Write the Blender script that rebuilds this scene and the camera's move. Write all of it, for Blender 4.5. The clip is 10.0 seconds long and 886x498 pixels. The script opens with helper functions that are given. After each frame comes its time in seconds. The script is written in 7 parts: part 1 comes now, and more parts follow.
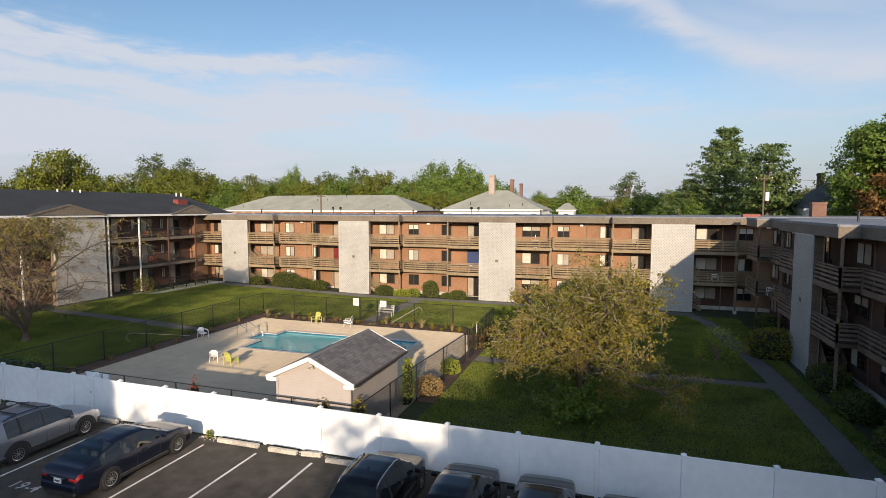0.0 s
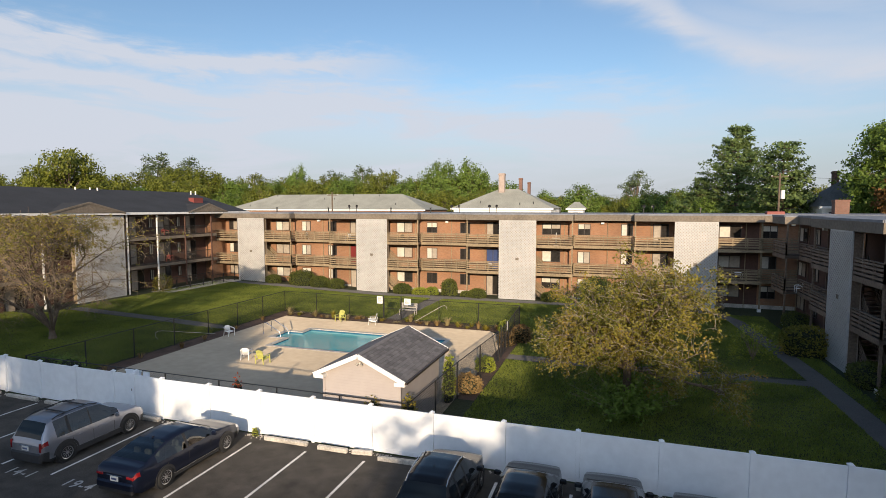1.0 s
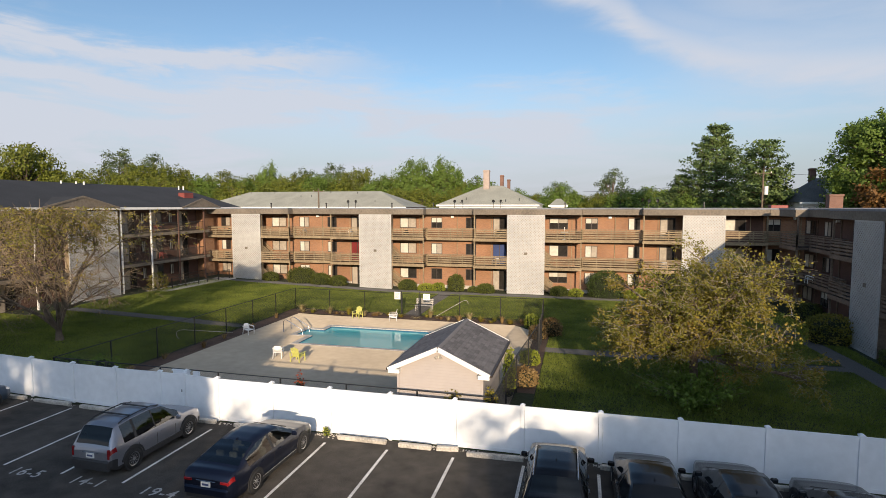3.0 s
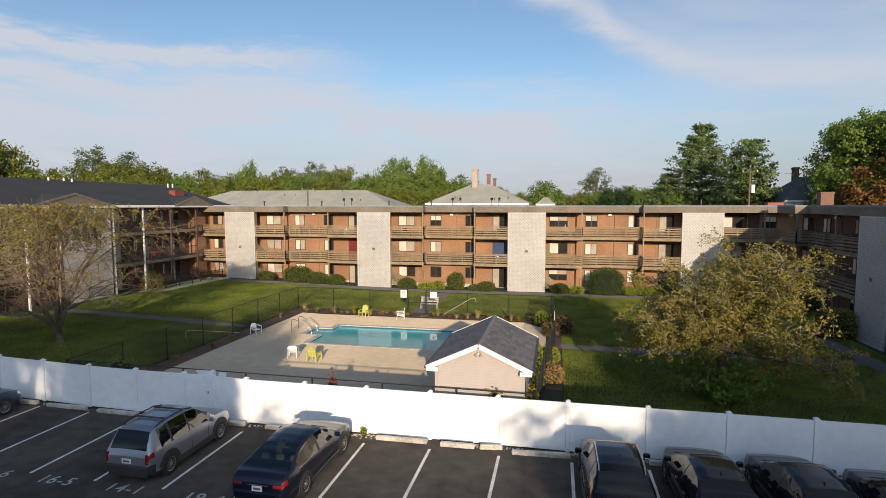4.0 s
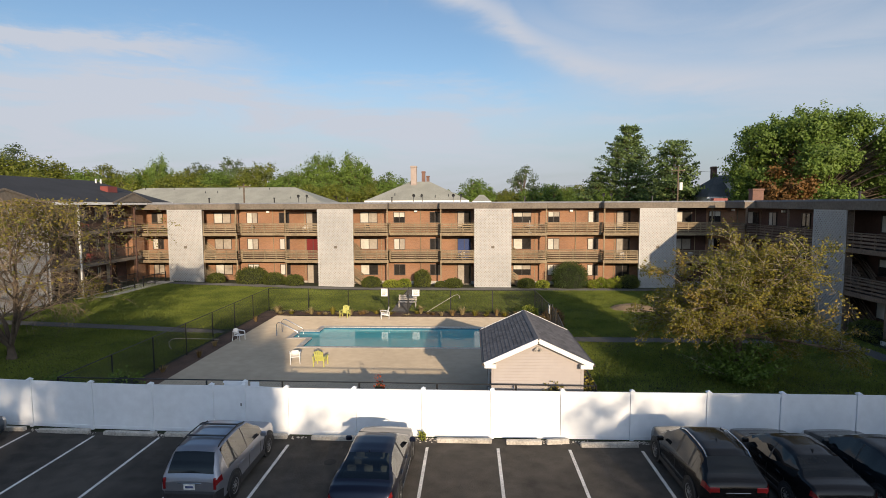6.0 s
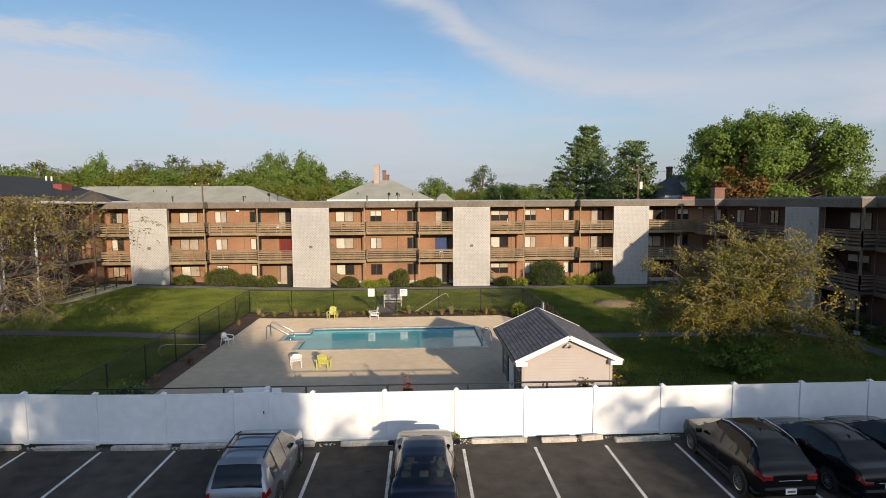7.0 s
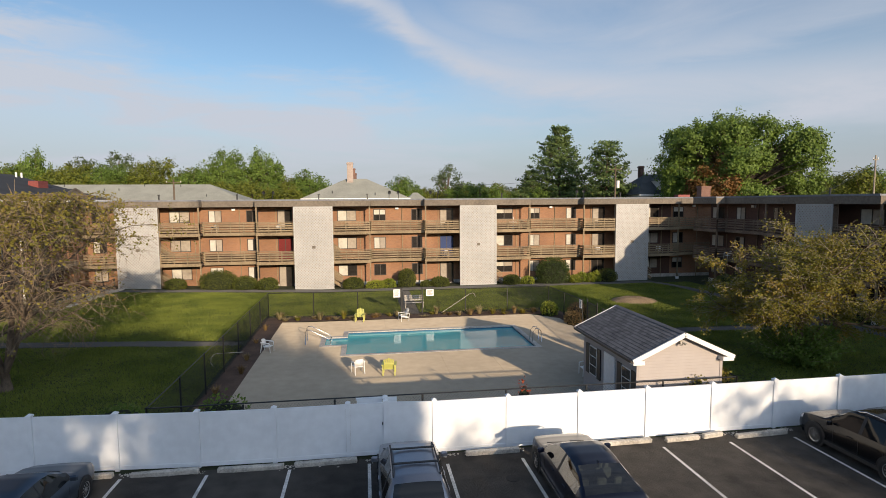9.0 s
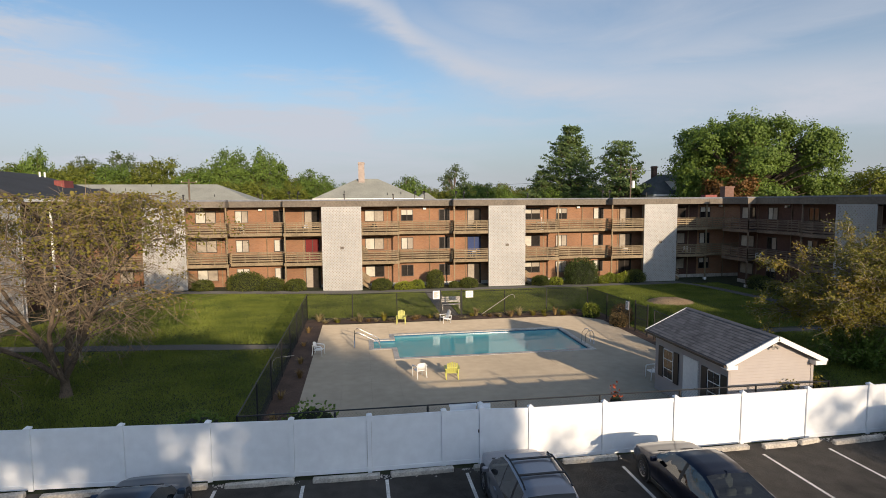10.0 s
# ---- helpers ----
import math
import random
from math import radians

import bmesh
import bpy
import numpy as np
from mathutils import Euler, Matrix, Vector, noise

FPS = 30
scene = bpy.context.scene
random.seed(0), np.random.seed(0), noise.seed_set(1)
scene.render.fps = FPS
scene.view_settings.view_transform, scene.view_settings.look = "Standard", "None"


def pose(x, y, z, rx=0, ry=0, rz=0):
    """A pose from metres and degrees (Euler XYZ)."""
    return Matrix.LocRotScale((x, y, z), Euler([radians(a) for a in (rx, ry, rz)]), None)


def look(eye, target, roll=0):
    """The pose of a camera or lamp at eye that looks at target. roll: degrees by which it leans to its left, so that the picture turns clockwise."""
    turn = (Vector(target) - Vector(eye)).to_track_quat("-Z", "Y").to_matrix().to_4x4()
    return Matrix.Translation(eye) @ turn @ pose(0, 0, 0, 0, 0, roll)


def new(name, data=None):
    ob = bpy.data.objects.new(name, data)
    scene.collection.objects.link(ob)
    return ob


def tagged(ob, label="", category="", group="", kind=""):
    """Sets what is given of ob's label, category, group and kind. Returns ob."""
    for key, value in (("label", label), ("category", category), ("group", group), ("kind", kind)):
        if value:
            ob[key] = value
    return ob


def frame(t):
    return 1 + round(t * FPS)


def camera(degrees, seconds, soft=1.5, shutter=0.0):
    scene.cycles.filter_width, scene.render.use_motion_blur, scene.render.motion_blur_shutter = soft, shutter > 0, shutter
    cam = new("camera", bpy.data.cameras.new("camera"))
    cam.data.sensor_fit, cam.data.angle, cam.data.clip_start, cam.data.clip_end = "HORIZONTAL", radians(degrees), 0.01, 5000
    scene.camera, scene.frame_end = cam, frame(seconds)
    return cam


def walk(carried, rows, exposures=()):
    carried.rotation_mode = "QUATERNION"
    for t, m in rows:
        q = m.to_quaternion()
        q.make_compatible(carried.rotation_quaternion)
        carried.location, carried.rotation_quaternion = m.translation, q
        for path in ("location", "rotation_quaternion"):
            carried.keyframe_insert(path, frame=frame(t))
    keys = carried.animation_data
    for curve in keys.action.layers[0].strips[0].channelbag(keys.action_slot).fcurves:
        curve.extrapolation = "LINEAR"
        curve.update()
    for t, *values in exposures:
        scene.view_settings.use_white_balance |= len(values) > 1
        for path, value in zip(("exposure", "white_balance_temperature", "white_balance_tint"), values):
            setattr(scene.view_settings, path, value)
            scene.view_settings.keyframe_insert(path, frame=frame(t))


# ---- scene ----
cam = camera(78.8, 10.0, soft=0.5)
METRES, EYE, TILT, LEAN, TURN = 26.45, 9.4, 0.0, 0.0, 18.1
ROWS = [
    (0.0, 0.0, 0.0, 0.0, 0.01, -4.35, -0.08),
    (0.5, -0.0354, 0.0046, -0.0036, 0.04, -4.37, -0.06),
    (1.0, -0.0737, 0.0097, -0.0067, 0.06, -4.4, -0.05),
    (1.5, -0.1137, 0.0159, -0.0095, -0.33, -4.43, -0.04),
    (2.0, -0.1555, 0.0226, -0.013, -1.48, -4.46, -0.02),
    (2.5, -0.1992, 0.0302, -0.0179, -2.73, -4.49, -0.0),
    (4.0, -0.3287, 0.059, -0.0294, -6.23, -4.58, 0.06),
    (4.5, -0.3742, 0.0712, -0.0309, -7.82, -4.61, 0.1),
    (5.0, -0.4205, 0.0848, -0.0328, -9.61, -4.64, 0.14),
    (5.5, -0.4691, 0.1002, -0.0344, -12.41, -4.7, 0.19),
    (7.0, -0.6192, 0.1673, -0.0393, -20.68, -4.87, 0.31),
    (7.5, -0.6694, 0.1946, -0.0405, -23.09, -4.91, 0.33),
    (8.0, -0.7188, 0.2228, -0.0417, -24.9, -4.95, 0.39),
    (8.5, -0.767, 0.2537, -0.0426, -25.85, -4.97, 0.4),
    (9.0, -0.8151, 0.2874, -0.0422, -26.4, -4.97, 0.4),
    (9.5, -0.8639, 0.3233, -0.0416, -26.69, -4.97, 0.41),
    (10.0, -0.9143, 0.3607, -0.0412, -26.85, -4.96, 0.39),
]
walk(cam, [(t, pose(0, 0, EYE, TILT, LEAN, TURN) @ pose(METRES * x, METRES * y, METRES * z, 90 + pitch, roll, yaw)) for t, x, y, z, yaw, pitch, roll in ROWS], exposures=((0.0, 0.28, 6600, 10), (2.5, 0.27, 6600, 10), (4.5, 0.16, 6600, 10), (5.5, 0.13, 6600, 10), (10.0, 0.11, 6600, 10)))

# ---- light ----
SUN = Vector((4.0, -13.9, 3.36)).normalized()
SUN_EL = math.asin(SUN.z)
sun_data = bpy.data.lights.new("sun", "SUN")
sun_data.energy, sun_data.angle, sun_data.color = 5.0, radians(0.6), (1.0, 0.80, 0.58)
sun = new("sun", sun_data)
sun.matrix_world = look(SUN * 200, (0, 0, 0))

world = bpy.data.worlds.new("sky")
scene.world = world
world.use_nodes = True


def build_sky(nt):
    """Clear evening sky with horizon haze, a low cloud bank and one high streak of cirrus."""
    N, L = nt.nodes, nt.links
    N.clear()
    out, bg = N.new("ShaderNodeOutputWorld"), N.new("ShaderNodeBackground")
    sky = N.new("ShaderNodeTexSky")
    sky.sky_type, sky.sun_disc = "NISHITA", False
    sky.sun_elevation = SUN_EL
    sky.sun_rotation = math.atan2(SUN.x, SUN.y)
    sky.air_density, sky.dust_density, sky.ozone_density = 1.0, 0.4, 2.0
    bg.inputs["Strength"].default_value = 0.092
    co, sep = N.new("ShaderNodeTexCoord"), N.new("ShaderNodeSeparateXYZ")
    L.new(co.outputs["Generated"], sep.inputs[0])

    def m(op, a, b=None, c=None):
        n = N.new("ShaderNodeMath")
        n.operation = op
        for i, v in enumerate((a, b, c)):
            if isinstance(v, (int, float)):
                n.inputs[i].default_value = v
            elif v is not None:
                L.new(v, n.inputs[i])
        return n.outputs[0]

    def step(value, lo, hi):
        n = N.new("ShaderNodeMapRange")
        n.interpolation_type = "SMOOTHSTEP"
        for k, v in ((0, value), (1, lo), (2, hi)):
            if isinstance(v, (int, float)):
                n.inputs[k].default_value = v
            else:
                L.new(v, n.inputs[k])
        return n.outputs[0]

    def curve(x, pts):
        """Piecewise smooth height, in degrees, over the azimuth from -60 to 60."""
        r = N.new("ShaderNodeValToRGB")
        r.color_ramp.interpolation = "B_SPLINE"
        for k, (a, e) in enumerate(pts):
            el = r.color_ramp.elements[k] if k < 2 else r.color_ramp.elements.new(0.5)
            el.position = (a + 60) / 120
        for el, (a, e) in zip(sorted(r.color_ramp.elements, key=lambda q: q.position), pts):
            el.color = (e / 30, e / 30, e / 30, 1)
        L.new(x, r.inputs[0])
        return m("MULTIPLY", r.outputs[0], 30.0)

    def fog(scale, vec, detail=6, rough=0.55, dist=0.3):
        n = N.new("ShaderNodeTexNoise")
        n.inputs["Scale"].default_value, n.inputs["Detail"].default_value, n.inputs["Roughness"].default_value, n.inputs["Distortion"].default_value = scale, detail, rough, dist
        L.new(vec, n.inputs["Vector"])
        return n.outputs[0]

    az = m("MULTIPLY", m("ARCTAN2", m("MULTIPLY", sep.outputs[0], -1.0), sep.outputs[1]), 57.2958)
    elev = m("MULTIPLY", m("ARCSINE", sep.outputs[2]), 57.2958)
    azn = m("MULTIPLY_ADD", az, 1 / 120, 0.5)
    comb = N.new("ShaderNodeCombineXYZ")
    L.new(m("MULTIPLY", az, 0.035), comb.inputs[0]), L.new(m("MULTIPLY", elev, 0.14), comb.inputs[1])
    wisp = fog(1.6, comb.outputs[0], 10, 0.6, 0.5)
    soft = fog(0.7, comb.outputs[0], 3)
    # cloud bank
    edge = m("ADD", curve(azn, [(-60, 11), (-38, 10.6), (-22, 9.4), (-8, 11.0), (3, 10.6), (12, 9.2), (20, 9.9), (28, 12.4), (44, 13.5), (60, 15.4)]), m("MULTIPLY_ADD", wisp, 9.0, -4.5))
    edge = m("ADD", edge, m("MULTIPLY_ADD", fog(5.5, comb.outputs[0], 9, 0.62, 0.8), 4.6, -2.3))
    band = N.new("ShaderNodeCombineXYZ")
    L.new(m("MULTIPLY", az, 0.03), band.inputs[0]), L.new(m("MULTIPLY_ADD", elev, 0.16, 3.0), band.inputs[1])
    torn = step(fog(1.9, band.outputs[0], 9, 0.58, 0.7), 0.36, 0.66)
    bank = m("MULTIPLY", step(elev, m("ADD", edge, 2.0), m("ADD", edge, -3.4)), m("MULTIPLY_ADD", torn, 0.62, m("MULTIPLY_ADD", soft, 0.4, 0.14)))
    low = m("MULTIPLY", step(az, 2.0, -22.0), step(elev, 11.0, 4.0))
    bank = m("MULTIPLY", bank, m("MULTIPLY_ADD", low, -0.8, 1.0))
    bank = m("MULTIPLY", bank, m("MULTIPLY_ADD", step(elev, 8.0, 2.0), -0.28, 1.0))
    bank = m("MULTIPLY", bank, m("MULTIPLY_ADD", step(az, 6.0, 34.0), 0.4, 1.0))
    # bright torn wisps along the upper rim in the west
    rim = m("DIVIDE", m("SUBTRACT", elev, m("ADD", edge, 0.1)), 1.7)
    rim = m("MULTIPLY", m("MULTIPLY", m("POWER", 2.718, m("MULTIPLY", m("MULTIPLY", rim, rim), -1.0)), step(az, 14.0, 40.0)), m("MULTIPLY_ADD", wisp, 2.4, -0.15))
    # cirrus streak falling towards the north-east, then a broad swath that climbs again
    mid = curve(azn, [(-60, 8.4), (-40, 9.6), (-27, 10.8), (-20, 11.6), (-14, 12.9), (-9, 14.6), (-4, 17.2), (1, 20.2), (8, 25)])
    wid = m("MULTIPLY_ADD", m("MAXIMUM", m("MULTIPLY", az, -1.0), 0.0), 0.05, 1.5)
    off = m("DIVIDE", m("ADD", m("SUBTRACT", elev, mid), m("MULTIPLY_ADD", wisp, 4.0, -2.0)), wid)
    streak = m("MULTIPLY", m("POWER", 2.718, m("MULTIPLY", m("MULTIPLY", off, off), -1.0)), m("MULTIPLY", m("MULTIPLY_ADD", wisp, 1.3, 0.12), step(az, 10.0, 2.0)))
    mid2 = curve(azn, [(-60, 17.5), (-47, 15.4), (-35, 14.0), (-27, 13.2), (-18, 13.4), (-10, 15.5), (-3, 19.5), (6, 25)])
    off2 = m("DIVIDE", m("ADD", m("SUBTRACT", elev, mid2), m("MULTIPLY_ADD", wisp, 6.0, -3.0)), 2.9)
    swath = m("MULTIPLY", m("MULTIPLY", m("POWER", 2.718, m("MULTIPLY", m("MULTIPLY", off2, off2), -1.0)), step(az, 2.0, -12.0)), m("MULTIPLY_ADD", wisp, 1.2, -0.08))
    veil = m("MULTIPLY", m("MULTIPLY", step(az, 0.0, -16.0), step(elev, 5.0, 11.0)), m("MULTIPLY_ADD", wisp, 1.0, -0.12))
    cloud = m("MAXIMUM", m("MAXIMUM", bank, rim), m("MAXIMUM", m("MULTIPLY", streak, 1.05), m("MAXIMUM", swath, veil)))
    cloud = m("MINIMUM", cloud, 0.92)
    haze = m("MULTIPLY", step(elev, 13.0, 1.0), 0.85)
    tint = N.new("ShaderNodeMixRGB")
    tint.blend_type = "MULTIPLY"
    tint.inputs[0].default_value = 1
    tint.inputs[2].default_value = (1.27, 1.33, 1.42, 1)
    L.new(sky.outputs[0], tint.inputs[1])
    last = tint.outputs[0]
    for fac, col in ((haze, (3.8, 4.1, 4.85, 1)), (cloud, (5.75, 6.1, 6.95, 1))):
        mx = N.new("ShaderNodeMixRGB")
        mx.inputs[2].default_value = col
        L.new(fac, mx.inputs[0]), L.new(last, mx.inputs[1])
        last = mx.outputs[0]
    # air lit up round the low sun
    dot = N.new("ShaderNodeVectorMath")
    dot.operation = "DOT_PRODUCT"
    dot.inputs[1].default_value = SUN
    L.new(co.outputs["Generated"], dot.inputs[0])
    near = m("MAXIMUM", dot.outputs["Value"], 0.0)
    glow = m("MULTIPLY_ADD", m("MULTIPLY", near, near), 1.35, 1.0)
    lit = N.new("ShaderNodeVectorMath")
    lit.operation = "SCALE"
    warm = N.new("ShaderNodeMixRGB")
    warm.blend_type = "MULTIPLY"
    warm.inputs[2].default_value = (1.05, 1.0, 0.92, 1)
    L.new(m("MULTIPLY", near, near), warm.inputs[0]), L.new(last, warm.inputs[1])
    L.new(warm.outputs[0], lit.inputs[0]), L.new(glow, lit.inputs["Scale"])
    L.new(lit.outputs[0], bg.inputs[0])
    L.new(bg.outputs[0], out.inputs[0])


build_sky(world.node_tree)

# ---- materials ----


def material(name, color, rough=0.8, metal=0.0, vary=0.25, big=0.4, fine=12.0, bump=0.3, second=None, coat=0.0, world_space=True, per_object=0.0, per_island=0.0, dist=0.01):
    """Two scales of variation in the colour and a fine bump; scales are per metre."""
    mt = bpy.data.materials.new(name)
    mt.use_nodes = True
    nt = mt.node_tree
    N, L = nt.nodes, nt.links
    bs = N["Principled BSDF"]
    bs.inputs["Roughness"].default_value, bs.inputs["Metallic"].default_value = rough, metal
    bs.inputs["Coat Weight"].default_value = coat
    bs.inputs["Coat Roughness"].default_value = 0.05
    if world_space:
        geo = N.new("ShaderNodeNewGeometry")
        vec = geo.outputs["Position"]
    else:
        vec = N.new("ShaderNodeTexCoord").outputs["Object"]
    a, b = N.new("ShaderNodeTexNoise"), N.new("ShaderNodeTexNoise")
    for n, s, d in ((a, big, 4), (b, fine, 5)):
        n.inputs["Scale"].default_value, n.inputs["Detail"].default_value = s, d
        L.new(vec, n.inputs["Vector"])
    add = N.new("ShaderNodeMath")
    add.operation = "ADD"
    L.new(a.outputs[0], add.inputs[0]), L.new(b.outputs[0], add.inputs[1])
    total = add.outputs[0]
    lo, hi = 0.75, 1.25
    if per_object or per_island:
        rnd = N.new("ShaderNodeObjectInfo").outputs["Random"] if per_object else N.new("ShaderNodeNewGeometry").outputs["Random Per Island"]
        mul = N.new("ShaderNodeMath")
        mul.operation = "MULTIPLY_ADD"
        mul.inputs[1].default_value = per_object or per_island
        L.new(rnd, mul.inputs[0]), L.new(total, mul.inputs[2])
        total, hi = mul.outputs[0], hi + (per_object or per_island)
    mr = N.new("ShaderNodeMapRange")
    mr.inputs[1].default_value, mr.inputs[2].default_value = lo, hi
    L.new(total, mr.inputs[0])
    mix = N.new("ShaderNodeMixRGB")
    c = Vector(color)
    c2 = Vector(second) if second else c * (1 - vary)
    mix.inputs[1].default_value = (*c2, 1)
    mix.inputs[2].default_value = (*(c * (1 + (0 if second else vary * 0.6))), 1)
    L.new(mr.outputs[0], mix.inputs[0])
    L.new(mix.outputs[0], bs.inputs["Base Color"])
    if bump:
        bp = N.new("ShaderNodeBump")
        bp.inputs["Strength"].default_value, bp.inputs["Distance"].default_value = bump, dist
        L.new(b.outputs[0], bp.inputs["Height"])
        L.new(bp.outputs[0], bs.inputs["Normal"])
    return mt


def brick_material(name, c1, c2, mortar):
    mt = material(name, c1, 0.88, bump=0)
    nt = mt.node_tree
    N, L = nt.nodes, nt.links
    bs, geo = N["Principled BSDF"], N.new("ShaderNodeNewGeometry")
    sep, comb = N.new("ShaderNodeSeparateXYZ"), N.new("ShaderNodeCombineXYZ")
    L.new(geo.outputs["Position"], sep.inputs[0])
    add = N.new("ShaderNodeMath")
    L.new(sep.outputs[0], add.inputs[0]), L.new(sep.outputs[1], add.inputs[1])
    L.new(add.outputs[0], comb.inputs[0]), L.new(sep.outputs[2], comb.inputs[1])
    br = N.new("ShaderNodeTexBrick")
    br.inputs["Scale"].default_value = 1.0
    br.inputs["Brick Width"].default_value, br.inputs["Row Height"].default_value = 0.21, 0.075
    br.inputs["Mortar Size"].default_value = 0.006
    br.inputs["Color1"].default_value, br.inputs["Color2"].default_value, br.inputs["Mortar"].default_value = (*c1, 1), (*c2, 1), (*mortar, 1)
    L.new(comb.outputs[0], br.inputs["Vector"])
    big = N.new("ShaderNodeTexNoise")
    big.inputs["Scale"].default_value, big.inputs["Detail"].default_value = 0.35, 5
    L.new(geo.outputs["Position"], big.inputs["Vector"])
    mr = N.new("ShaderNodeMapRange")
    mr.inputs[1].default_value, mr.inputs[2].default_value, mr.inputs[3].default_value, mr.inputs[4].default_value = 0.3, 0.7, 0.8, 1.15
    L.new(big.outputs[0], mr.inputs[0])
    mul = N.new("ShaderNodeMixRGB")
    mul.blend_type = "MULTIPLY"
    mul.inputs[0].default_value = 1
    L.new(br.outputs[0], mul.inputs[1]), L.new(mr.outputs[0], mul.inputs[2])
    L.new(mul.outputs[0], bs.inputs["Base Color"])
    bp = N.new("ShaderNodeBump")
    bp.inputs["Strength"].default_value, bp.inputs["Distance"].default_value = 0.5, 0.008
    bp.invert = True
    L.new(br.outputs["Fac"], bp.inputs["Height"])
    L.new(bp.outputs[0], bs.inputs["Normal"])
    return mt


def gritty(mt, scale, depth):
    """Coarse grain that catches low light, for stone, asphalt and concrete."""
    nt = mt.node_tree
    N, L = nt.nodes, nt.links
    bs = N["Principled BSDF"]
    bs.inputs["Diffuse Roughness"].default_value = 1.0
    geo, ns, bp = N.new("ShaderNodeNewGeometry"), N.new("ShaderNodeTexNoise"), N.new("ShaderNodeBump")
    ns.inputs["Scale"].default_value, ns.inputs["Detail"].default_value, ns.inputs["Roughness"].default_value = scale, 3, 0.7
    bp.inputs["Strength"].default_value, bp.inputs["Distance"].default_value = 1.0, depth
    L.new(geo.outputs["Position"], ns.inputs["Vector"]), L.new(ns.outputs[0], bp.inputs["Height"])
    L.new(bp.outputs[0], bs.inputs["Normal"])


def leaf_material(name, c1, c2, c3=None):
    """Leaves: colour by leaf and by clump, some light passing through."""
    mt = bpy.data.materials.new(name)
    mt.use_nodes = True
    nt = mt.node_tree
    N, L = nt.nodes, nt.links
    bs = N["Principled BSDF"]
    bs.inputs["Roughness"].default_value = 0.55
    bs.inputs["Specular IOR Level"].default_value = 0.3
    geo = N.new("ShaderNodeNewGeometry")
    ns = N.new("ShaderNodeTexNoise")
    ns.inputs["Scale"].default_value, ns.inputs["Detail"].default_value = 0.45, 3
    L.new(geo.outputs["Position"], ns.inputs["Vector"])
    add = N.new("ShaderNodeMath")
    add.operation = "MULTIPLY_ADD"
    add.inputs[1].default_value = 0.26
    L.new(geo.outputs["Random Per Island"], add.inputs[0]), L.new(ns.outputs[0], add.inputs[2])
    rp = N.new("ShaderNodeValToRGB")
    rp.color_ramp.elements[0].position, rp.color_ramp.elements[1].position = 0.38, 0.80
    rp.color_ramp.elements[0].color, rp.color_ramp.elements[1].color = (*c1, 1), (*c2, 1)
    if c3:
        e = rp.color_ramp.elements.new(1.0)
        e.color = (*c3, 1)
        rp.color_ramp.elements[1].position = 0.70
    L.new(add.outputs[0], rp.inputs[0])
    L.new(rp.outputs[0], bs.inputs["Base Color"])
    tr = N.new("ShaderNodeBsdfTranslucent")
    L.new(rp.outputs[0], tr.inputs[0])
    mx = N.new("ShaderNodeMixShader")
    mx.inputs[0].default_value = 0.3
    L.new(bs.outputs[0], mx.inputs[1]), L.new(tr.outputs[0], mx.inputs[2])
    L.new(mx.outputs[0], N["Material Output"].inputs[0])
    return mt


def glass_material(name, tint, rough=0.03):
    """Window glass over a dark room: glossy, dark."""
    return material(name, tint, rough, vary=0.3, big=1.5, fine=4, bump=0.0)


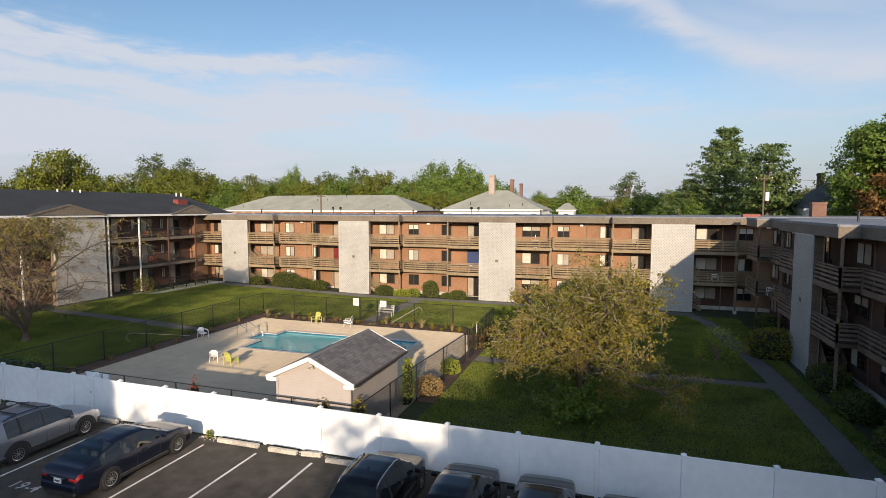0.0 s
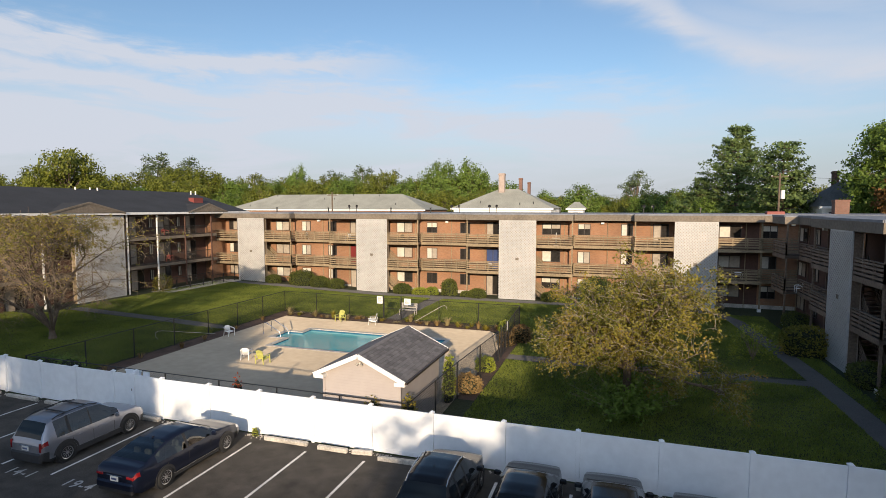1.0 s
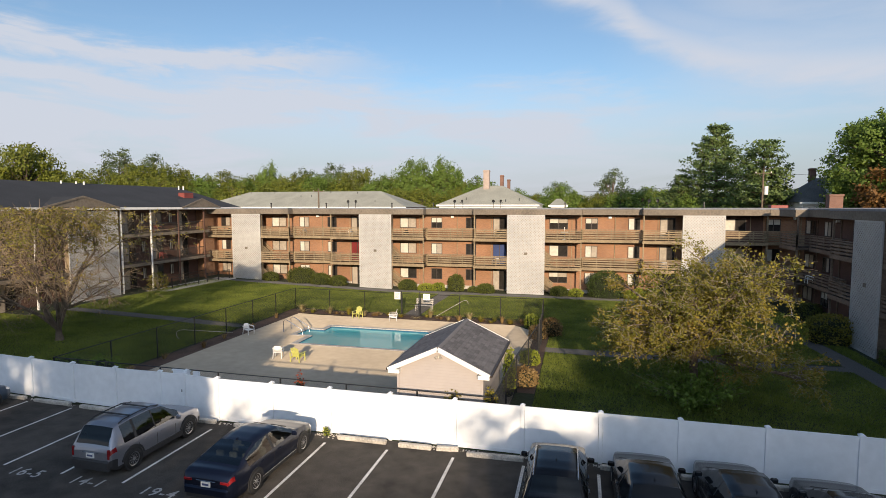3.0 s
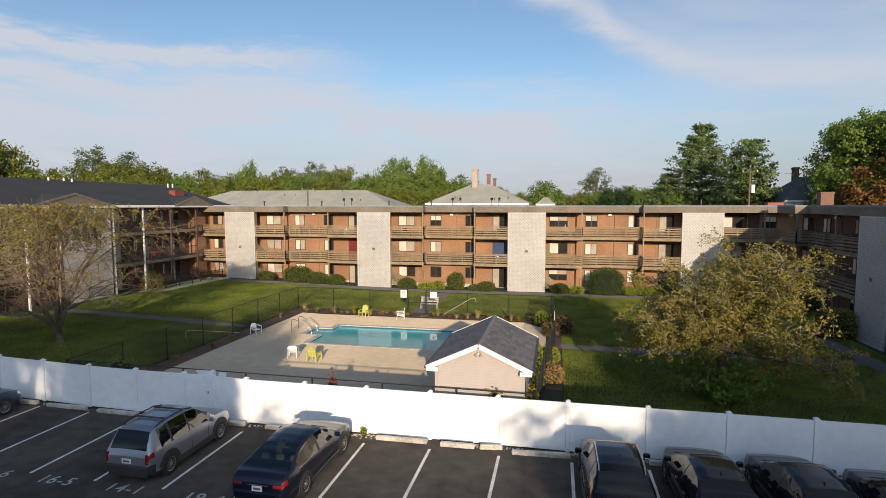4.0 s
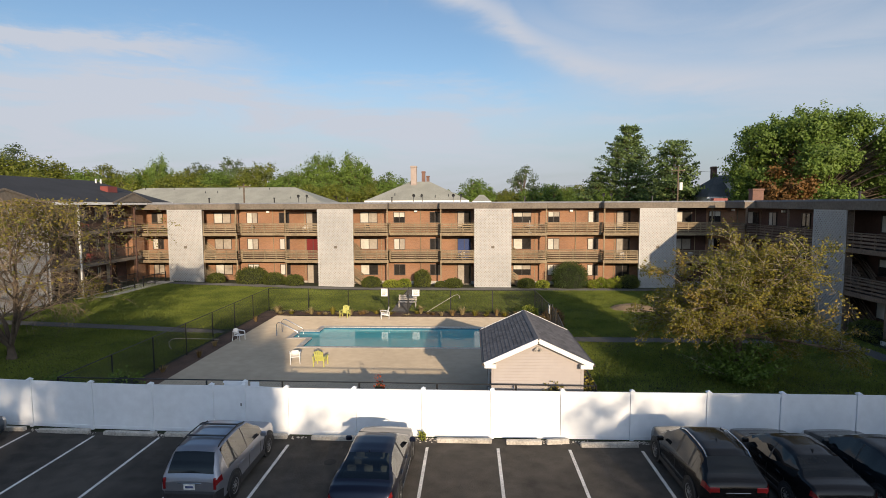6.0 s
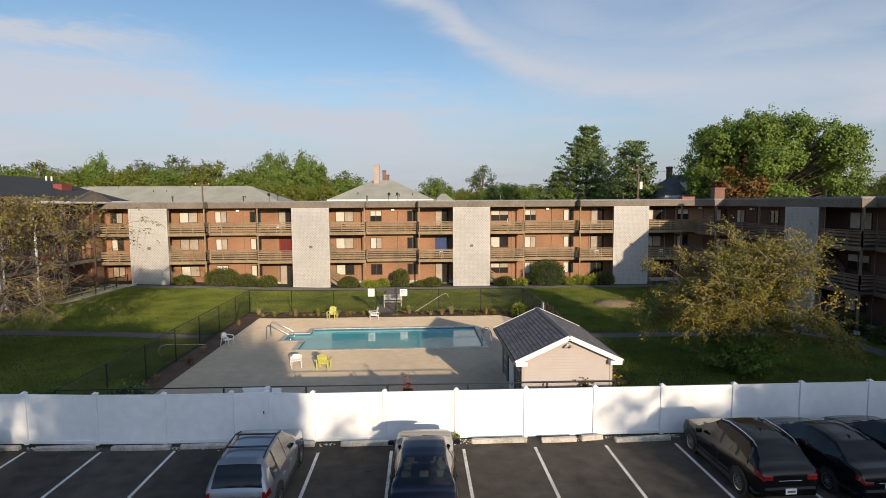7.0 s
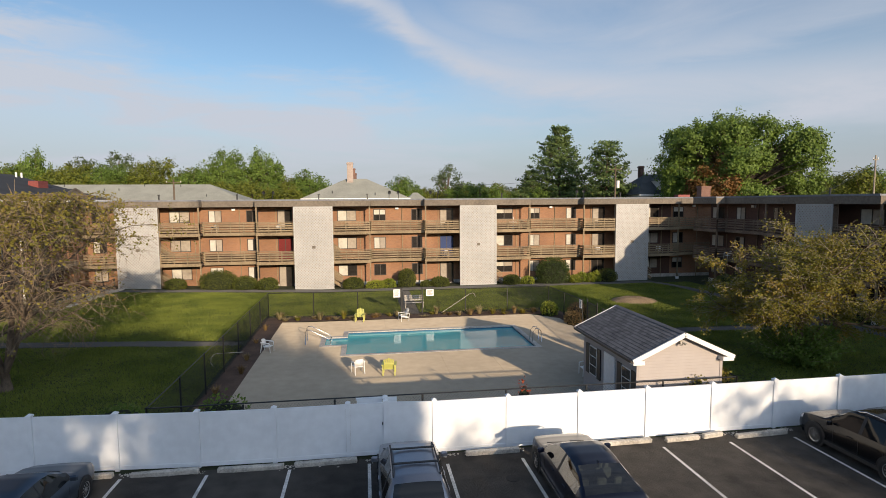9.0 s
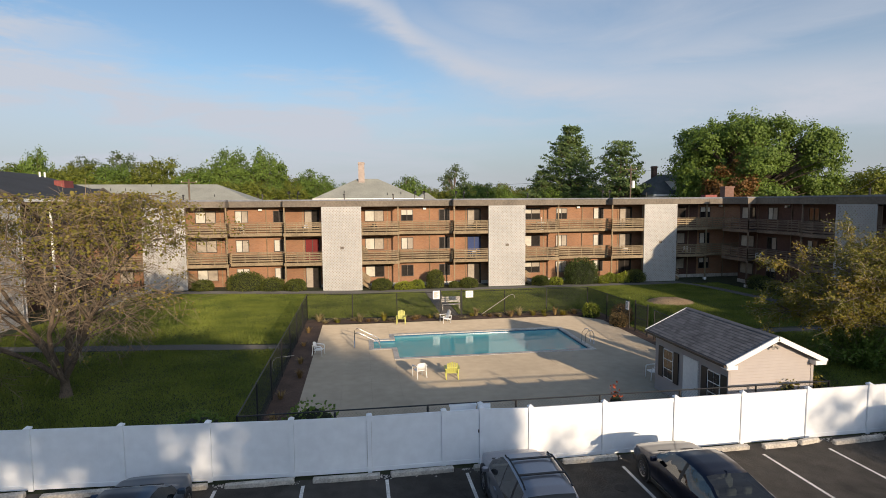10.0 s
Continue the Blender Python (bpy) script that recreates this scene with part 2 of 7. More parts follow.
M = {
    "brick": brick_material("red brick", (0.325, 0.162, 0.082), (0.265, 0.13, 0.068), (0.29, 0.20, 0.145)),
    "wood": material("weathered brown wood", (0.27, 0.205, 0.125), 0.85, vary=0.35, big=0.8, fine=9, bump=0.5),
    # copy of the wood above, darkened to stand for shade on the east wing
    "wood_shaded": material("brown wood with shade in its colour", (0.19, 0.135, 0.095), 0.85, vary=0.35, big=0.8, fine=9, bump=0.5),
    "fascia": material("grey brown painted fascia", (0.175, 0.145, 0.112), 0.8, vary=0.3, big=0.5, fine=6, bump=0.3),
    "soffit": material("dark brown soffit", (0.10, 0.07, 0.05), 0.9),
    "lattice": material("white painted lattice", (0.46, 0.45, 0.43), 0.6, vary=0.14, big=0.5, fine=5, bump=0.2),
    "backing": material("stair screen backing", (0.36, 0.29, 0.24), 0.9),
    "flatroof": material("grey roof membrane", (0.19, 0.20, 0.225), 0.7, vary=0.3, big=0.25, fine=3),
    "shingle_dark": material("black asphalt shingles", (0.030, 0.031, 0.034), 0.9, vary=0.3, big=0.5, fine=8, bump=0.6),
    "shingle_grey": material("pale grey shingles", (0.32, 0.318, 0.268), 0.9, vary=0.2, big=0.3, fine=5, bump=0.4),
    "shingle": material("grey brown shingles", (0.165, 0.153, 0.15), 0.9, vary=0.45, big=1.0, fine=14, bump=0.4, per_object=0.7),
    "white_vinyl": material("white vinyl", (0.82, 0.845, 0.87), 0.45, vary=0.07, big=0.5, fine=3, bump=0.08),
    "white_paint": material("white paint", (0.80, 0.79, 0.76), 0.5, vary=0.08, big=1, fine=8, bump=0.1),
    "curtain": material("pale curtain", (0.56, 0.53, 0.46), 0.8, vary=0.15, big=1.5, fine=4),
    "blind": material("grey blind", (0.36, 0.31, 0.25), 0.7, vary=0.2, big=1.5, fine=4),
    "dark_frame": material("bronze window frame", (0.05, 0.037, 0.03), 0.5, vary=0.2),
    "glass": glass_material("window glass", (0.030, 0.027, 0.025)),
    "red_curtain": material("red curtain", (0.17, 0.014, 0.014), 0.8),
    "blue_curtain": material("blue curtain", (0.035, 0.06, 0.17), 0.8),
    "beige_siding": material("pinkish beige siding", (0.38, 0.34, 0.32), 0.65, vary=0.05, big=0.6, fine=3, bump=0.03),
    "asphalt": material("worn asphalt", (0.060, 0.053, 0.045), 0.92, vary=0.5, big=0.32, fine=1.7, bump=0.05),
    "path": material("asphalt footpath", (0.080, 0.077, 0.073), 0.92, vary=0.25, big=0.5, fine=14, bump=0.4),
    "concrete": material("beige pool deck concrete", (0.365, 0.305, 0.225), 0.85, vary=0.13, big=0.3, fine=2, bump=0.02),
    "kerb": material("weathered concrete", (0.50, 0.465, 0.41), 0.92, vary=0.35, big=2.0, fine=16, bump=0.7),
    "line": material("worn white road paint", (0.72, 0.70, 0.66), 0.8, vary=0.35, big=1.5, fine=18, bump=0.2),
    "faded_line": material("faded white road paint", (0.46, 0.45, 0.43), 0.85, vary=0.5, big=2.0, fine=14, bump=0.1),
    "black_metal": material("black coated steel", (0.018, 0.018, 0.018), 0.45, vary=0.2, bump=0.05),
    "chrome": material("stainless steel", (0.62, 0.62, 0.62), 0.22, metal=1.0, vary=0.1, bump=0.0),
    "pool_wall": material("pale blue pool plaster", (0.20, 0.56, 0.62), 0.6, vary=0.10, big=0.5, fine=4, bump=0.1),
    "tile_blue": material("dark blue waterline tile", (0.03, 0.12, 0.22), 0.2, vary=0.2),
    "mulch": material("brown mulch", (0.10, 0.06, 0.04), 0.95, vary=0.5, big=1.0, fine=20, bump=0.9, dist=0.03),
    "bark": material("grey brown bark", (0.14, 0.105, 0.075), 0.95, vary=0.4, big=2, fine=20, bump=0.8),
    "yellow_plastic": material("yellow plastic", (0.50, 0.49, 0.13), 0.45, vary=0.08, bump=0.03, world_space=False),
    "white_plastic": material("white plastic", (0.80, 0.79, 0.76), 0.4, vary=0.06, bump=0.03, world_space=False),
    "chimney": brick_material("chimney brick", (0.20, 0.10, 0.07), (0.16, 0.08, 0.055), (0.18, 0.14, 0.12)),
    "red_metal": material("red painted metal", (0.22, 0.05, 0.04), 0.6),
    # wall brown made dark to carry the shade of wing and inner corner
    "shade_brown": material("dark brown wall with shade in its colour", (0.10, 0.052, 0.038), 0.85, vary=0.2, big=0.6, fine=6),
}
gritty(M["asphalt"], 55, 0.03)
gritty(M["path"], 55, 0.010)
gritty(M["concrete"], 70, 0.0004)
M["drain"] = material("worn iron", (0.03, 0.028, 0.026), 0.9)
# grass: two greens and dry patches
M["grass"] = material("mown grass", (0.034, 0.044, 0.012), 0.95, second=(0.022, 0.029, 0.009), big=0.22, fine=9, bump=1.0, dist=0.05)
M["tan_soil"] = material("dry tan soil and leaf litter", (0.30, 0.21, 0.12), 0.95, vary=0.4, big=1.2, fine=18, bump=0.8, dist=0.03)

water = bpy.data.materials.new("pool water")
water.use_nodes = True
wb = water.node_tree.nodes["Principled BSDF"]
wb.inputs["Base Color"].default_value = (0.12, 0.51, 0.56, 1)
wb.inputs["Roughness"].default_value, wb.inputs["IOR"].default_value, wb.inputs["Transmission Weight"].default_value = 0.0, 1.42, 0.25
wn, wbp = water.node_tree.nodes.new("ShaderNodeTexNoise"), water.node_tree.nodes.new("ShaderNodeBump")
wn.inputs["Scale"].default_value, wn.inputs["Detail"].default_value = 2.2, 4
wbp.inputs["Strength"].default_value, wbp.inputs["Distance"].default_value = 0.10, 0.05
wg = water.node_tree.nodes.new("ShaderNodeNewGeometry")
water.node_tree.links.new(wg.outputs["Position"], wn.inputs["Vector"])
water.node_tree.links.new(wn.outputs[0], wbp.inputs["Height"])
water.node_tree.links.new(wbp.outputs[0], wb.inputs["Normal"])
M["water"] = water

# ---- building blocks ----


class Geo:
    """Gathers vertices and faces of one mesh."""

    def __init__(self):
        self.v, self.f = [], []

    def add(self, verts, faces):
        n = len(self.v)
        self.v += [tuple(p) for p in verts]
        self.f += [tuple(i + n for i in q) for q in faces]
        return self

    def box(self, x0, x1, y0, y1, z0, z1):
        return self.add([(x0, y0, z0), (x1, y0, z0), (x1, y1, z0), (x0, y1, z0), (x0, y0, z1), (x1, y0, z1), (x1, y1, z1), (x0, y1, z1)],
                        [(3, 2, 1, 0), (4, 5, 6, 7), (0, 1, 5, 4), (1, 2, 6, 5), (2, 3, 7, 6), (3, 0, 4, 7)])

    def chamfer(self, x0, x1, y0, y1, z0, z1, c):
        """A box with chamfered top and side edges."""
        ring = lambda d, z: [(x0 + d, y0, z), (x1 - d, y0, z), (x1, y0 + d, z), (x1, y1 - d, z), (x1 - d, y1, z), (x0 + d, y1, z), (x0, y1 - d, z), (x0, y0 + d, z)]
        inner = lambda z: [(min(max(x, x0 + c), x1 - c), min(max(y, y0 + c), y1 - c), z) for x, y, z in ring(c, z)]
        top = [(x0 + c if x < (x0 + x1) / 2 else x1 - c, y0 + c if y < (y0 + y1) / 2 else y1 - c, z) for x, y, z in [(x0, y0, z1), (x1, y0, z1), (x1, y1, z1), (x0, y1, z1)]]
        v = ring(c, z0) + ring(c, z1 - c) + top
        f = [(i, (i + 1) % 8, 8 + (i + 1) % 8, 8 + i) for i in range(8)]
        f += [(8, 9, 17, 16), (9, 10, 17), (10, 11, 18, 17), (11, 12, 18), (12, 13, 19, 18), (13, 14, 19), (14, 15, 16, 19), (15, 8, 16), (16, 17, 18, 19), tuple(range(7, -1, -1))]
        return self.add(v, f)

    def quad(self, a, b, c, d):
        return self.add([a, b, c, d], [(0, 1, 2, 3)])

    def prism(self, poly, z0, z1):
        n = len(poly)
        v = [(x, y, z0) for x, y in poly] + [(x, y, z1) for x, y in poly]
        return self.add(v, [tuple(range(n - 1, -1, -1)), tuple(range(n, 2 * n))] + [(i, (i + 1) % n, n + (i + 1) % n, n + i) for i in range(n)])

    def beam(self, p, q, w, h=None, up=(0, 0, 1)):
        """A straight bar of section w x h from p to q."""
        h = h or w
        p, q = Vector(p), Vector(q)
        d = (q - p).normalized()
        s = d.cross(Vector(up))
        s = s.normalized() if s.length > 1e-4 else Vector((1, 0, 0))
        t = s.cross(d).normalized()
        c = [s * w / 2 * i + t * h / 2 * j for i, j in ((-1, -1), (1, -1), (1, 1), (-1, 1))]
        return self.add([p + k for k in c] + [q + k for k in c], [(0, 1, 2, 3), (7, 6, 5, 4), (4, 5, 1, 0), (5, 6, 2, 1), (6, 7, 3, 2), (7, 4, 0, 3)])

    def tube(self, pts, radii, n=8, cap=True):
        pts = [Vector(p) for p in pts]
        if not isinstance(radii, (list, tuple)):
            radii = [radii] * len(pts)
        rings = []
        ref = Vector((0.31, 0.17, 0.93)).normalized()
        for i, p in enumerate(pts):
            d = (pts[min(i + 1, len(pts) - 1)] - pts[max(i - 1, 0)]).normalized()
            s = d.cross(ref if abs(d.dot(ref)) < 0.95 else Vector((1, 0, 0))).normalized()
            t = s.cross(d)
            rings.append([p + (s * math.cos(k * math.tau / n) + t * math.sin(k * math.tau / n)) * radii[i] for k in range(n)])
        v = [p for r in rings for p in r]
        f = [(i * n + k, i * n + (k + 1) % n, (i + 1) * n + (k + 1) % n, (i + 1) * n + k) for i in range(len(pts) - 1) for k in range(n)]
        if cap:
            f += [tuple(range(n)), tuple(range(len(v) - 1, len(v) - n - 1, -1))]
        return self.add(v, f)

    def mesh(self, name, mat, smooth=False):
        me = bpy.data.meshes.new(name)
        me.from_pydata(self.v, [], self.f)
        me.materials.append(mat)
        if smooth:
            me.polygons.foreach_set("use_smooth", [True] * len(me.polygons))
        me.update()
        return me


def part(name, geo, mat, parent, label="", smooth=False, at=None):
    """One mesh object under a thing or a part. geo may be a Geo or a finished mesh."""
    ob = new(name, geo.mesh(name, mat, smooth) if isinstance(geo, Geo) else geo)
    ob.parent = parent
    if at is not None:
        ob.matrix_basis = at
    return tagged(ob, label)


def thing(name, m, label, category, group="", kind=""):
    ob = new(name)
    ob.matrix_basis = m
    ob.empty_display_size = 0.2
    return tagged(ob, label, category, group, kind)


def solid(name, geo, mat, label, category, group="", kind="", m=None, smooth=False):
    """A thing that is a single mesh."""
    ob = new(name, geo.mesh(name, mat, smooth))
    if m is not None:
        ob.matrix_basis = m
    return tagged(ob, label, category, group, kind)


def rise(x):
    """The ground climbs gently west of the pool."""
    return 0.032 * max(0.0, -27.0 - max(x, -48.0))


# ---- ground ----
POOL = (-24.0, -13.25, 29.8, 34.9)
ALCOVE = (-25.3, POOL[0], 31.9, 33.7)
xs = [-2500, -300, -120, -48, -44, -40, -36, -33, -30, -27, ALCOVE[0], POOL[0], POOL[1], -8, 0, 10, 60, 300, 2500]
ys = [-2500, -200, -40, 0, 10, 17, POOL[2], ALCOVE[2], ALCOVE[3], POOL[3], 42, 52, 60, 200, 500, 2500]


def sheet(xs, ys, dz, hole=()):
    g = Geo()
    g.v = [(x, y, rise(x) + dz) for y in ys for x in xs]
    n = len(xs)
    for j in range(len(ys) - 1):
        for i in range(n - 1):
            if any(xs[i] >= h[0] and xs[i + 1] <= h[1] and ys[j] >= h[2] and ys[j + 1] <= h[3] for h in hole):
                continue
            g.f.append((j * n + i, j * n + i + 1, (j + 1) * n + i + 1, (j + 1) * n + i))
    return g


solid("ground", sheet(xs, ys, 0.0, (POOL, ALCOVE)), M["grass"], "mown green lawn ground reaching into the distance", "ground", kind="structure")
solid("parking_lot", sheet([-60, -48, -44, -40, -36, -33, -30, -27, 0, 40], [-60, 17.55], 0.006), M["asphalt"], "dark worn asphalt parking lot", "road", kind="structure")

# ---- pool ----
x0, x1, y0, y1 = POOL
ax0, ax1, ay0, ay1 = ALCOVE
depth_at = lambda x: -1.1 - 1.1 * max(0.0, x - x0) / (x1 - x0)
outline = [(x0, y0), (x1, y0), (x1, y1), (x0, y1), (x0, ay1), (ax0, ay1), (ax0, ay0), (x0, ay0)]
g = Geo()
for a, b in zip(outline, outline[1:] + outline[:1]):
    g.quad((*a, depth_at(a[0])), (*b, depth_at(b[0])), (*b, -0.02), (*a, -0.02))
g.quad((x0, y0, -1.1), (x1, y0, -2.2), (x1, y1, -2.2), (x0, y1, -1.1))
g.quad((ax0, ay0, -1.1), (x0, ay0, -1.1), (x0, ay1, -1.1), (ax0, ay1, -1.1))
pool = solid("pool_basin", g, M["pool_wall"], "rectangular in-ground swimming pool basin of pale plaster", "pool", kind="structure")
g = Geo()
for (ax, ay), (bx, by) in zip(outline, outline[1:] + outline[:1]):
    d = Vector((bx - ax, by - ay)).normalized()
    nx, ny = -d.y * 0.004, d.x * 0.004
    g.quad((ax + nx, ay + ny, -0.30), (bx + nx, by + ny, -0.30), (bx + nx, by + ny, -0.03), (ax + nx, ay + ny, -0.03))
part("waterline_tile", g, M["tile_blue"], pool, "dark blue tile band at the waterline")
for k in range(4):
    sx = ax0 + 0.02 + k * 0.42
    part("step", Geo().box(sx, sx + 0.42, ay0 + 0.01, ay1 - 0.01, -1.09, -0.26 - 0.22 * k), M["pool_wall"], pool)
    part("step_edge", Geo().box(sx + 0.36, sx + 0.424, ay0 + 0.02, ay1 - 0.02, -0.262 - 0.22 * k, -0.25 - 0.22 * k), M["tile_blue"], pool, "dark blue step edging")
g = Geo().quad((x0, y0, -0.085), (x1, y0, -0.085), (x1, y1, -0.085), (x0, y1, -0.085)).quad((ax0, ay0, -0.085), (x0, ay0, -0.085), (x0, ay1, -0.085), (ax0, ay1, -0.085))
w = solid("pool_water", g, M["water"], "clear still turquoise pool water", "water", kind="structure")
w.visible_shadow = False
# deck: a ring of slab round the pool with a cut north-east corner
DECK = [(-28.6, 18.05), (-9.3, 18.05), (-9.3, 36.6), (-11.0, 38.4), (-28.4, 38.4)]
g = Geo()
cop = 0.28
hx0, hx1, hy0, hy1 = x0 - cop, x1 + cop, y0 - cop, y1 + cop
deck = thing("pool_deck", pose(0, 0, 0), "beige concrete pool deck with worn joints", "pavement", kind="structure")
JX = [-28.6, -26.9, ax0 - cop, hx0, -21.6, -18.9, -16.2, hx1, -11.1, -9.3]
JY = [18.05, 20.7, 23.4, 26.2, hy0, ay0 - cop, ay1 + cop, hy1, 36.6, 38.4]
for ia, ib in zip(JX, JX[1:]):
    for ja, jb in zip(JY, JY[1:]):
        if ia >= hx0 and ib <= hx1 and ja >= hy0 and jb <= hy1 or ia >= ax0 - cop - 0.01 and ib <= hx0 + 0.01 and ja >= ay0 - cop - 0.01 and jb <= ay1 + cop + 0.01:
            continue
        q = 0.0018
        poly = [(ia + q, ja + q), (ib - q, ja + q), (ib - q, jb - q), (ia + q, jb - q)]
        if ia == -11.1 and ja == 36.6:
            poly = [(ia + q, ja + q), (ib - q, ja + q), (ia + q + 0.1, jb - q), (ia + q, jb - q)]
        slab = Geo().prism(poly, -0.1, 0.03)
        slab.v = [(x, y, z + (rise(x) if z > 0 else 0)) for x, y, z in slab.v]
        part("concrete_slab", slab, M["concrete"], deck)
g = Geo()
for a, b, c, d in ((hx0, hx1, hy0, y0), (hx0, hx1, y1, hy1), (hx0, x0, y0, ay0), (hx0, x0, ay1, y1), (x1, hx1, y0, y1), (ax0 - cop, hx0, ay0 - cop, ay0), (ax0 - cop, hx0, ay1, ay1 + cop), (ax0 - cop, ax0, ay0, ay1)):
    g.box(a, b, c, d, -0.06, 0.045)
part("coping", g, M["kerb"], deck, "pale concrete pool coping")


def hand_rail(m, label):
    t = thing("pool_handrail", m, label, "handrail", "rails at the pool")
    for s in (-0.5, 0.5):
        pts = [(0.0, s, 0.0), (0.0, s, 0.75), (0.1, s, 0.86), (0.25, s, 0.86), (1.35, s, 0.28), (1.45, s, 0.1), (1.45, s, -0.5)]
        part("rail", Geo().tube(pts, 0.024, 8), M["chrome"], t, smooth=True)
    return t


hand_rail(pose(-26.4, 32.8, 0.03), "bent stainless steel stair handrail at the pool edge")
lad = thing("pool_ladder", pose(-13.0, 30.9, 0.03), "stainless steel pool ladder with curved rails", "ladder")
for s in (-0.26, 0.26):
    pts = [(0.35, s, 0.0), (0.33, s, 0.6), (0.2, s, 0.8), (0.0, s, 0.8), (-0.16, s, 0.6), (-0.2, s, 0.0), (-0.2, s, -0.9)]
    part("rail", Geo().tube(pts, 0.022, 8), M["chrome"], lad, smooth=True)
for z in (-0.3, -0.6):
    part("tread", Geo().box(-0.25, -0.15, -0.25, 0.25, z - 0.015, z + 0.015), M["chrome"], lad)

# ---- planting strips, footpaths ----
def strip(name, pts, width, dz, mat, label, category):
    g = Geo()
    L = []
    for i, p in enumerate(pts):
        d = Vector(pts[min(i + 1, len(pts) - 1)]) - Vector(pts[max(i - 1, 0)])
        n = Vector((-d.y, d.x)).normalized() * width / 2
        L.append((p[0] + n.x, p[1] + n.y))
        L.append((p[0] - n.x, p[1] - n.y))
    g.v = [(x, y, rise(x) + dz) for x, y in L]
    g.f = [(2 * i, 2 * i + 1, 2 * i + 3, 2 * i + 2) for i in range(len(pts) - 1)]
    return solid(name, g, mat, label, category, kind="structure")


strip("mulch_bed_west", [(-29.2, 18.2), (-29.2, 39.2)], 1.3, 0.012, M["mulch"], "brown mulch strip along the pool deck", "ground")
strip("mulch_bed_north", [(-30.0, 39.1), (-9.4, 39.1)], 1.5, 0.014, M["mulch"], "brown mulch strip behind the pool deck", "ground")
strip("mulch_bed_east", [(-9.0, 24.0), (-9.0, 39.7)], 1.3, 0.012, M["mulch"], "brown mulch strip beside the pool fence", "ground")
strip("footpath_east", [(8.6, 12.0), (8.45, 28.0), (8.3, 34.0), (7.9, 40.0), (7.2, 48.0), (6.2, 51.2)], 1.15, 0.012, M["path"], "narrow grey asphalt footpath beside the building", "pavement")
strip("footpath_cross", [(-8.4, 32.2), (-3.0, 32.0), (3.0, 31.6), (8.0, 31.8)], 1.2, 0.008, M["path"], "grey footpath crossing the lawn", "pavement")
strip("footpath_west", [(-30.2, 32.6), (-36, 33.2), (-46, 33.2)], 1.2, 0.012, M["path"], "grey footpath crossing the lawn", "pavement")
strip("footpath_north", [(-47, 51.2), (-40, 51.9), (-26, 51.8), (-12, 51.8), (6.5, 51.6)], 1.5, 0.016, M["path"], "grey footpath along the apartment building", "pavement")
strip("footpath_gate", [(-19.6, 39.0), (-19.4, 51.6)], 1.3, 0.008, M["path"], "grey footpath from the pool gate", "pavement")

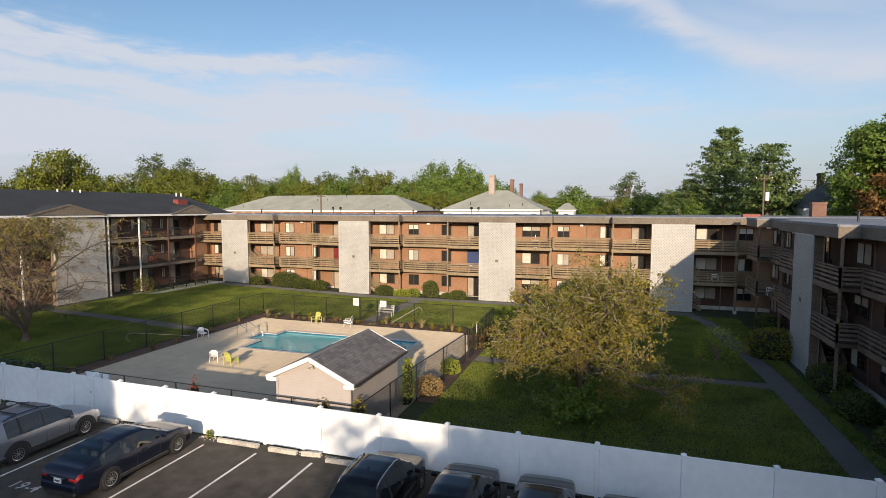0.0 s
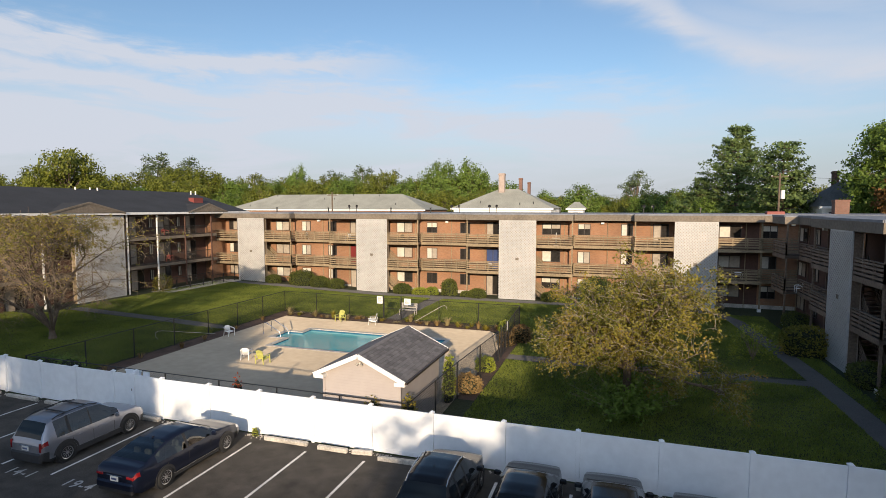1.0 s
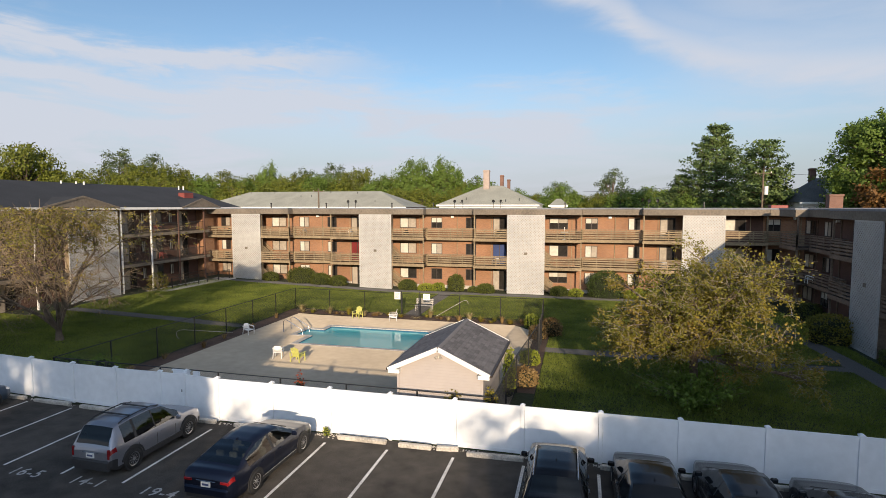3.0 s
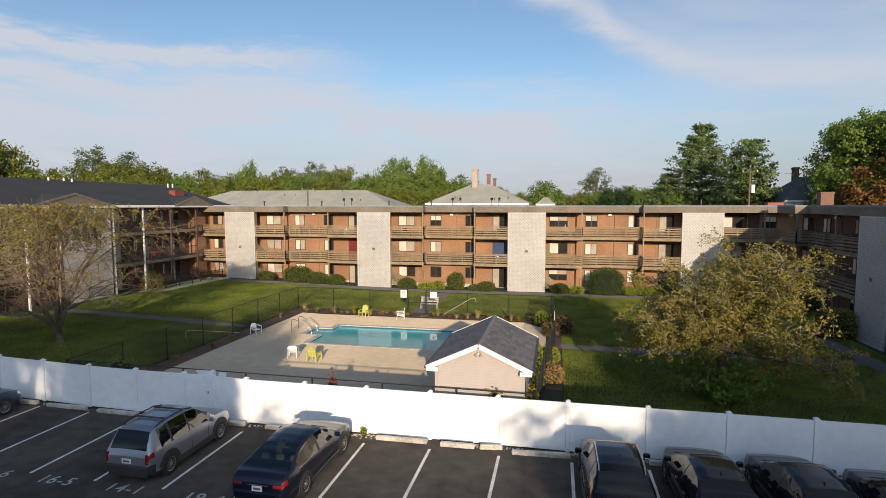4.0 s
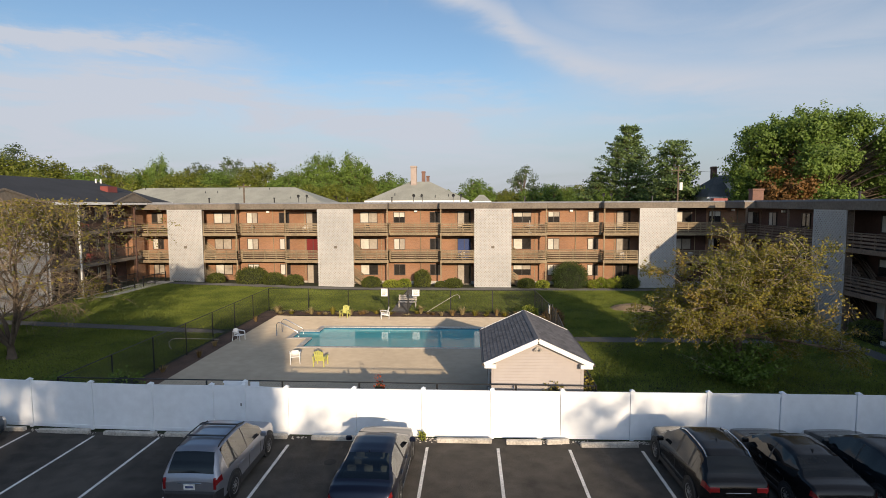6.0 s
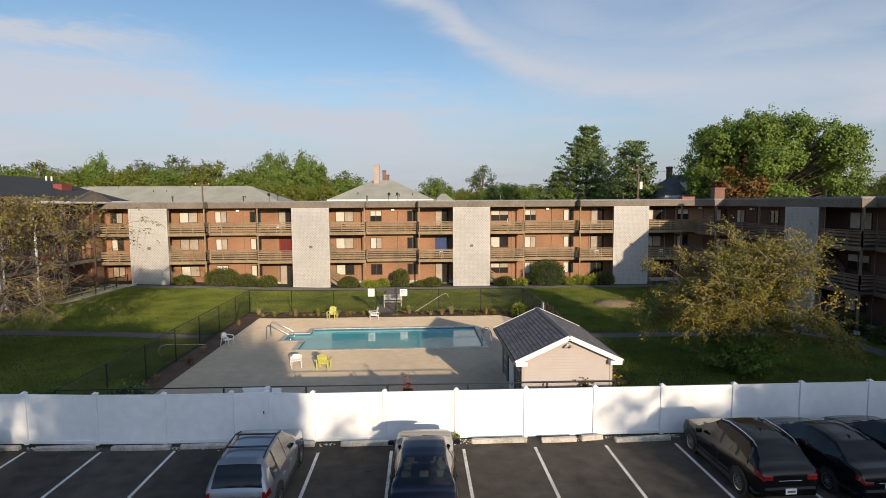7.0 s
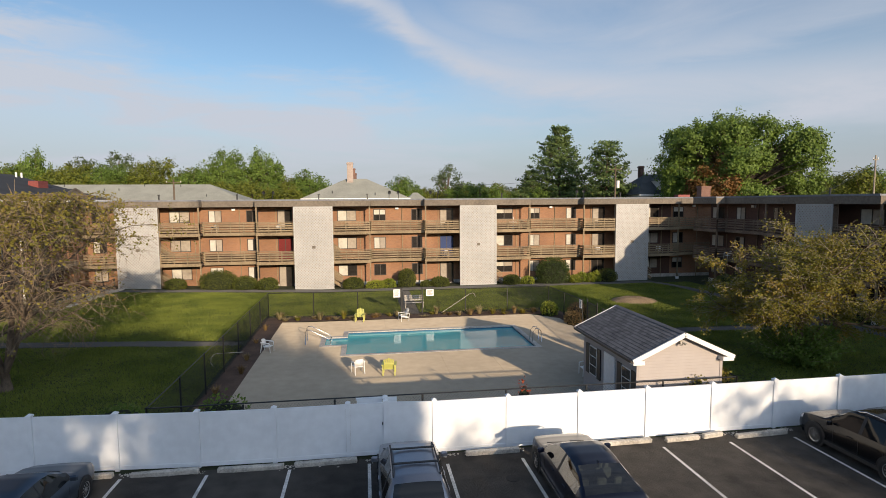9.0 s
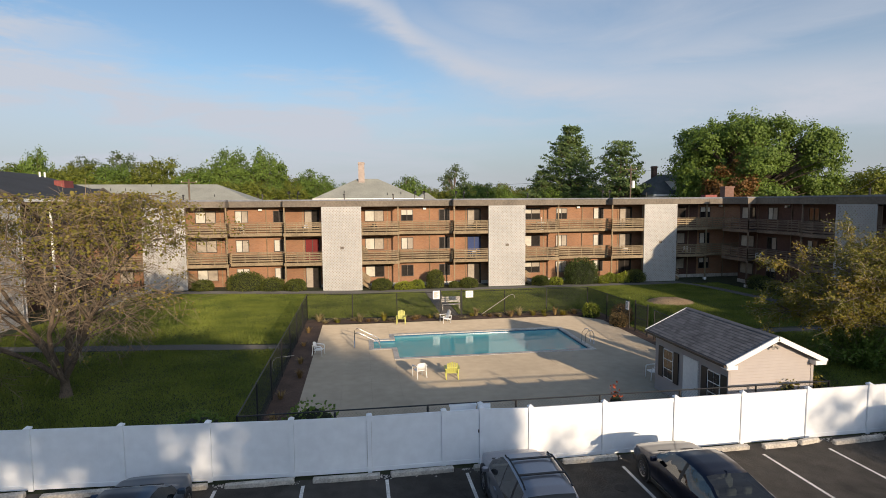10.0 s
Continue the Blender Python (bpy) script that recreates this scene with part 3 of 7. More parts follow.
# ---- white vinyl fence ----
def vinyl_fence():
    posts = [-52.5, -50.06, -47.62, -45.18, -42.74, -40.3, -37.7, -35.2, -32.8, -30.45, -28.1, -25.8, -23.5, -22.3, -20.7, -18.2, -15.68, -13.2, -10.7, -8.25, -5.6, -3.08, -0.5, 2.07, 4.59, 7.1, 9.6]
    fence = thing("vinyl_fence", pose(0, 17.65, 0), "tall white vinyl privacy fence with capped posts", "fence")
    post_me = Geo().box(-0.064, 0.064, -0.064, 0.064, 0.0, 1.78).mesh("fence_post", M["white_vinyl"])
    cap_me = Geo().add([(-0.085, -0.085, 0), (0.085, -0.085, 0), (0.085, 0.085, 0), (-0.085, 0.085, 0), (-0.085, -0.085, 0.04), (0.085, -0.085, 0.04), (0.085, 0.085, 0.04), (-0.085, 0.085, 0.04), (0, 0, 0.1)],
                       [(3, 2, 1, 0), (0, 1, 5, 4), (1, 2, 6, 5), (2, 3, 7, 6), (3, 0, 4, 7), (4, 5, 8), (5, 6, 8), (6, 7, 8), (7, 4, 8)]).mesh("post_cap", M["white_vinyl"])
    for i, x in enumerate(posts):
        dz = rise(x) + (0.06 if x < -22 else 0.0)
        p = part("post", post_me, None, fence, at=pose(x, 0, dz))
        part("post_cap", cap_me, None, p, at=pose(0, 0, 1.78))
        if i + 1 < len(posts):
            nx = posts[i + 1]
            gate = x == -23.5
            dz2 = rise(nx) + (0.06 if nx < -22 else 0.0)
            pn = part("gate" if gate else "infill_panel", Geo().beam((x + 0.065, 0, 1.70 + dz), (nx - 0.065, 0, 1.70 + dz2), 0.05, 0.13), M["white_vinyl"], fence, "white vinyl gate leaf" if gate else "")
            lo, hi = 0.06, 1.66
            wdt = nx - x - 0.14
            # tongue-and-groove boards with shallow grooves between rails
            n = max(4, round(wdt / 0.29))
            for k in range(n):
                a, b = x + 0.07 + wdt * k / n, x + 0.07 + wdt * (k + 1) / n
                za, zb = dz + (dz2 - dz) * k / n, dz + (dz2 - dz) * (k + 1) / n
                e = 0.0002
                g = Geo().add([(a + e, -0.012, lo + za), (b - e, -0.012, lo + zb), (b - e, -0.012, hi + zb), (a + e, -0.012, hi + za), (a, 0.012, lo + za), (b, 0.012, lo + zb), (b, 0.012, hi + zb), (a, 0.012, hi + za)],
                      [(0, 1, 2, 3), (7, 6, 5, 4), (4, 5, 1, 0), (3, 2, 6, 7), (0, 3, 7, 4), (1, 5, 6, 2)])
                part("board", g, M["white_vinyl"], pn)
            for z in (0.09,):
                part("rail", Geo().beam((x + 0.065, 0, z + dz), (nx - 0.065, 0, z + dz2), 0.05, 0.13), M["white_vinyl"], pn)
            if gate:
                part("latch", Geo().box(nx - 0.11, nx - 0.08, -0.06, -0.026, 1.02 + dz2, 1.12 + dz2), M["black_metal"], pn, "black gate latch")
                gp = part("gate_post", Geo().box(nx - 0.075, nx + 0.075, 0.07, 0.22, 0.0, 1.86 + dz2), M["white_vinyl"], fence, "tall white gate post")
                part("post_cap", cap_me, None, gp, at=pose(nx, 0.145, 1.86 + dz2))
                part("return_panel", Geo().box(nx - 0.92, nx - 0.09, 0.42, 0.48, 0.12 + dz2, 1.74 + dz2).box(nx - 0.95, nx - 0.06, 0.39, 0.51, 1.73 + dz2, 1.79 + dz2).box(nx + 0.08, nx + 0.40, 0.42, 0.48, 0.12 + dz2, 1.76 + dz2), M["white_vinyl"], fence, "short white return panel behind the gate")
    return fence


vinyl_fence()

# ---- crumbled concrete and grit along the fence foot ----
def grit():
    rnd, g = random.Random(77), Geo()
    for _ in range(1500):
        x, y, r = rnd.uniform(-34, 8), 17.52 - abs(rnd.gauss(0, 0.13)), rnd.uniform(0.012, 0.05)
        if noise.noise(Vector((x * 0.5, 0, 4))) < -0.12:
            continue
        z, q = rise(x) + 0.006, [rnd.uniform(0.6, 1.3) for _ in range(6)]
        g.add([(x + r * q[0], y, z), (x, y + r * q[1], z), (x - r * q[2], y, z), (x, y - r * q[3], z), (x + r * 0.2 * q[4], y, z + r * q[5] * 0.9)], [(0, 1, 4), (1, 2, 4), (2, 3, 4), (3, 0, 4)])
    solid("loose_grit", g, M["kerb"], "pale crumbled concrete grit along the fence foot", "grit", kind="stuff")


grit()

# ---- black chain-link pool fence ----
def chain_fence(name, pts, h, label, step=3.0, wire=0.11, gauge=0.005):
    f = thing(name, pose(0, 0, 0), label, "fence", "pool fences")
    post_me = Geo().tube([(0, 0, 0), (0, 0, h)], 0.035, 6).mesh("post", M["black_metal"])
    for (ax, ay), (bx, by) in zip(pts, pts[1:]):
        d = Vector((bx - ax, by - ay, 0))
        n = max(1, round(d.length / step))
        for k in range(n + (1 if (bx, by) == pts[-1] else 0)):
            px = Vector((ax, ay, 0)) + d * k / n
            part("post", post_me, None, f, at=pose(px.x, px.y, rise(px.x)))
        part("top_rail", Geo().tube([(ax, ay, h - 0.03 + rise(ax)), (bx, by, h - 0.03 + rise(bx))], 0.024, 6), M["black_metal"], f)
        g = Geo()
        length, e = d.length, d.normalized()
        m = int(length / wire)
        for k in range(-int(h / wire), m + 1):
            for s in (1, -1):
                u0, u1 = k * wire, k * wire + h
                z0, z1 = (0.04, h - 0.04) if s > 0 else (h - 0.04, 0.04)
                if u1 < 0 or u0 > length:
                    continue
                ta, tb = max(0.0, -u0 / h), min(1.0, (length - u0) / h)
                pa, pb = Vector((ax, ay, 0)) + e * (u0 + h * ta), Vector((ax, ay, 0)) + e * (u0 + h * tb)
                g.beam((pa.x, pa.y, z0 + (z1 - z0) * ta), (pb.x, pb.y, z0 + (z1 - z0) * tb), gauge)
        tagged(part("wire_mesh", g, M["black_metal"], f, "black chain-link wire mesh"), kind="stuff")
    return f


NX, NY = -29.75, 39.9
chain_fence("chain_link_fence", [(NX, 18.15), (NX, NY)], 1.83, "black chain-link fence along the pool deck")
chain_fence("chain_link_fence", [(NX, NY), (-20.3, NY)], 1.83, "black chain-link fence behind the pool deck")
chain_fence("chain_link_fence", [(-18.7, NY), (-9.0, NY), (-8.7, 34.0)], 1.83, "black chain-link fence round the pool corner")
chain_fence("chain_link_fence", [(-8.7, 31.0), (-9.2, 24.0), (-9.4, 18.15)], 1.83, "black chain-link fence beside the pool house")
chain_fence("chain_link_fence", [(NX, 18.15), (-9.4, 18.15)], 1.83, "black chain-link fence along the white fence", gauge=0.0024)

# ---- pool house ----
def pool_house():
    xa, xb, ya, yb, ez, rz = -13.15, -9.85, 18.45, 23.2, 2.64, 3.40
    xm = (xa + xb) / 2
    h = thing("pool_house", pose(xm, ya, 0.03), "small beige sided pool house with a grey shingle gable roof", "shed")
    w, L = (xb - xa) / 2, yb - ya
    g = Geo()
    g.box(-w, w, 0, L, 0, ez)
    g.add([(-w, 0, ez), (w, 0, ez), (0, 0, rz), (-w, L, ez), (w, L, ez), (0, L, rz)], [(0, 1, 2), (5, 4, 3)])
    body = part("wall", g, M["beige_siding"], h)
    # lap siding on the gable end facing the car park and on the long side
    n = int(rz / 0.115)
    for k in range(n):
        z = k * 0.115 + 0.02
        half = w if z < ez else w * (rz - z) / (rz - ez)
        if half < 0.12:
            continue
        top = w if z + 0.115 < ez else max(0.02, w * (rz - z - 0.115) / (rz - ez))
        part("siding_board", Geo().add([(-half, -0.034, z), (half, -0.034, z), (top, -0.006, z + 0.099), (-top, -0.006, z + 0.099), (-half, 0.0, z), (half, 0.0, z)], [(0, 1, 2, 3), (4, 5, 1, 0)]), M["beige_siding"], body)
        if z < ez - 0.05:
            part("siding_board", Geo().add([(-w - 0.03, L, z), (-w - 0.03, 0, z), (-w - 0.012, 0, z + 0.099), (-w - 0.012, L, z + 0.099), (-w, L, z), (-w, 0, z)], [(0, 1, 2, 3), (4, 5, 1, 0)]), M["beige_siding"], body)
    # roof: two slopes with overhang, courses of shingles
    oh, og, th = 0.32, 0.28, 0.09
    sl = (rz - ez) / w
    for s in (-1, 1):
        edge = (s * (w + oh), ez - oh * sl)
        g = Geo().add([(edge[0], -og, edge[1]), (0, -og, rz), (0, L + og, rz), (edge[0], L + og, edge[1]), (edge[0], -og, edge[1] + th), (0, -og, rz + th), (0, L + og, rz + th), (edge[0], L + og, edge[1] + th)],
                      [(0, 1, 2, 3), (7, 6, 5, 4), (0, 4, 5, 1), (2, 6, 7, 3), (3, 7, 4, 0)])
        roof = part("roof_slope", g, M["shingle"], h, "grey asphalt shingles")
        courses = 14
        tabs = 20
        tab_len = (L + 2 * og) / tabs
        for c in range(courses):
            t0, t1 = c / courses, (c + 1.12) / courses
            t1 = min(t1, 1)
            x_a, z_a = edge[0] * (1 - t0), edge[1] + (rz - edge[1]) * t0 + th
            x_b, z_b = edge[0] * (1 - t1), edge[1] + (rz - edge[1]) * t1 + th
            for k in range(tabs):
                off = 0.5 * tab_len * (c % 2)
                ya_, yb_ = -og + k * tab_len + off + 0.008, -og + (k + 1) * tab_len + off - 0.008
                yb_ = min(yb_, L + og)
                part("shingle", Geo().add([(x_a, ya_, z_a + 0.022), (x_a, yb_, z_a + 0.022), (x_b, yb_, z_b + 0.006), (x_b, ya_, z_b + 0.006), (x_a, ya_, z_a), (x_a, yb_, z_a)],
                                          [(0, 1, 2, 3), (4, 5, 1, 0)] if s > 0 else [(3, 2, 1, 0), (0, 1, 5, 4)]), M["shingle"], roof)
        for yy in (-og - 0.025, L + og + 0.025):
            part("rake_board", Geo().beam((edge[0], yy, edge[1] + 0.03), (0, yy, rz + 0.03), 0.05, 0.17), M["white_paint"], h, "white rake board")
        part("gutter", Geo().beam((edge[0] + s * 0.05, -og, edge[1] + 0.03), (edge[0] + s * 0.05, L + og, edge[1] + 0.03), 0.08, 0.09), M["dark_frame"], h, "dark gutter")
        part("eave_return", Geo().chamfer(min(s * (w - 0.12), s * (w + oh)), max(s * (w - 0.12), s * (w + oh)), -og - 0.03, 0.02, edge[1] - 0.1, edge[1] + 0.05, 0.01), M["white_paint"], h, "white boxed eave return")
        part("corner_board", Geo().box(s * w - 0.05, s * w + 0.05, -0.04, 0.04, 0, ez - 0.05), M["beige_siding"], h)
    g = Geo()
    q0, q1 = -og, L + og
    g.add([(-0.12, q0, rz + th - 0.12 * sl + 0.03), (0, q0, rz + th + 0.035), (0.12, q0, rz + th - 0.12 * sl + 0.03), (-0.12, q1, rz + th - 0.12 * sl + 0.03), (0, q1, rz + th + 0.035), (0.12, q1, rz + th - 0.12 * sl + 0.03)], [(0, 1, 4, 3), (1, 2, 5, 4), (0, 2, 1), (3, 4, 5)])
    part("ridge_cap", g, M["shingle"], h)
    # long side facing the pool: door, windows with dark shutters
    X = -w - 0.035
    d = part("door", Geo().box(X - 0.03, X + 0.02, 1.68, 2.62, 0.02, 2.1), M["white_paint"], h, "white panelled door")
    part("door_handle", Geo().tube([(X - 0.08, 1.78, 1.0), (X - 0.03, 1.78, 1.0)], 0.03, 8), M["chrome"], d)
    for yy in (0.74, 3.7):
        wn_ = part("window", Geo().box(X - 0.02, X + 0.02, yy - 0.36, yy + 0.36, 0.75, 2.0), M["white_paint"], h, "white framed sash window")
        for k in range(2):
            for j in range(3):
                part("pane", Geo().box(X - 0.03, X - 0.021, yy - 0.31 + k * 0.32, yy - 0.01 + k * 0.32, 0.80 + j * 0.4, 1.16 + j * 0.4), M["glass"], wn_)
        for s in (-1, 1):
            part("shutter", Geo().box(X - 0.03, X + 0.02, yy + s * 0.56 - 0.17, yy + s * 0.56 + 0.17, 0.72, 2.03), M["black_metal"], h, "black window shutter")
    # twin flood light under the gable
    fl = part("flood_light", Geo().box(-0.05, 0.05, -0.1, -0.03, rz - 0.35, rz - 0.25), M["kerb"], h, "twin flood light")
    for s in (-1, 1):
        part("lamp_head", Geo().tube([(s * 0.05, -0.1, rz - 0.3), (s * 0.11, -0.2, rz - 0.36)], [0.03, 0.055], 8), M["kerb"], fl)
    return h


pool_house()

# ---- apartment blocks with open balconies ----
FL = (0.0, 2.72, 5.50)
ROOF_LO, ROOF_HI = 7.95, 8.62
WALL_Y = 1.85
REC = 0.95


def railing(parent, x0, x1, y, z, ends=()):
    """Horizontal plank railing along a balcony front; ends are the sides that turn back to a depth."""
    runs = [((x0, y), (x1, y))] + [((e, y), (e, y + d)) for e, d in ends]
    for (ax, ay), (bx, by) in runs:
        L = math.hypot(bx - ax, by - ay)
        n = max(1, round(L / 1.25))
        for k in range(n + 1):
            px, py = ax + (bx - ax) * k / n, ay + (by - ay) * k / n
            part("rail_post", Geo().box(px - 0.045, px + 0.045, py - 0.0, py + 0.09, z - 0.1, z + 1.0), M["wood"], parent)
        for hz, hh in ((0.20, 0.13), (0.43, 0.13), (0.66, 0.13), (0.86, 0.10)):
            part("rail_board", Geo().beam((ax, ay - 0.03 if ay == by else ay, z + hz), (bx, by - 0.03 if ay == by else by, z + hz), 0.04, hh), M["wood"], parent)
        part("cap_board", Geo().beam((ax, ay + 0.02, z + 1.0), (bx, by + 0.02, z + 1.0), 0.16, 0.05), M["wood"], parent)


def balcony(parent, x0, x1, yf, z, ends=()):
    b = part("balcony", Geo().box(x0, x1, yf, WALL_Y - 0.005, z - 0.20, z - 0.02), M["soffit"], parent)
    part("edge_board", Geo().box(x0, x1, yf - 0.045, yf, z - 0.27, z + 0.03), M["wood"], b)
    railing(b, x0 + 0.05, x1 - 0.05, yf, z, ends)
    return b


def window_unit(parent, x0, x1, z0, z1, left="curtain", right="blind", y=WALL_Y, half=0.0):
    """Aluminium slider: a frame, two leaves and what hangs behind the glass."""
    fr = Geo()
    t = 0.055
    for a, b, c, d in ((x0, x1, z0, z0 + t), (x0, x1, z1 - t, z1), (x0, x0 + t, z0 + t, z1 - t), (x1 - t, x1, z0 + t, z1 - t), ((x0 + x1) / 2 - 0.03, (x0 + x1) / 2 + 0.03, z0 + t, z1 - t)):
        fr.box(a, b, y - 0.07, y + 0.01, c, d)
    w_ = part("window", fr, M["dark_frame"], parent)
    xm_ = (x0 + x1) / 2
    for a, b, mt in ((x0 + t, xm_ - 0.03, left), (xm_ + 0.03, x1 - t, right)):
        zs = z0 + t
        if half:
            zs = z0 + (z1 - z0) * half
            part("pane", Geo().box(a, b, y - 0.03, y - 0.006, z0 + t, zs), M["glass"], w_)
        part("pane", Geo().box(a, b, y - 0.034, y - 0.006, zs, z1 - t), M[mt], w_)
    return w_


def lattice_panel(parent, x0, x1, z1, z0=0.0, y=-0.12, pitch=0.185, slat=0.113):
    p = part("lattice_panel", Geo().box(x0 + 0.05, x1 - 0.05, y + 0.5, y + 0.55, z0, z1), M["backing"], parent, "brown backing behind the white lattice")
    fr = Geo()
    for a, b, c, d in ((x0, x0 + 0.09, z0, z1), (x1 - 0.09, x1, z0, z1), (x0 + 0.09, x1 - 0.09, z1 - 0.1, z1), (x0 + 0.09, x1 - 0.09, z0, z0 + 0.1)):
        fr.box(a, b, y - 0.03, y + 0.06, c, d)
    part("frame", fr, M["lattice"], p, "white painted frame")
    for a in (x0 + 0.06, x1 - 0.11):
        part("side_board", Geo().box(a, a + 0.05, y + 0.07, y + 0.5, z0, z1 - 0.1), M["wood"], p, "brown side board")
    part("number_plaque", Geo().box((x0 + x1) / 2 - 0.16, (x0 + x1) / 2 + 0.16, y - 0.05, y - 0.031, z0 + 3.95, z0 + 4.2), M["fascia"], p, "small plaque with a plain bar")
    g = Geo()
    W, H = x1 - x0, z1 - z0
    for s, yy in ((1, y), (-1, y + 0.02)):
        k = -H
        while k < W:
            a, b = max(0.0, k), min(W, k + H)
            if b > a + 0.02:
                za, zb = (a - k, b - k) if s > 0 else (H - (a - k), H - (b - k))
                g.beam((x0 + a, yy, z0 + za), (x0 + b, yy, z0 + zb), 0.018, slat)
            k += pitch * math.sqrt(2)
    tagged(part("lattice", g, M["lattice"], p, "white diagonal lattice slats"), kind="stuff")
    return p


def stair_flight(parent, x0, x1, za, zb, y0=0.55, y1=1.5):
    n = 12
    st = part("stair", Geo().beam((x0, y0, za), (x1, y0, zb), 0.05, 0.28), M["wood"], parent, "weathered wooden stair")
    part("stringer", Geo().beam((x0, y1, za), (x1, y1, zb), 0.05, 0.28), M["wood"], st)
    tread = Geo().box(-0.14, 0.14, y0, y1, -0.03, 0.02).mesh("tread", M["wood"])
    for k in range(n):
        t = (k + 0.5) / n
        part("tread", tread, None, st, at=pose(x0 + (x1 - x0) * t, 0, za + (zb - za) * t))
    for yy in (y0, y1):
        for hz in (0.45, 0.7, 0.95):
            part("stair_rail", Geo().beam((x0, yy, za + hz), (x1, yy, zb + hz), 0.04, 0.1), M["wood"], st)


def eave(parent, x0, x1, yf):
    f = part("fascia", Geo().box(x0, x1, yf - 0.06, yf, ROOF_LO, ROOF_HI - 0.12), M["fascia"], parent)
    part("drip_edge", Geo().box(x0, x1, yf - 0.1, yf - 0.02, ROOF_HI - 0.12, ROOF_HI + 0.02), M["flatroof"], f)
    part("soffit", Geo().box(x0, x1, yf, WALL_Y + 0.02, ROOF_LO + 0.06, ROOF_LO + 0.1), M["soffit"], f)


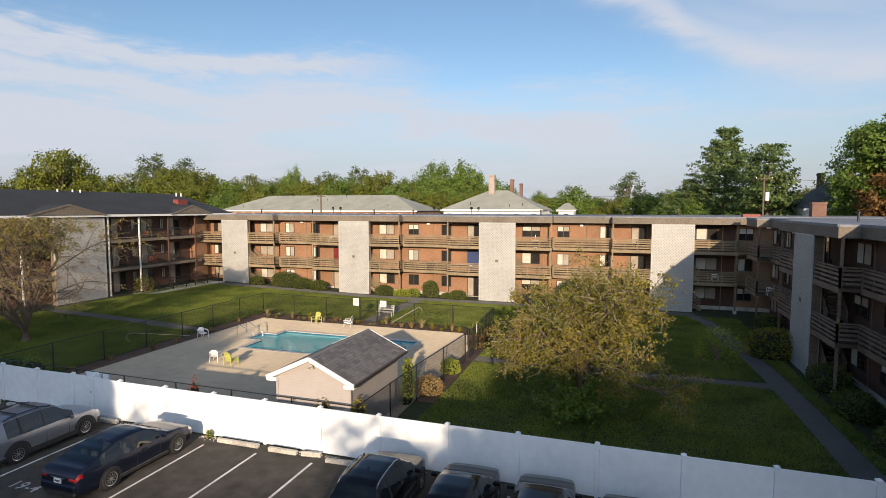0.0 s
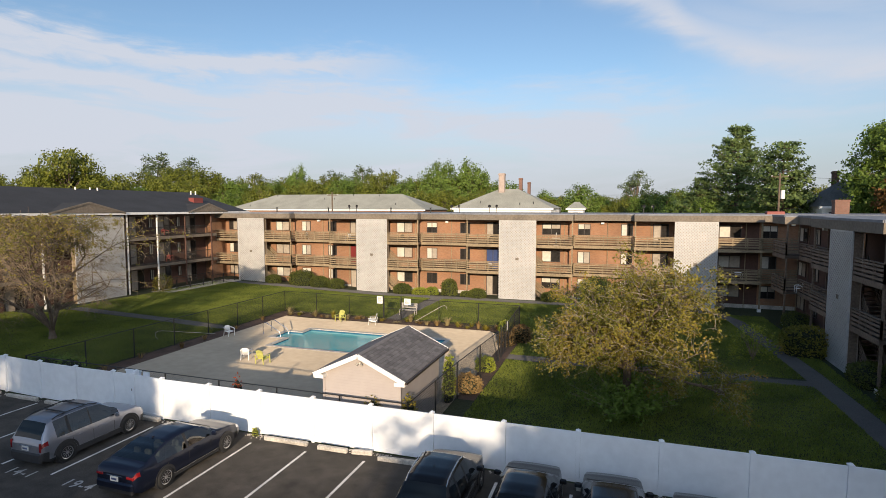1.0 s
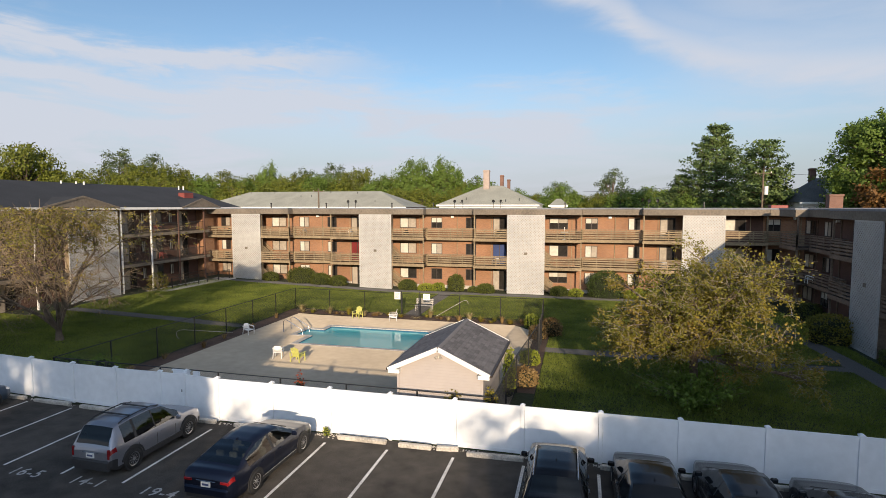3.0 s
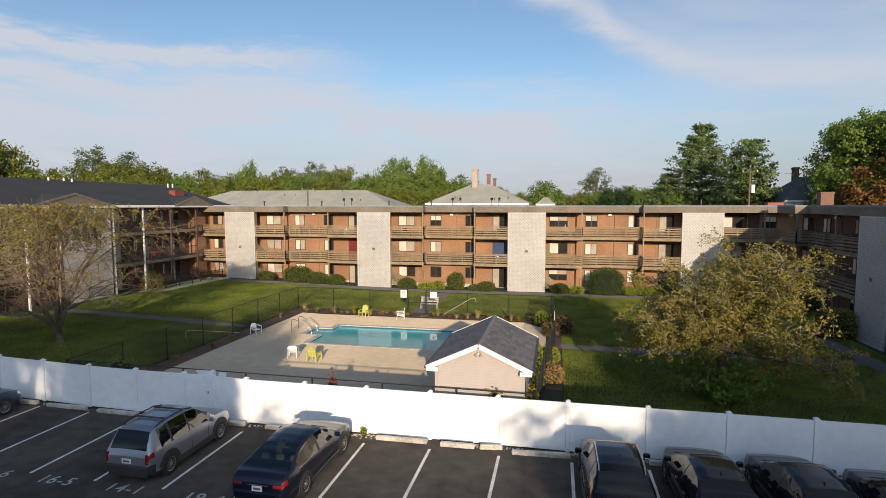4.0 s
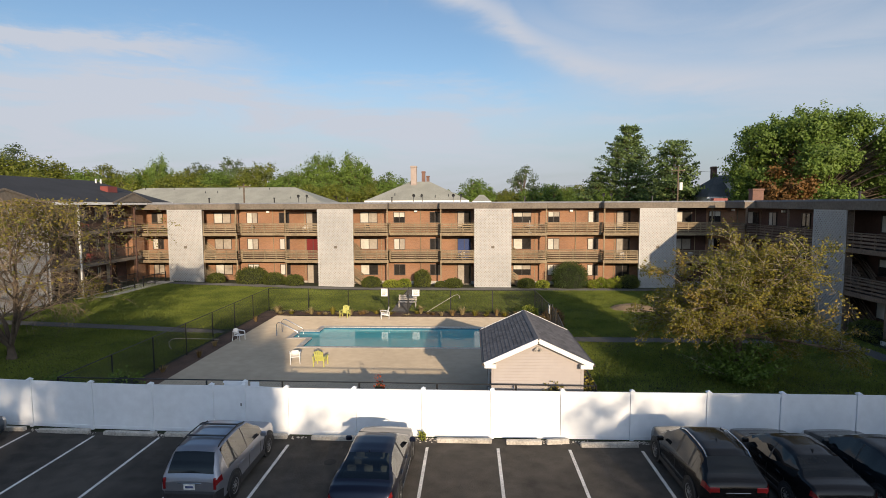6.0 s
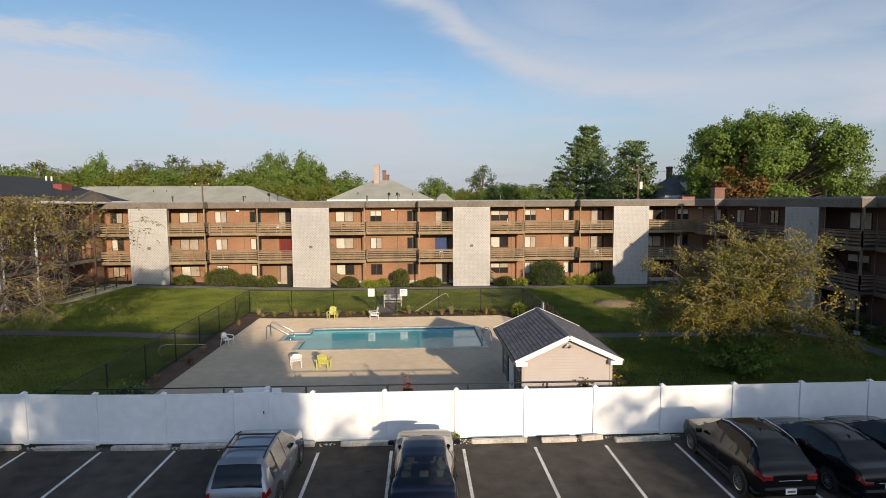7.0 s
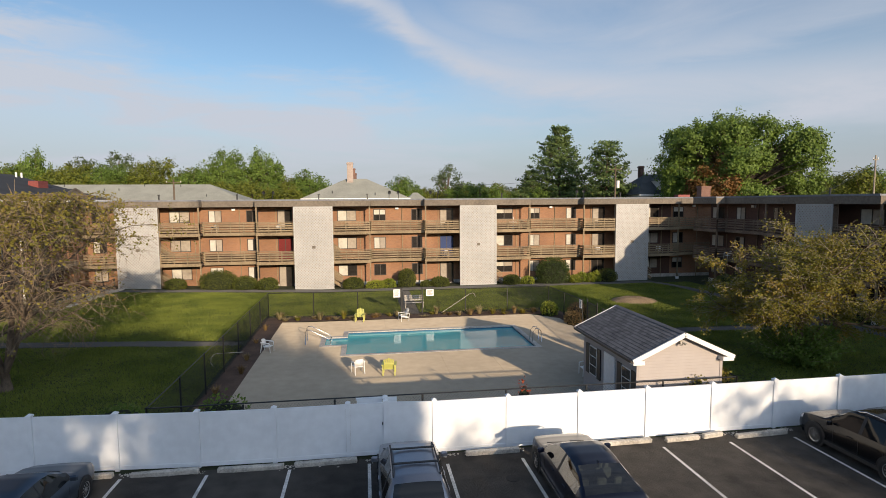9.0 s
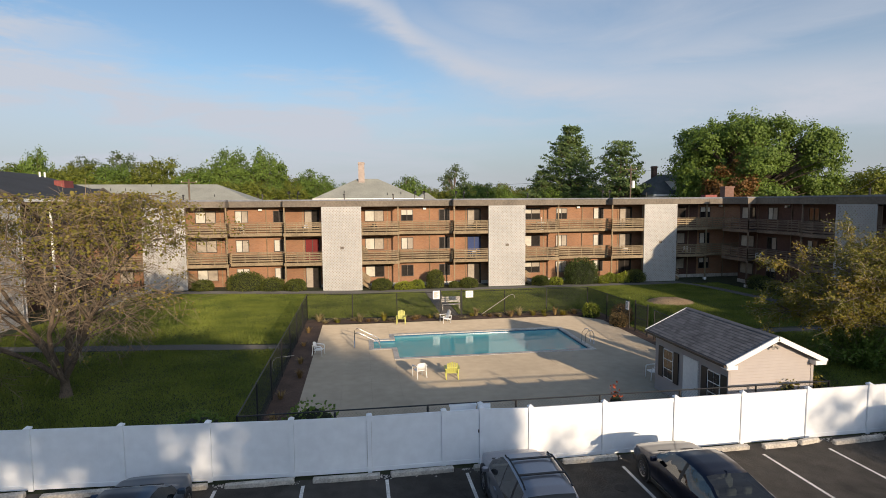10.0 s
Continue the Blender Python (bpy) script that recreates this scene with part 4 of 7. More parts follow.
def flats(name, m, length, depth, panels, ground_z, label, special={}, seed=1, clad="brick"):
    """A three-storey block; x runs along the front, the front faces -y. panels are the x ranges of the stair screens."""
    rnd = random.Random(seed)
    bld = thing(name, m, label, "apartment building")
    part("wall", Geo().box(0, length, WALL_Y, depth, -0.3 + ground_z, ROOF_LO + 0.2), M[clad], bld, "red brick wall" if clad == "brick" else "dark brown wall, shade in its colour")
    part("foundation", Geo().box(-0.01, length + 0.01, WALL_Y - 0.03, WALL_Y, -0.3 + ground_z, 0.35), M["kerb"], bld, "grey concrete foundation")
    front = [(a, b, -0.14) for a, b in panels]
    for a, b in panels:
        lattice_panel(bld, a, b, ROOF_LO, ground_z)
        eave(bld, a - 0.0, b + 0.0, -0.1)
        for fi in (0, 1):
            stair_flight(bld, b + 0.8, a + 0.8, FL[fi] + 0.05, FL[fi + 1]) if fi == 0 else stair_flight(bld, b + 0.6, a + 0.8, FL[fi] + 0.05, FL[fi + 1])
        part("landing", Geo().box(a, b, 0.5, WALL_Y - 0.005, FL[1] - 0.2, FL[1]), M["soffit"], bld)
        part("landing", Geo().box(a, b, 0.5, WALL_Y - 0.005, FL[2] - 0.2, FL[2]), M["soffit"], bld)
    edges = [(0, None)] + list(panels) + [(None, length)]
    for (pa, pb), (na, nb) in zip(edges, edges[1:]):
        R, E = (pb if pb is not None else 0.0), (na if na is not None else length)
        span = E - R
        if span > 9:
            A, C = R + 3.6, E - 3.5
            bays = [(R, A, 0.0, "A"), (A, C, REC, "B"), (C, E, 0.0, "C")]
        else:
            bays = [(R, E, 0.0, "S")]
        for a, b, yf, tag_ in bays:
            front.append((a, b, yf - 0.14))
            eave(bld, a, b, yf - 0.1)
            for fi in (1, 2):
                if tag_ == "A":
                    ends = [(b - 0.05, REC)]
                elif tag_ == "C":
                    ends = [(a + 0.05, REC)]
                else:
                    ends = []
                balcony(bld, a, b, yf, FL[fi], ends)
            if tag_ in "AC":
                xe = b if tag_ == "A" else a
                part("fascia_return", Geo().box(xe - 0.03, xe + 0.03, yf - 0.16, yf - 0.1 + REC, ROOF_LO, ROOF_HI - 0.12), M["fascia"], bld)
                xx = b - 0.1 if tag_ == "A" else a + 0.1
                pst = part("post", Geo().box(xx - 0.06, xx + 0.06, 0.03, 0.15, ground_z, ROOF_LO + 0.06), M["wood"], bld)
                part("post_foot", Geo().box(xx - 0.13, xx + 0.13, -0.04, 0.22, ground_z - 0.1, ground_z + 0.25), M["white_paint"], pst, "white painted post foot")
            for fi in (0, 1, 2):
                z0, z1 = FL[fi] + 0.98, FL[fi] + 2.12
                cur = lambda: rnd.choice(("curtain", "blind", "blind", "glass"))
                hf = lambda: rnd.choice((0, 0, 0, 0.55))
                if tag_ == "A":
                    window_unit(bld, R + 0.35, R + 2.2, z0, z1, rnd.choice(("curtain", "curtain", "curtain", "blind")), rnd.choice(("blind", "blind", "blind", "glass")), half=hf())
                    part("vent_door", Geo().box(R + 2.55, R + 2.62, WALL_Y - 0.05, WALL_Y - 0.002, FL[fi], FL[fi] + 2.3), M["wood"], bld, "brown trim board")
                elif tag_ == "B":
                    window_unit(bld, R + 3.9, R + 5.1, z0 - 0.02, z1, rnd.choice(("curtain", "curtain", "curtain", "glass")), cur(), half=hf())
                    window_unit(bld, E - 4.65, E - 3.55, z0 - 0.02, z1, rnd.choice(("curtain", "glass")), "glass", half=hf())
                    part("downpipe", Geo().tube([(R + 6.75, WALL_Y - 0.06, FL[fi]), (R + 6.75, WALL_Y - 0.06, FL[fi] + 2.6)], 0.045, 6), M["wood"], bld, "brown downpipe")
                    if fi == 2:
                        lm = part("wall_lamp", Geo().box(R + 6.1, R + 6.4, WALL_Y - 0.26, WALL_Y - 0.01, FL[fi] + 2.1, FL[fi] + 2.3), M["white_paint"], bld, "white flood lamp")
                elif tag_ == "C":
                    window_unit(bld, E - 1.75, E - 0.35, FL[fi] + 0.05, z1 + 0.05, special.get((round(R), fi), rnd.choice(("blind", "glass", "blind"))), special.get((round(R), fi), "glass"))
                    part("trim_board", Geo().box(E - 1.95, E - 1.88, WALL_Y - 0.05, WALL_Y - 0.002, FL[fi], FL[fi] + 2.3), M["wood"], bld)
                else:
                    k = R + 0.6
                    while k + 1.6 < E:
                        window_unit(bld, k, k + 1.2, z0, z1, cur(), cur())
                        k += 2.6
    # flat roof, stepped in over the recessed bays
    outline = [p for a, b, y in sorted(front) for p in ((a, y), (b, y))] + [(length, depth + 0.2), (0, depth + 0.2)]
    part("roof", Geo().prism(outline, ROOF_HI - 0.125, ROOF_HI + 0.002), M["flatroof"], bld, "flat grey membrane roof")
    return bld


MX0 = -48.6
block = flats("apartment_block", pose(MX0, 53.2, 0), 73.0, 15.0, [(p - MX0, q - MX0) for p, q in ((-45.2, -41.55), (-29.5, -25.85), (-13.5, -9.8), (2.85, 6.45))], 0.0,
      "three-storey red brick block with brown wooden balconies, white lattice", special={(7, 1): "red_curtain", (23, 1): "blue_curtain"}, seed=4)
# thin dark sheet over the brick: the enclosed corner's shade as colour
part("corner_shade", Geo().box(6.45 - MX0, 58.7, WALL_Y - 0.012, WALL_Y - 0.003, 0.36, ROOF_LO), M["shade_brown"], block, "dark brown sheet standing for shade in the corner")
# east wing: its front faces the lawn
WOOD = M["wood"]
# the wing's balconies take the wood with shade put into its colour
M["wood"] = M["wood_shaded"]
# wall colour holds the shade of this front, turned from the sun
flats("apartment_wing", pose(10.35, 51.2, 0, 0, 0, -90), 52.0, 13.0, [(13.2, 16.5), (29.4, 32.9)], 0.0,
      "three-storey wing, brown darkened for shade, with wooden balconies and white lattice", seed=9, clad="shade_brown")
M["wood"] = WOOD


def west_wing():
    """A block with a shingled roof, open galleries and white posts; its front faces +x."""
    b = thing("west_apartment_wing", pose(-47.6, 0, 0, 0, 0, 90), "three-storey dark brick wing with galleries, white posts, black shingle roof", "apartment building")
    # along x: world y; front faces -y locally
    X0, X1, top, gz = 12.0, 53.5, 8.45, 0.45
    part("wall", Geo().box(X0, X1 + 1.6, 1.7, 16, 0, top + 0.1), M["shade_brown"], b, "dark brown wall, shade in its colour")
    part("floor_slab", Geo().box(X0, X1 - 1.2, -0.1, 1.7, 0.0, gz + 0.15), M["kerb"], b, "grey concrete gallery floor")
    for z in (3.3, 6.15):
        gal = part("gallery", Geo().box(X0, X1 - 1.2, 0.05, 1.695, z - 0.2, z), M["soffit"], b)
        part("edge_board", Geo().box(X0, X1 - 1.2, 0.0, 0.05, z - 0.28, z + 0.02), M["fascia"], gal)
    part("end_pier", Geo().box(52.3, 55.0, 0.9, 1.7, 0, top), M["brick"], b, "red brick end pier")
    posts = [24.0, 28.0, 31.8, 40.0, 43.6, 47.4, 51.4]
    for k, x in enumerate(posts):
        mt = M["white_paint"] if k < 5 else M["shade_brown"]
        part("post", Geo().box(x - 0.06, x + 0.06, -0.06, 0.06, gz, top), mt, b, "white painted post" if k < 5 else "")
    for fi, z in enumerate((gz + 0.15, 3.3, 6.15)):
        for a, c in ((24, 28), (28, 31.8), (40, 43.6), (43.6, 47.4), (47.4, 51.4)):
            if fi or a > 43:
                g = Geo()
                g.beam((a, 0.03, z + 1.0), (c, 0.03, z + 1.0), 0.05)
                g.beam((a, 0.03, z + 0.12), (c, 0.03, z + 0.12), 0.04)
                for k in range(int((c - a) / 0.13)):
                    g.box(a + k * 0.13, a + k * 0.13 + 0.018, 0.02, 0.04, z + 0.12, z + 1.0)
                part("railing", g, M["black_metal"], b, "black steel railing")
            window_unit(b, a + 0.5, a + 1.0, z + 0.9, z + 2.0, "curtain", "blind", y=1.7)
            window_unit(b, a + 1.7, a + 3.3, z + 0.02, z + 2.15, "blind", "glass", y=1.7)
    lattice_panel(b, 34.55, 39.55, top - 0.05, gz - 0.2)
    # roof: eave, slope to a ridge, hipped at the north end, two small gables
    oh, ridge, rz = -0.35, 8.0, 11.15
    ev = top + 0.25
    n = X1 + 4.4
    v = [(X0, oh, ev), (n, oh, ev), (n - 0.9, ridge, rz), (X0, ridge, rz), (n, 16.4, ev), (X0, 16.4, ev)]
    part("roof", Geo().add(v, [(0, 1, 2, 3), (1, 4, 2), (3, 2, 4, 5), (5, 4, 1, 0)]), M["shingle_dark"], b, "black shingle roof")
    part("fascia", Geo().box(X0, n - 0.02, oh - 0.04, oh, ev - 0.2, ev + 0.02), M["white_paint"], b, "pale gutter board")
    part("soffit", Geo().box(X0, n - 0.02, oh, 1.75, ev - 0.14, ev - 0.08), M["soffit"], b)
    for c, hw in ((35.8, 3.7), (50.6, 3.1)):
        hz = 0.93
        gb = part("roof_gable", Geo().add([(c - hw, oh - 0.1, ev), (c + hw, oh - 0.1, ev), (c, oh - 0.1, ev + hz), (c, oh + 3.2, ev + hz)], [(0, 1, 2), (0, 2, 3), (2, 1, 3)]), M["shingle_dark"], b)
        part("gable_board", Geo().add([(c - hw + 0.3, oh - 0.13, ev + 0.02), (c + hw - 0.3, oh - 0.13, ev + 0.02), (c, oh - 0.13, ev + hz - 0.05)], [(0, 1, 2)]), M["fascia"], gb, "brown gable board")
        for s in (-1, 1):
            part("rake_board", Geo().beam((c + s * hw, oh - 0.16, ev - 0.03), (c, oh - 0.16, ev + hz), 0.06, 0.16), M["fascia"], gb)
    for x, y_ in ((40.8, 7.6), (42.5, 7.7), (43.2, 7.5), (55.9, 7.0), (56.7, 7.0)):
        part("vent_pipe", Geo().tube([(x, y_, 10.3), (x, y_, 11.3)], 0.08, 8), M["white_paint"], b, "white roof vent pipe")
    part("roof_hatch", Geo().box(52.4, 53.9, 3.3, 4.1, 9.7, 10.38), M["red_metal"], b, "red metal roof hatch")
    return b


west_wing()

# ---- parking lot: lines, numbers, wheel stops ----
STALL = [-8.12 - 2.455 * k for k in range(-5, 17)]
for x in STALL:
    g = Geo()
    ln = 4.25
    g.v = [(x - 0.05, 16.75 - ln, rise(x) + 0.011), (x + 0.05, 16.75 - ln, rise(x) + 0.011), (x + 0.05, 16.8 + (0.4 if x < -22 else 0), rise(x) + 0.011), (x - 0.05, 16.8 + (0.4 if x < -22 else 0), rise(x) + 0.011)]
    g.f = [(0, 1, 2, 3)]
    solid("parking_line", g, M["line"], "worn white painted parking line", "road marking", "parking lines", "structure")


def wheel_stop(x, y, rz, length):
    g = Geo().chamfer(-length / 2, length / 2, -0.09, 0.09, 0, 0.15, 0.03)
    r = random.Random(int(x * 100))
    g.v = [(a + r.uniform(-0.015, 0.015), b + r.uniform(-0.012, 0.012), c * r.uniform(0.9, 1.05)) for a, b, c in g.v]
    solid("wheel_stop", g, M["kerb"], "weathered chipped concrete wheel stop on the asphalt", "wheel stop", "wheel stops", m=pose(x, y, rise(x) + 0.006, 0, 0, rz))


for x, y, rz, ln in ((-36.2, 17.3, 1, 2.0), (-33.8, 17.3, 1, 2.0), (-31.4, 17.3, 0, 1.9), (-29.0, 17.35, 1, 1.95), (-26.5, 17.38, -1, 2.0), (-24.2, 17.4, 1, 1.95), (-21.6, 17.35, 0, 2.0), (-18.8, 17.3, 0, 1.8),
                     (-14.2, 17.25, 0, 1.95), (-12.1, 17.2, 1, 1.25), (-10.9, 17.3, 8, 0.8), (-9.15, 17.1, 2, 2.0), (-4.6, 17.2, -2, 2.0), (-2.1, 17.2, 1, 2.0), (0.4, 17.2, 0, 2.0)):
    wheel_stop(x, y, rz, ln)


def painted_text(words, x, y, size):
    cu = bpy.data.curves.new("stall_number", "FONT")
    cu.body, cu.size, cu.align_x, cu.space_character, cu.offset = words, size, "CENTER", 1.15, 0.008
    tmp = new("stall_number", cu)
    me = bpy.data.meshes.new_from_object(tmp.evaluated_get(bpy.context.evaluated_depsgraph_get()))
    bpy.data.objects.remove(tmp)
    me.materials.clear()
    me.materials.append(M["faded_line"])
    ob = new("stall_number", me)
    ob.matrix_basis = pose(x, y, rise(x) + 0.011)
    tagged(ob, "worn white stall number %s painted on the asphalt" % words, "road marking", "stall numbers", "structure")


for words, x in (("15-6", -26.5), ("16-5", -24.05), ("14-1", -21.55), ("19-4", -18.85)):
    painted_text(words, x, 12.1, 0.62)
# round drain cover and oil stains
solid("drain_cover", Geo().tube([(0, 0, 0), (0, 0, 0.006)], 0.2, 16), M["drain"], "round black iron drain cover set in asphalt", "drain cover", m=pose(-18.6, 15.6, 0.008))

def lerp_table(tab, s):
    """Smooth interpolation in a short table of (position, value)."""
    for (a, va), (b, vb) in zip(tab, tab[1:]):
        if s <= b:
            t = min(1.0, max(0.0, (s - a) / (b - a)))
            t = t * t * (3 - 2 * t) * 0.5 + t * 0.5
            return va + (vb - va) * t
    return tab[-1][1]


def paint(name, color, metal=0.5, rough=0.32, coat=0.2):
    mt = material(name, color, rough, metal, vary=0.06, big=0.7, fine=30, bump=0.0, coat=coat, world_space=False)
    mt.node_tree.nodes["Principled BSDF"].inputs["Specular IOR Level"].default_value = 0.22
    return mt


M["tyre"] = material("tyre rubber", (0.018, 0.018, 0.018), 0.85, vary=0.2, bump=0.2, world_space=False)
M["rim"] = material("alloy rim", (0.55, 0.55, 0.56), 0.3, 0.9, vary=0.1, bump=0, world_space=False)
M["car_glass"] = material("tinted car glass", (0.010, 0.013, 0.015), 0.03, vary=0.1, bump=0, world_space=False)
M["car_glass"].node_tree.nodes["Principled BSDF"].inputs["Specular IOR Level"].default_value = 0.3
clear = bpy.data.materials.new("lightly tinted car glass")
clear.use_nodes = True
cn, cl = clear.node_tree.nodes, clear.node_tree.links
cn.remove(cn["Principled BSDF"])
see, shine, fres, mixs = cn.new("ShaderNodeBsdfTransparent"), cn.new("ShaderNodeBsdfGlossy"), cn.new("ShaderNodeFresnel"), cn.new("ShaderNodeMixShader")
see.inputs[0].default_value, shine.inputs["Roughness"].default_value, fres.inputs[0].default_value = (0.17, 0.22, 0.225, 1), 0.02, 2.0
cl.new(fres.outputs[0], mixs.inputs[0]), cl.new(see.outputs[0], mixs.inputs[1]), cl.new(shine.outputs[0], mixs.inputs[2])
cl.new(mixs.outputs[0], cn["Material Output"].inputs[0])
M["clear_glass"] = clear
M["red_lens"] = material("red tail lamp lens", (0.20, 0.010, 0.012), 0.2, vary=0.1, bump=0, world_space=False, coat=0.6)
M["clear_lens"] = material("clear lamp lens", (0.6, 0.6, 0.6), 0.12, 0.4, vary=0.1, bump=0, world_space=False, coat=0.6)
M["plate"] = material("number plate", (0.7, 0.7, 0.68), 0.5, vary=0.1, world_space=False)
M["plate_bar"] = material("plate bar", (0.08, 0.1, 0.2), 0.5, world_space=False)
M["black_plastic"] = material("black plastic trim", (0.022, 0.022, 0.023), 0.6, vary=0.2, world_space=False)
M["cladding"] = material("dark grey cladding", (0.026, 0.026, 0.028), 0.7, vary=0.2, world_space=False)
M["seat"] = material("pale seat cloth", (0.12, 0.12, 0.118), 0.9, world_space=False)

WHEELS = {}


def wheel(parent, x, y, r, wd, side):
    key = (r, wd)
    if key not in WHEELS:
        t = Geo()
        prof = [(r * 0.66, -wd / 2), (r * 0.9, -wd / 2), (r * 0.985, -wd / 2 + 0.03), (r, -wd / 4), (r, wd / 4), (r * 0.985, wd / 2 - 0.03), (r * 0.9, wd / 2), (r * 0.66, wd / 2)]
        n = 24
        for rr, xx in prof:
            t.v += [(xx, rr * math.cos(k * math.tau / n), rr * math.sin(k * math.tau / n)) for k in range(n)]
        t.f = [(i * n + k, i * n + (k + 1) % n, (i + 1) * n + (k + 1) % n, (i + 1) * n + k) for i in range(len(prof) - 1) for k in range(n)]
        q = Geo()
        rr = r * 0.66
        q.tube([(wd * 0.42, 0, 0), (wd * 0.5, 0, 0)], 0.06, 10)
        for k in range(10):
            a, b = k * math.tau / 10 - 0.1, k * math.tau / 10 + 0.1
            q.add([(wd * 0.44, 0.05 * math.cos(a), 0.05 * math.sin(a)), (wd * 0.44, 0.05 * math.cos(b), 0.05 * math.sin(b)), (wd * 0.40, rr * math.cos(b), rr * math.sin(b)), (wd * 0.40, rr * math.cos(a), rr * math.sin(a))], [(0, 1, 2, 3)])
        for k in range(n):
            a, b = k * math.tau / n, (k + 1) * math.tau / n
            q.add([(wd * 0.46, rr * math.cos(a), rr * math.sin(a)), (wd * 0.46, rr * math.cos(b), rr * math.sin(b)), (wd * 0.40, rr * 0.86 * math.cos(b), rr * 0.86 * math.sin(b)), (wd * 0.40, rr * 0.86 * math.cos(a), rr * 0.86 * math.sin(a))], [(0, 1, 2, 3)])
        d = Geo().tube([(wd * 0.05, 0, 0), (wd * 0.12, 0, 0)], rr, 20)
        WHEELS[key] = (t.mesh("tyre", M["tyre"], True), q.mesh("rim", M["rim"]), d.mesh("hub_disc", M["black_plastic"]))
    a, b, c = WHEELS[key]
    w_ = part("wheel", a, None, parent, at=pose(x, y, r, 0, 0, 0 if side > 0 else 180))
    part("rim", b, None, w_, "alloy wheel rim")
    part("hub_disc", c, None, w_)
    return w_


STYLES = {
    # heights along the car from tail (0) to nose (1): lower body top, and the roof line with both screens
    "sedan": dict(L=4.88, W=1.86, r=0.35, wb=2.83, fo=0.95, belt=0.93, side=(0.17, 0.68), rear=(0.105, 0.30), front=(0.565, 0.735), pillars=(0.435,), lamp=(0.045, 3, 4),
                  deck=[(0, 0.82), (0.006, 0.88), (0.02, 0.97), (0.05, 1.03), (0.14, 1.05), (0.30, 1.0), (0.66, 0.98), (0.74, 0.97), (0.86, 0.90), (0.94, 0.80), (0.98, 0.70), (1.0, 0.56)],
                  roof=[(0.085, 1.03), (0.16, 1.17), (0.24, 1.31), (0.32, 1.40), (0.40, 1.44), (0.48, 1.445), (0.555, 1.405), (0.62, 1.27), (0.68, 1.12), (0.75, 0.96)], rails=False),
    "suv": dict(L=4.33, W=1.80, r=0.345, wb=2.63, fo=0.88, belt=1.0, side=(0.125, 0.70), rear=(0.022, 0.085), front=(0.56, 0.745), pillars=(0.235, 0.43), lamp=(0.05, 3, 4),
                deck=[(0, 0.86), (0.006, 0.93), (0.018, 1.0), (0.05, 1.04), (0.2, 1.05), (0.66, 1.03), (0.745, 1.03), (0.88, 0.97), (0.95, 0.87), (0.985, 0.76), (1.0, 0.60)],
                roof=[(0.010, 0.98), (0.045, 1.28), (0.085, 1.55), (0.14, 1.635), (0.26, 1.67), (0.42, 1.68), (0.54, 1.63), (0.66, 1.31), (0.755, 1.02)], rails=True),
    "crossover": dict(L=4.34, W=1.85, r=0.35, wb=2.62, fo=0.88, belt=1.02, side=(0.12, 0.69), rear=(0.055, 0.14), front=(0.555, 0.74), pillars=(0.25, 0.435), lamp=(0.06, 3, 4),
                      deck=[(0, 0.90), (0.006, 0.97), (0.02, 1.04), (0.05, 1.07), (0.2, 1.07), (0.66, 1.03), (0.745, 1.02), (0.88, 0.96), (0.95, 0.86), (0.985, 0.74), (1.0, 0.58)],
                      roof=[(0.035, 1.05), (0.08, 1.28), (0.14, 1.52), (0.20, 1.59), (0.30, 1.63), (0.42, 1.64), (0.53, 1.60), (0.66, 1.27), (0.75, 1.02)], rails=True),
    "saloon": dict(L=4.70, W=1.82, r=0.325, wb=2.72, fo=0.93, belt=0.95, side=(0.17, 0.685), rear=(0.125, 0.26), front=(0.56, 0.74), pillars=(0.43,), lamp=(0.045, 3, 4),
                   deck=[(0, 0.84), (0.006, 0.92), (0.02, 1.02), (0.05, 1.07), (0.14, 1.10), (0.30, 1.0), (0.66, 0.99), (0.74, 0.98), (0.86, 0.91), (0.94, 0.81), (0.98, 0.71), (1.0, 0.56)],
                   roof=[(0.105, 1.08), (0.18, 1.24), (0.27, 1.41), (0.37, 1.465), (0.48, 1.47), (0.56, 1.42), (0.66, 1.19), (0.75, 0.97)], rails=False),
}


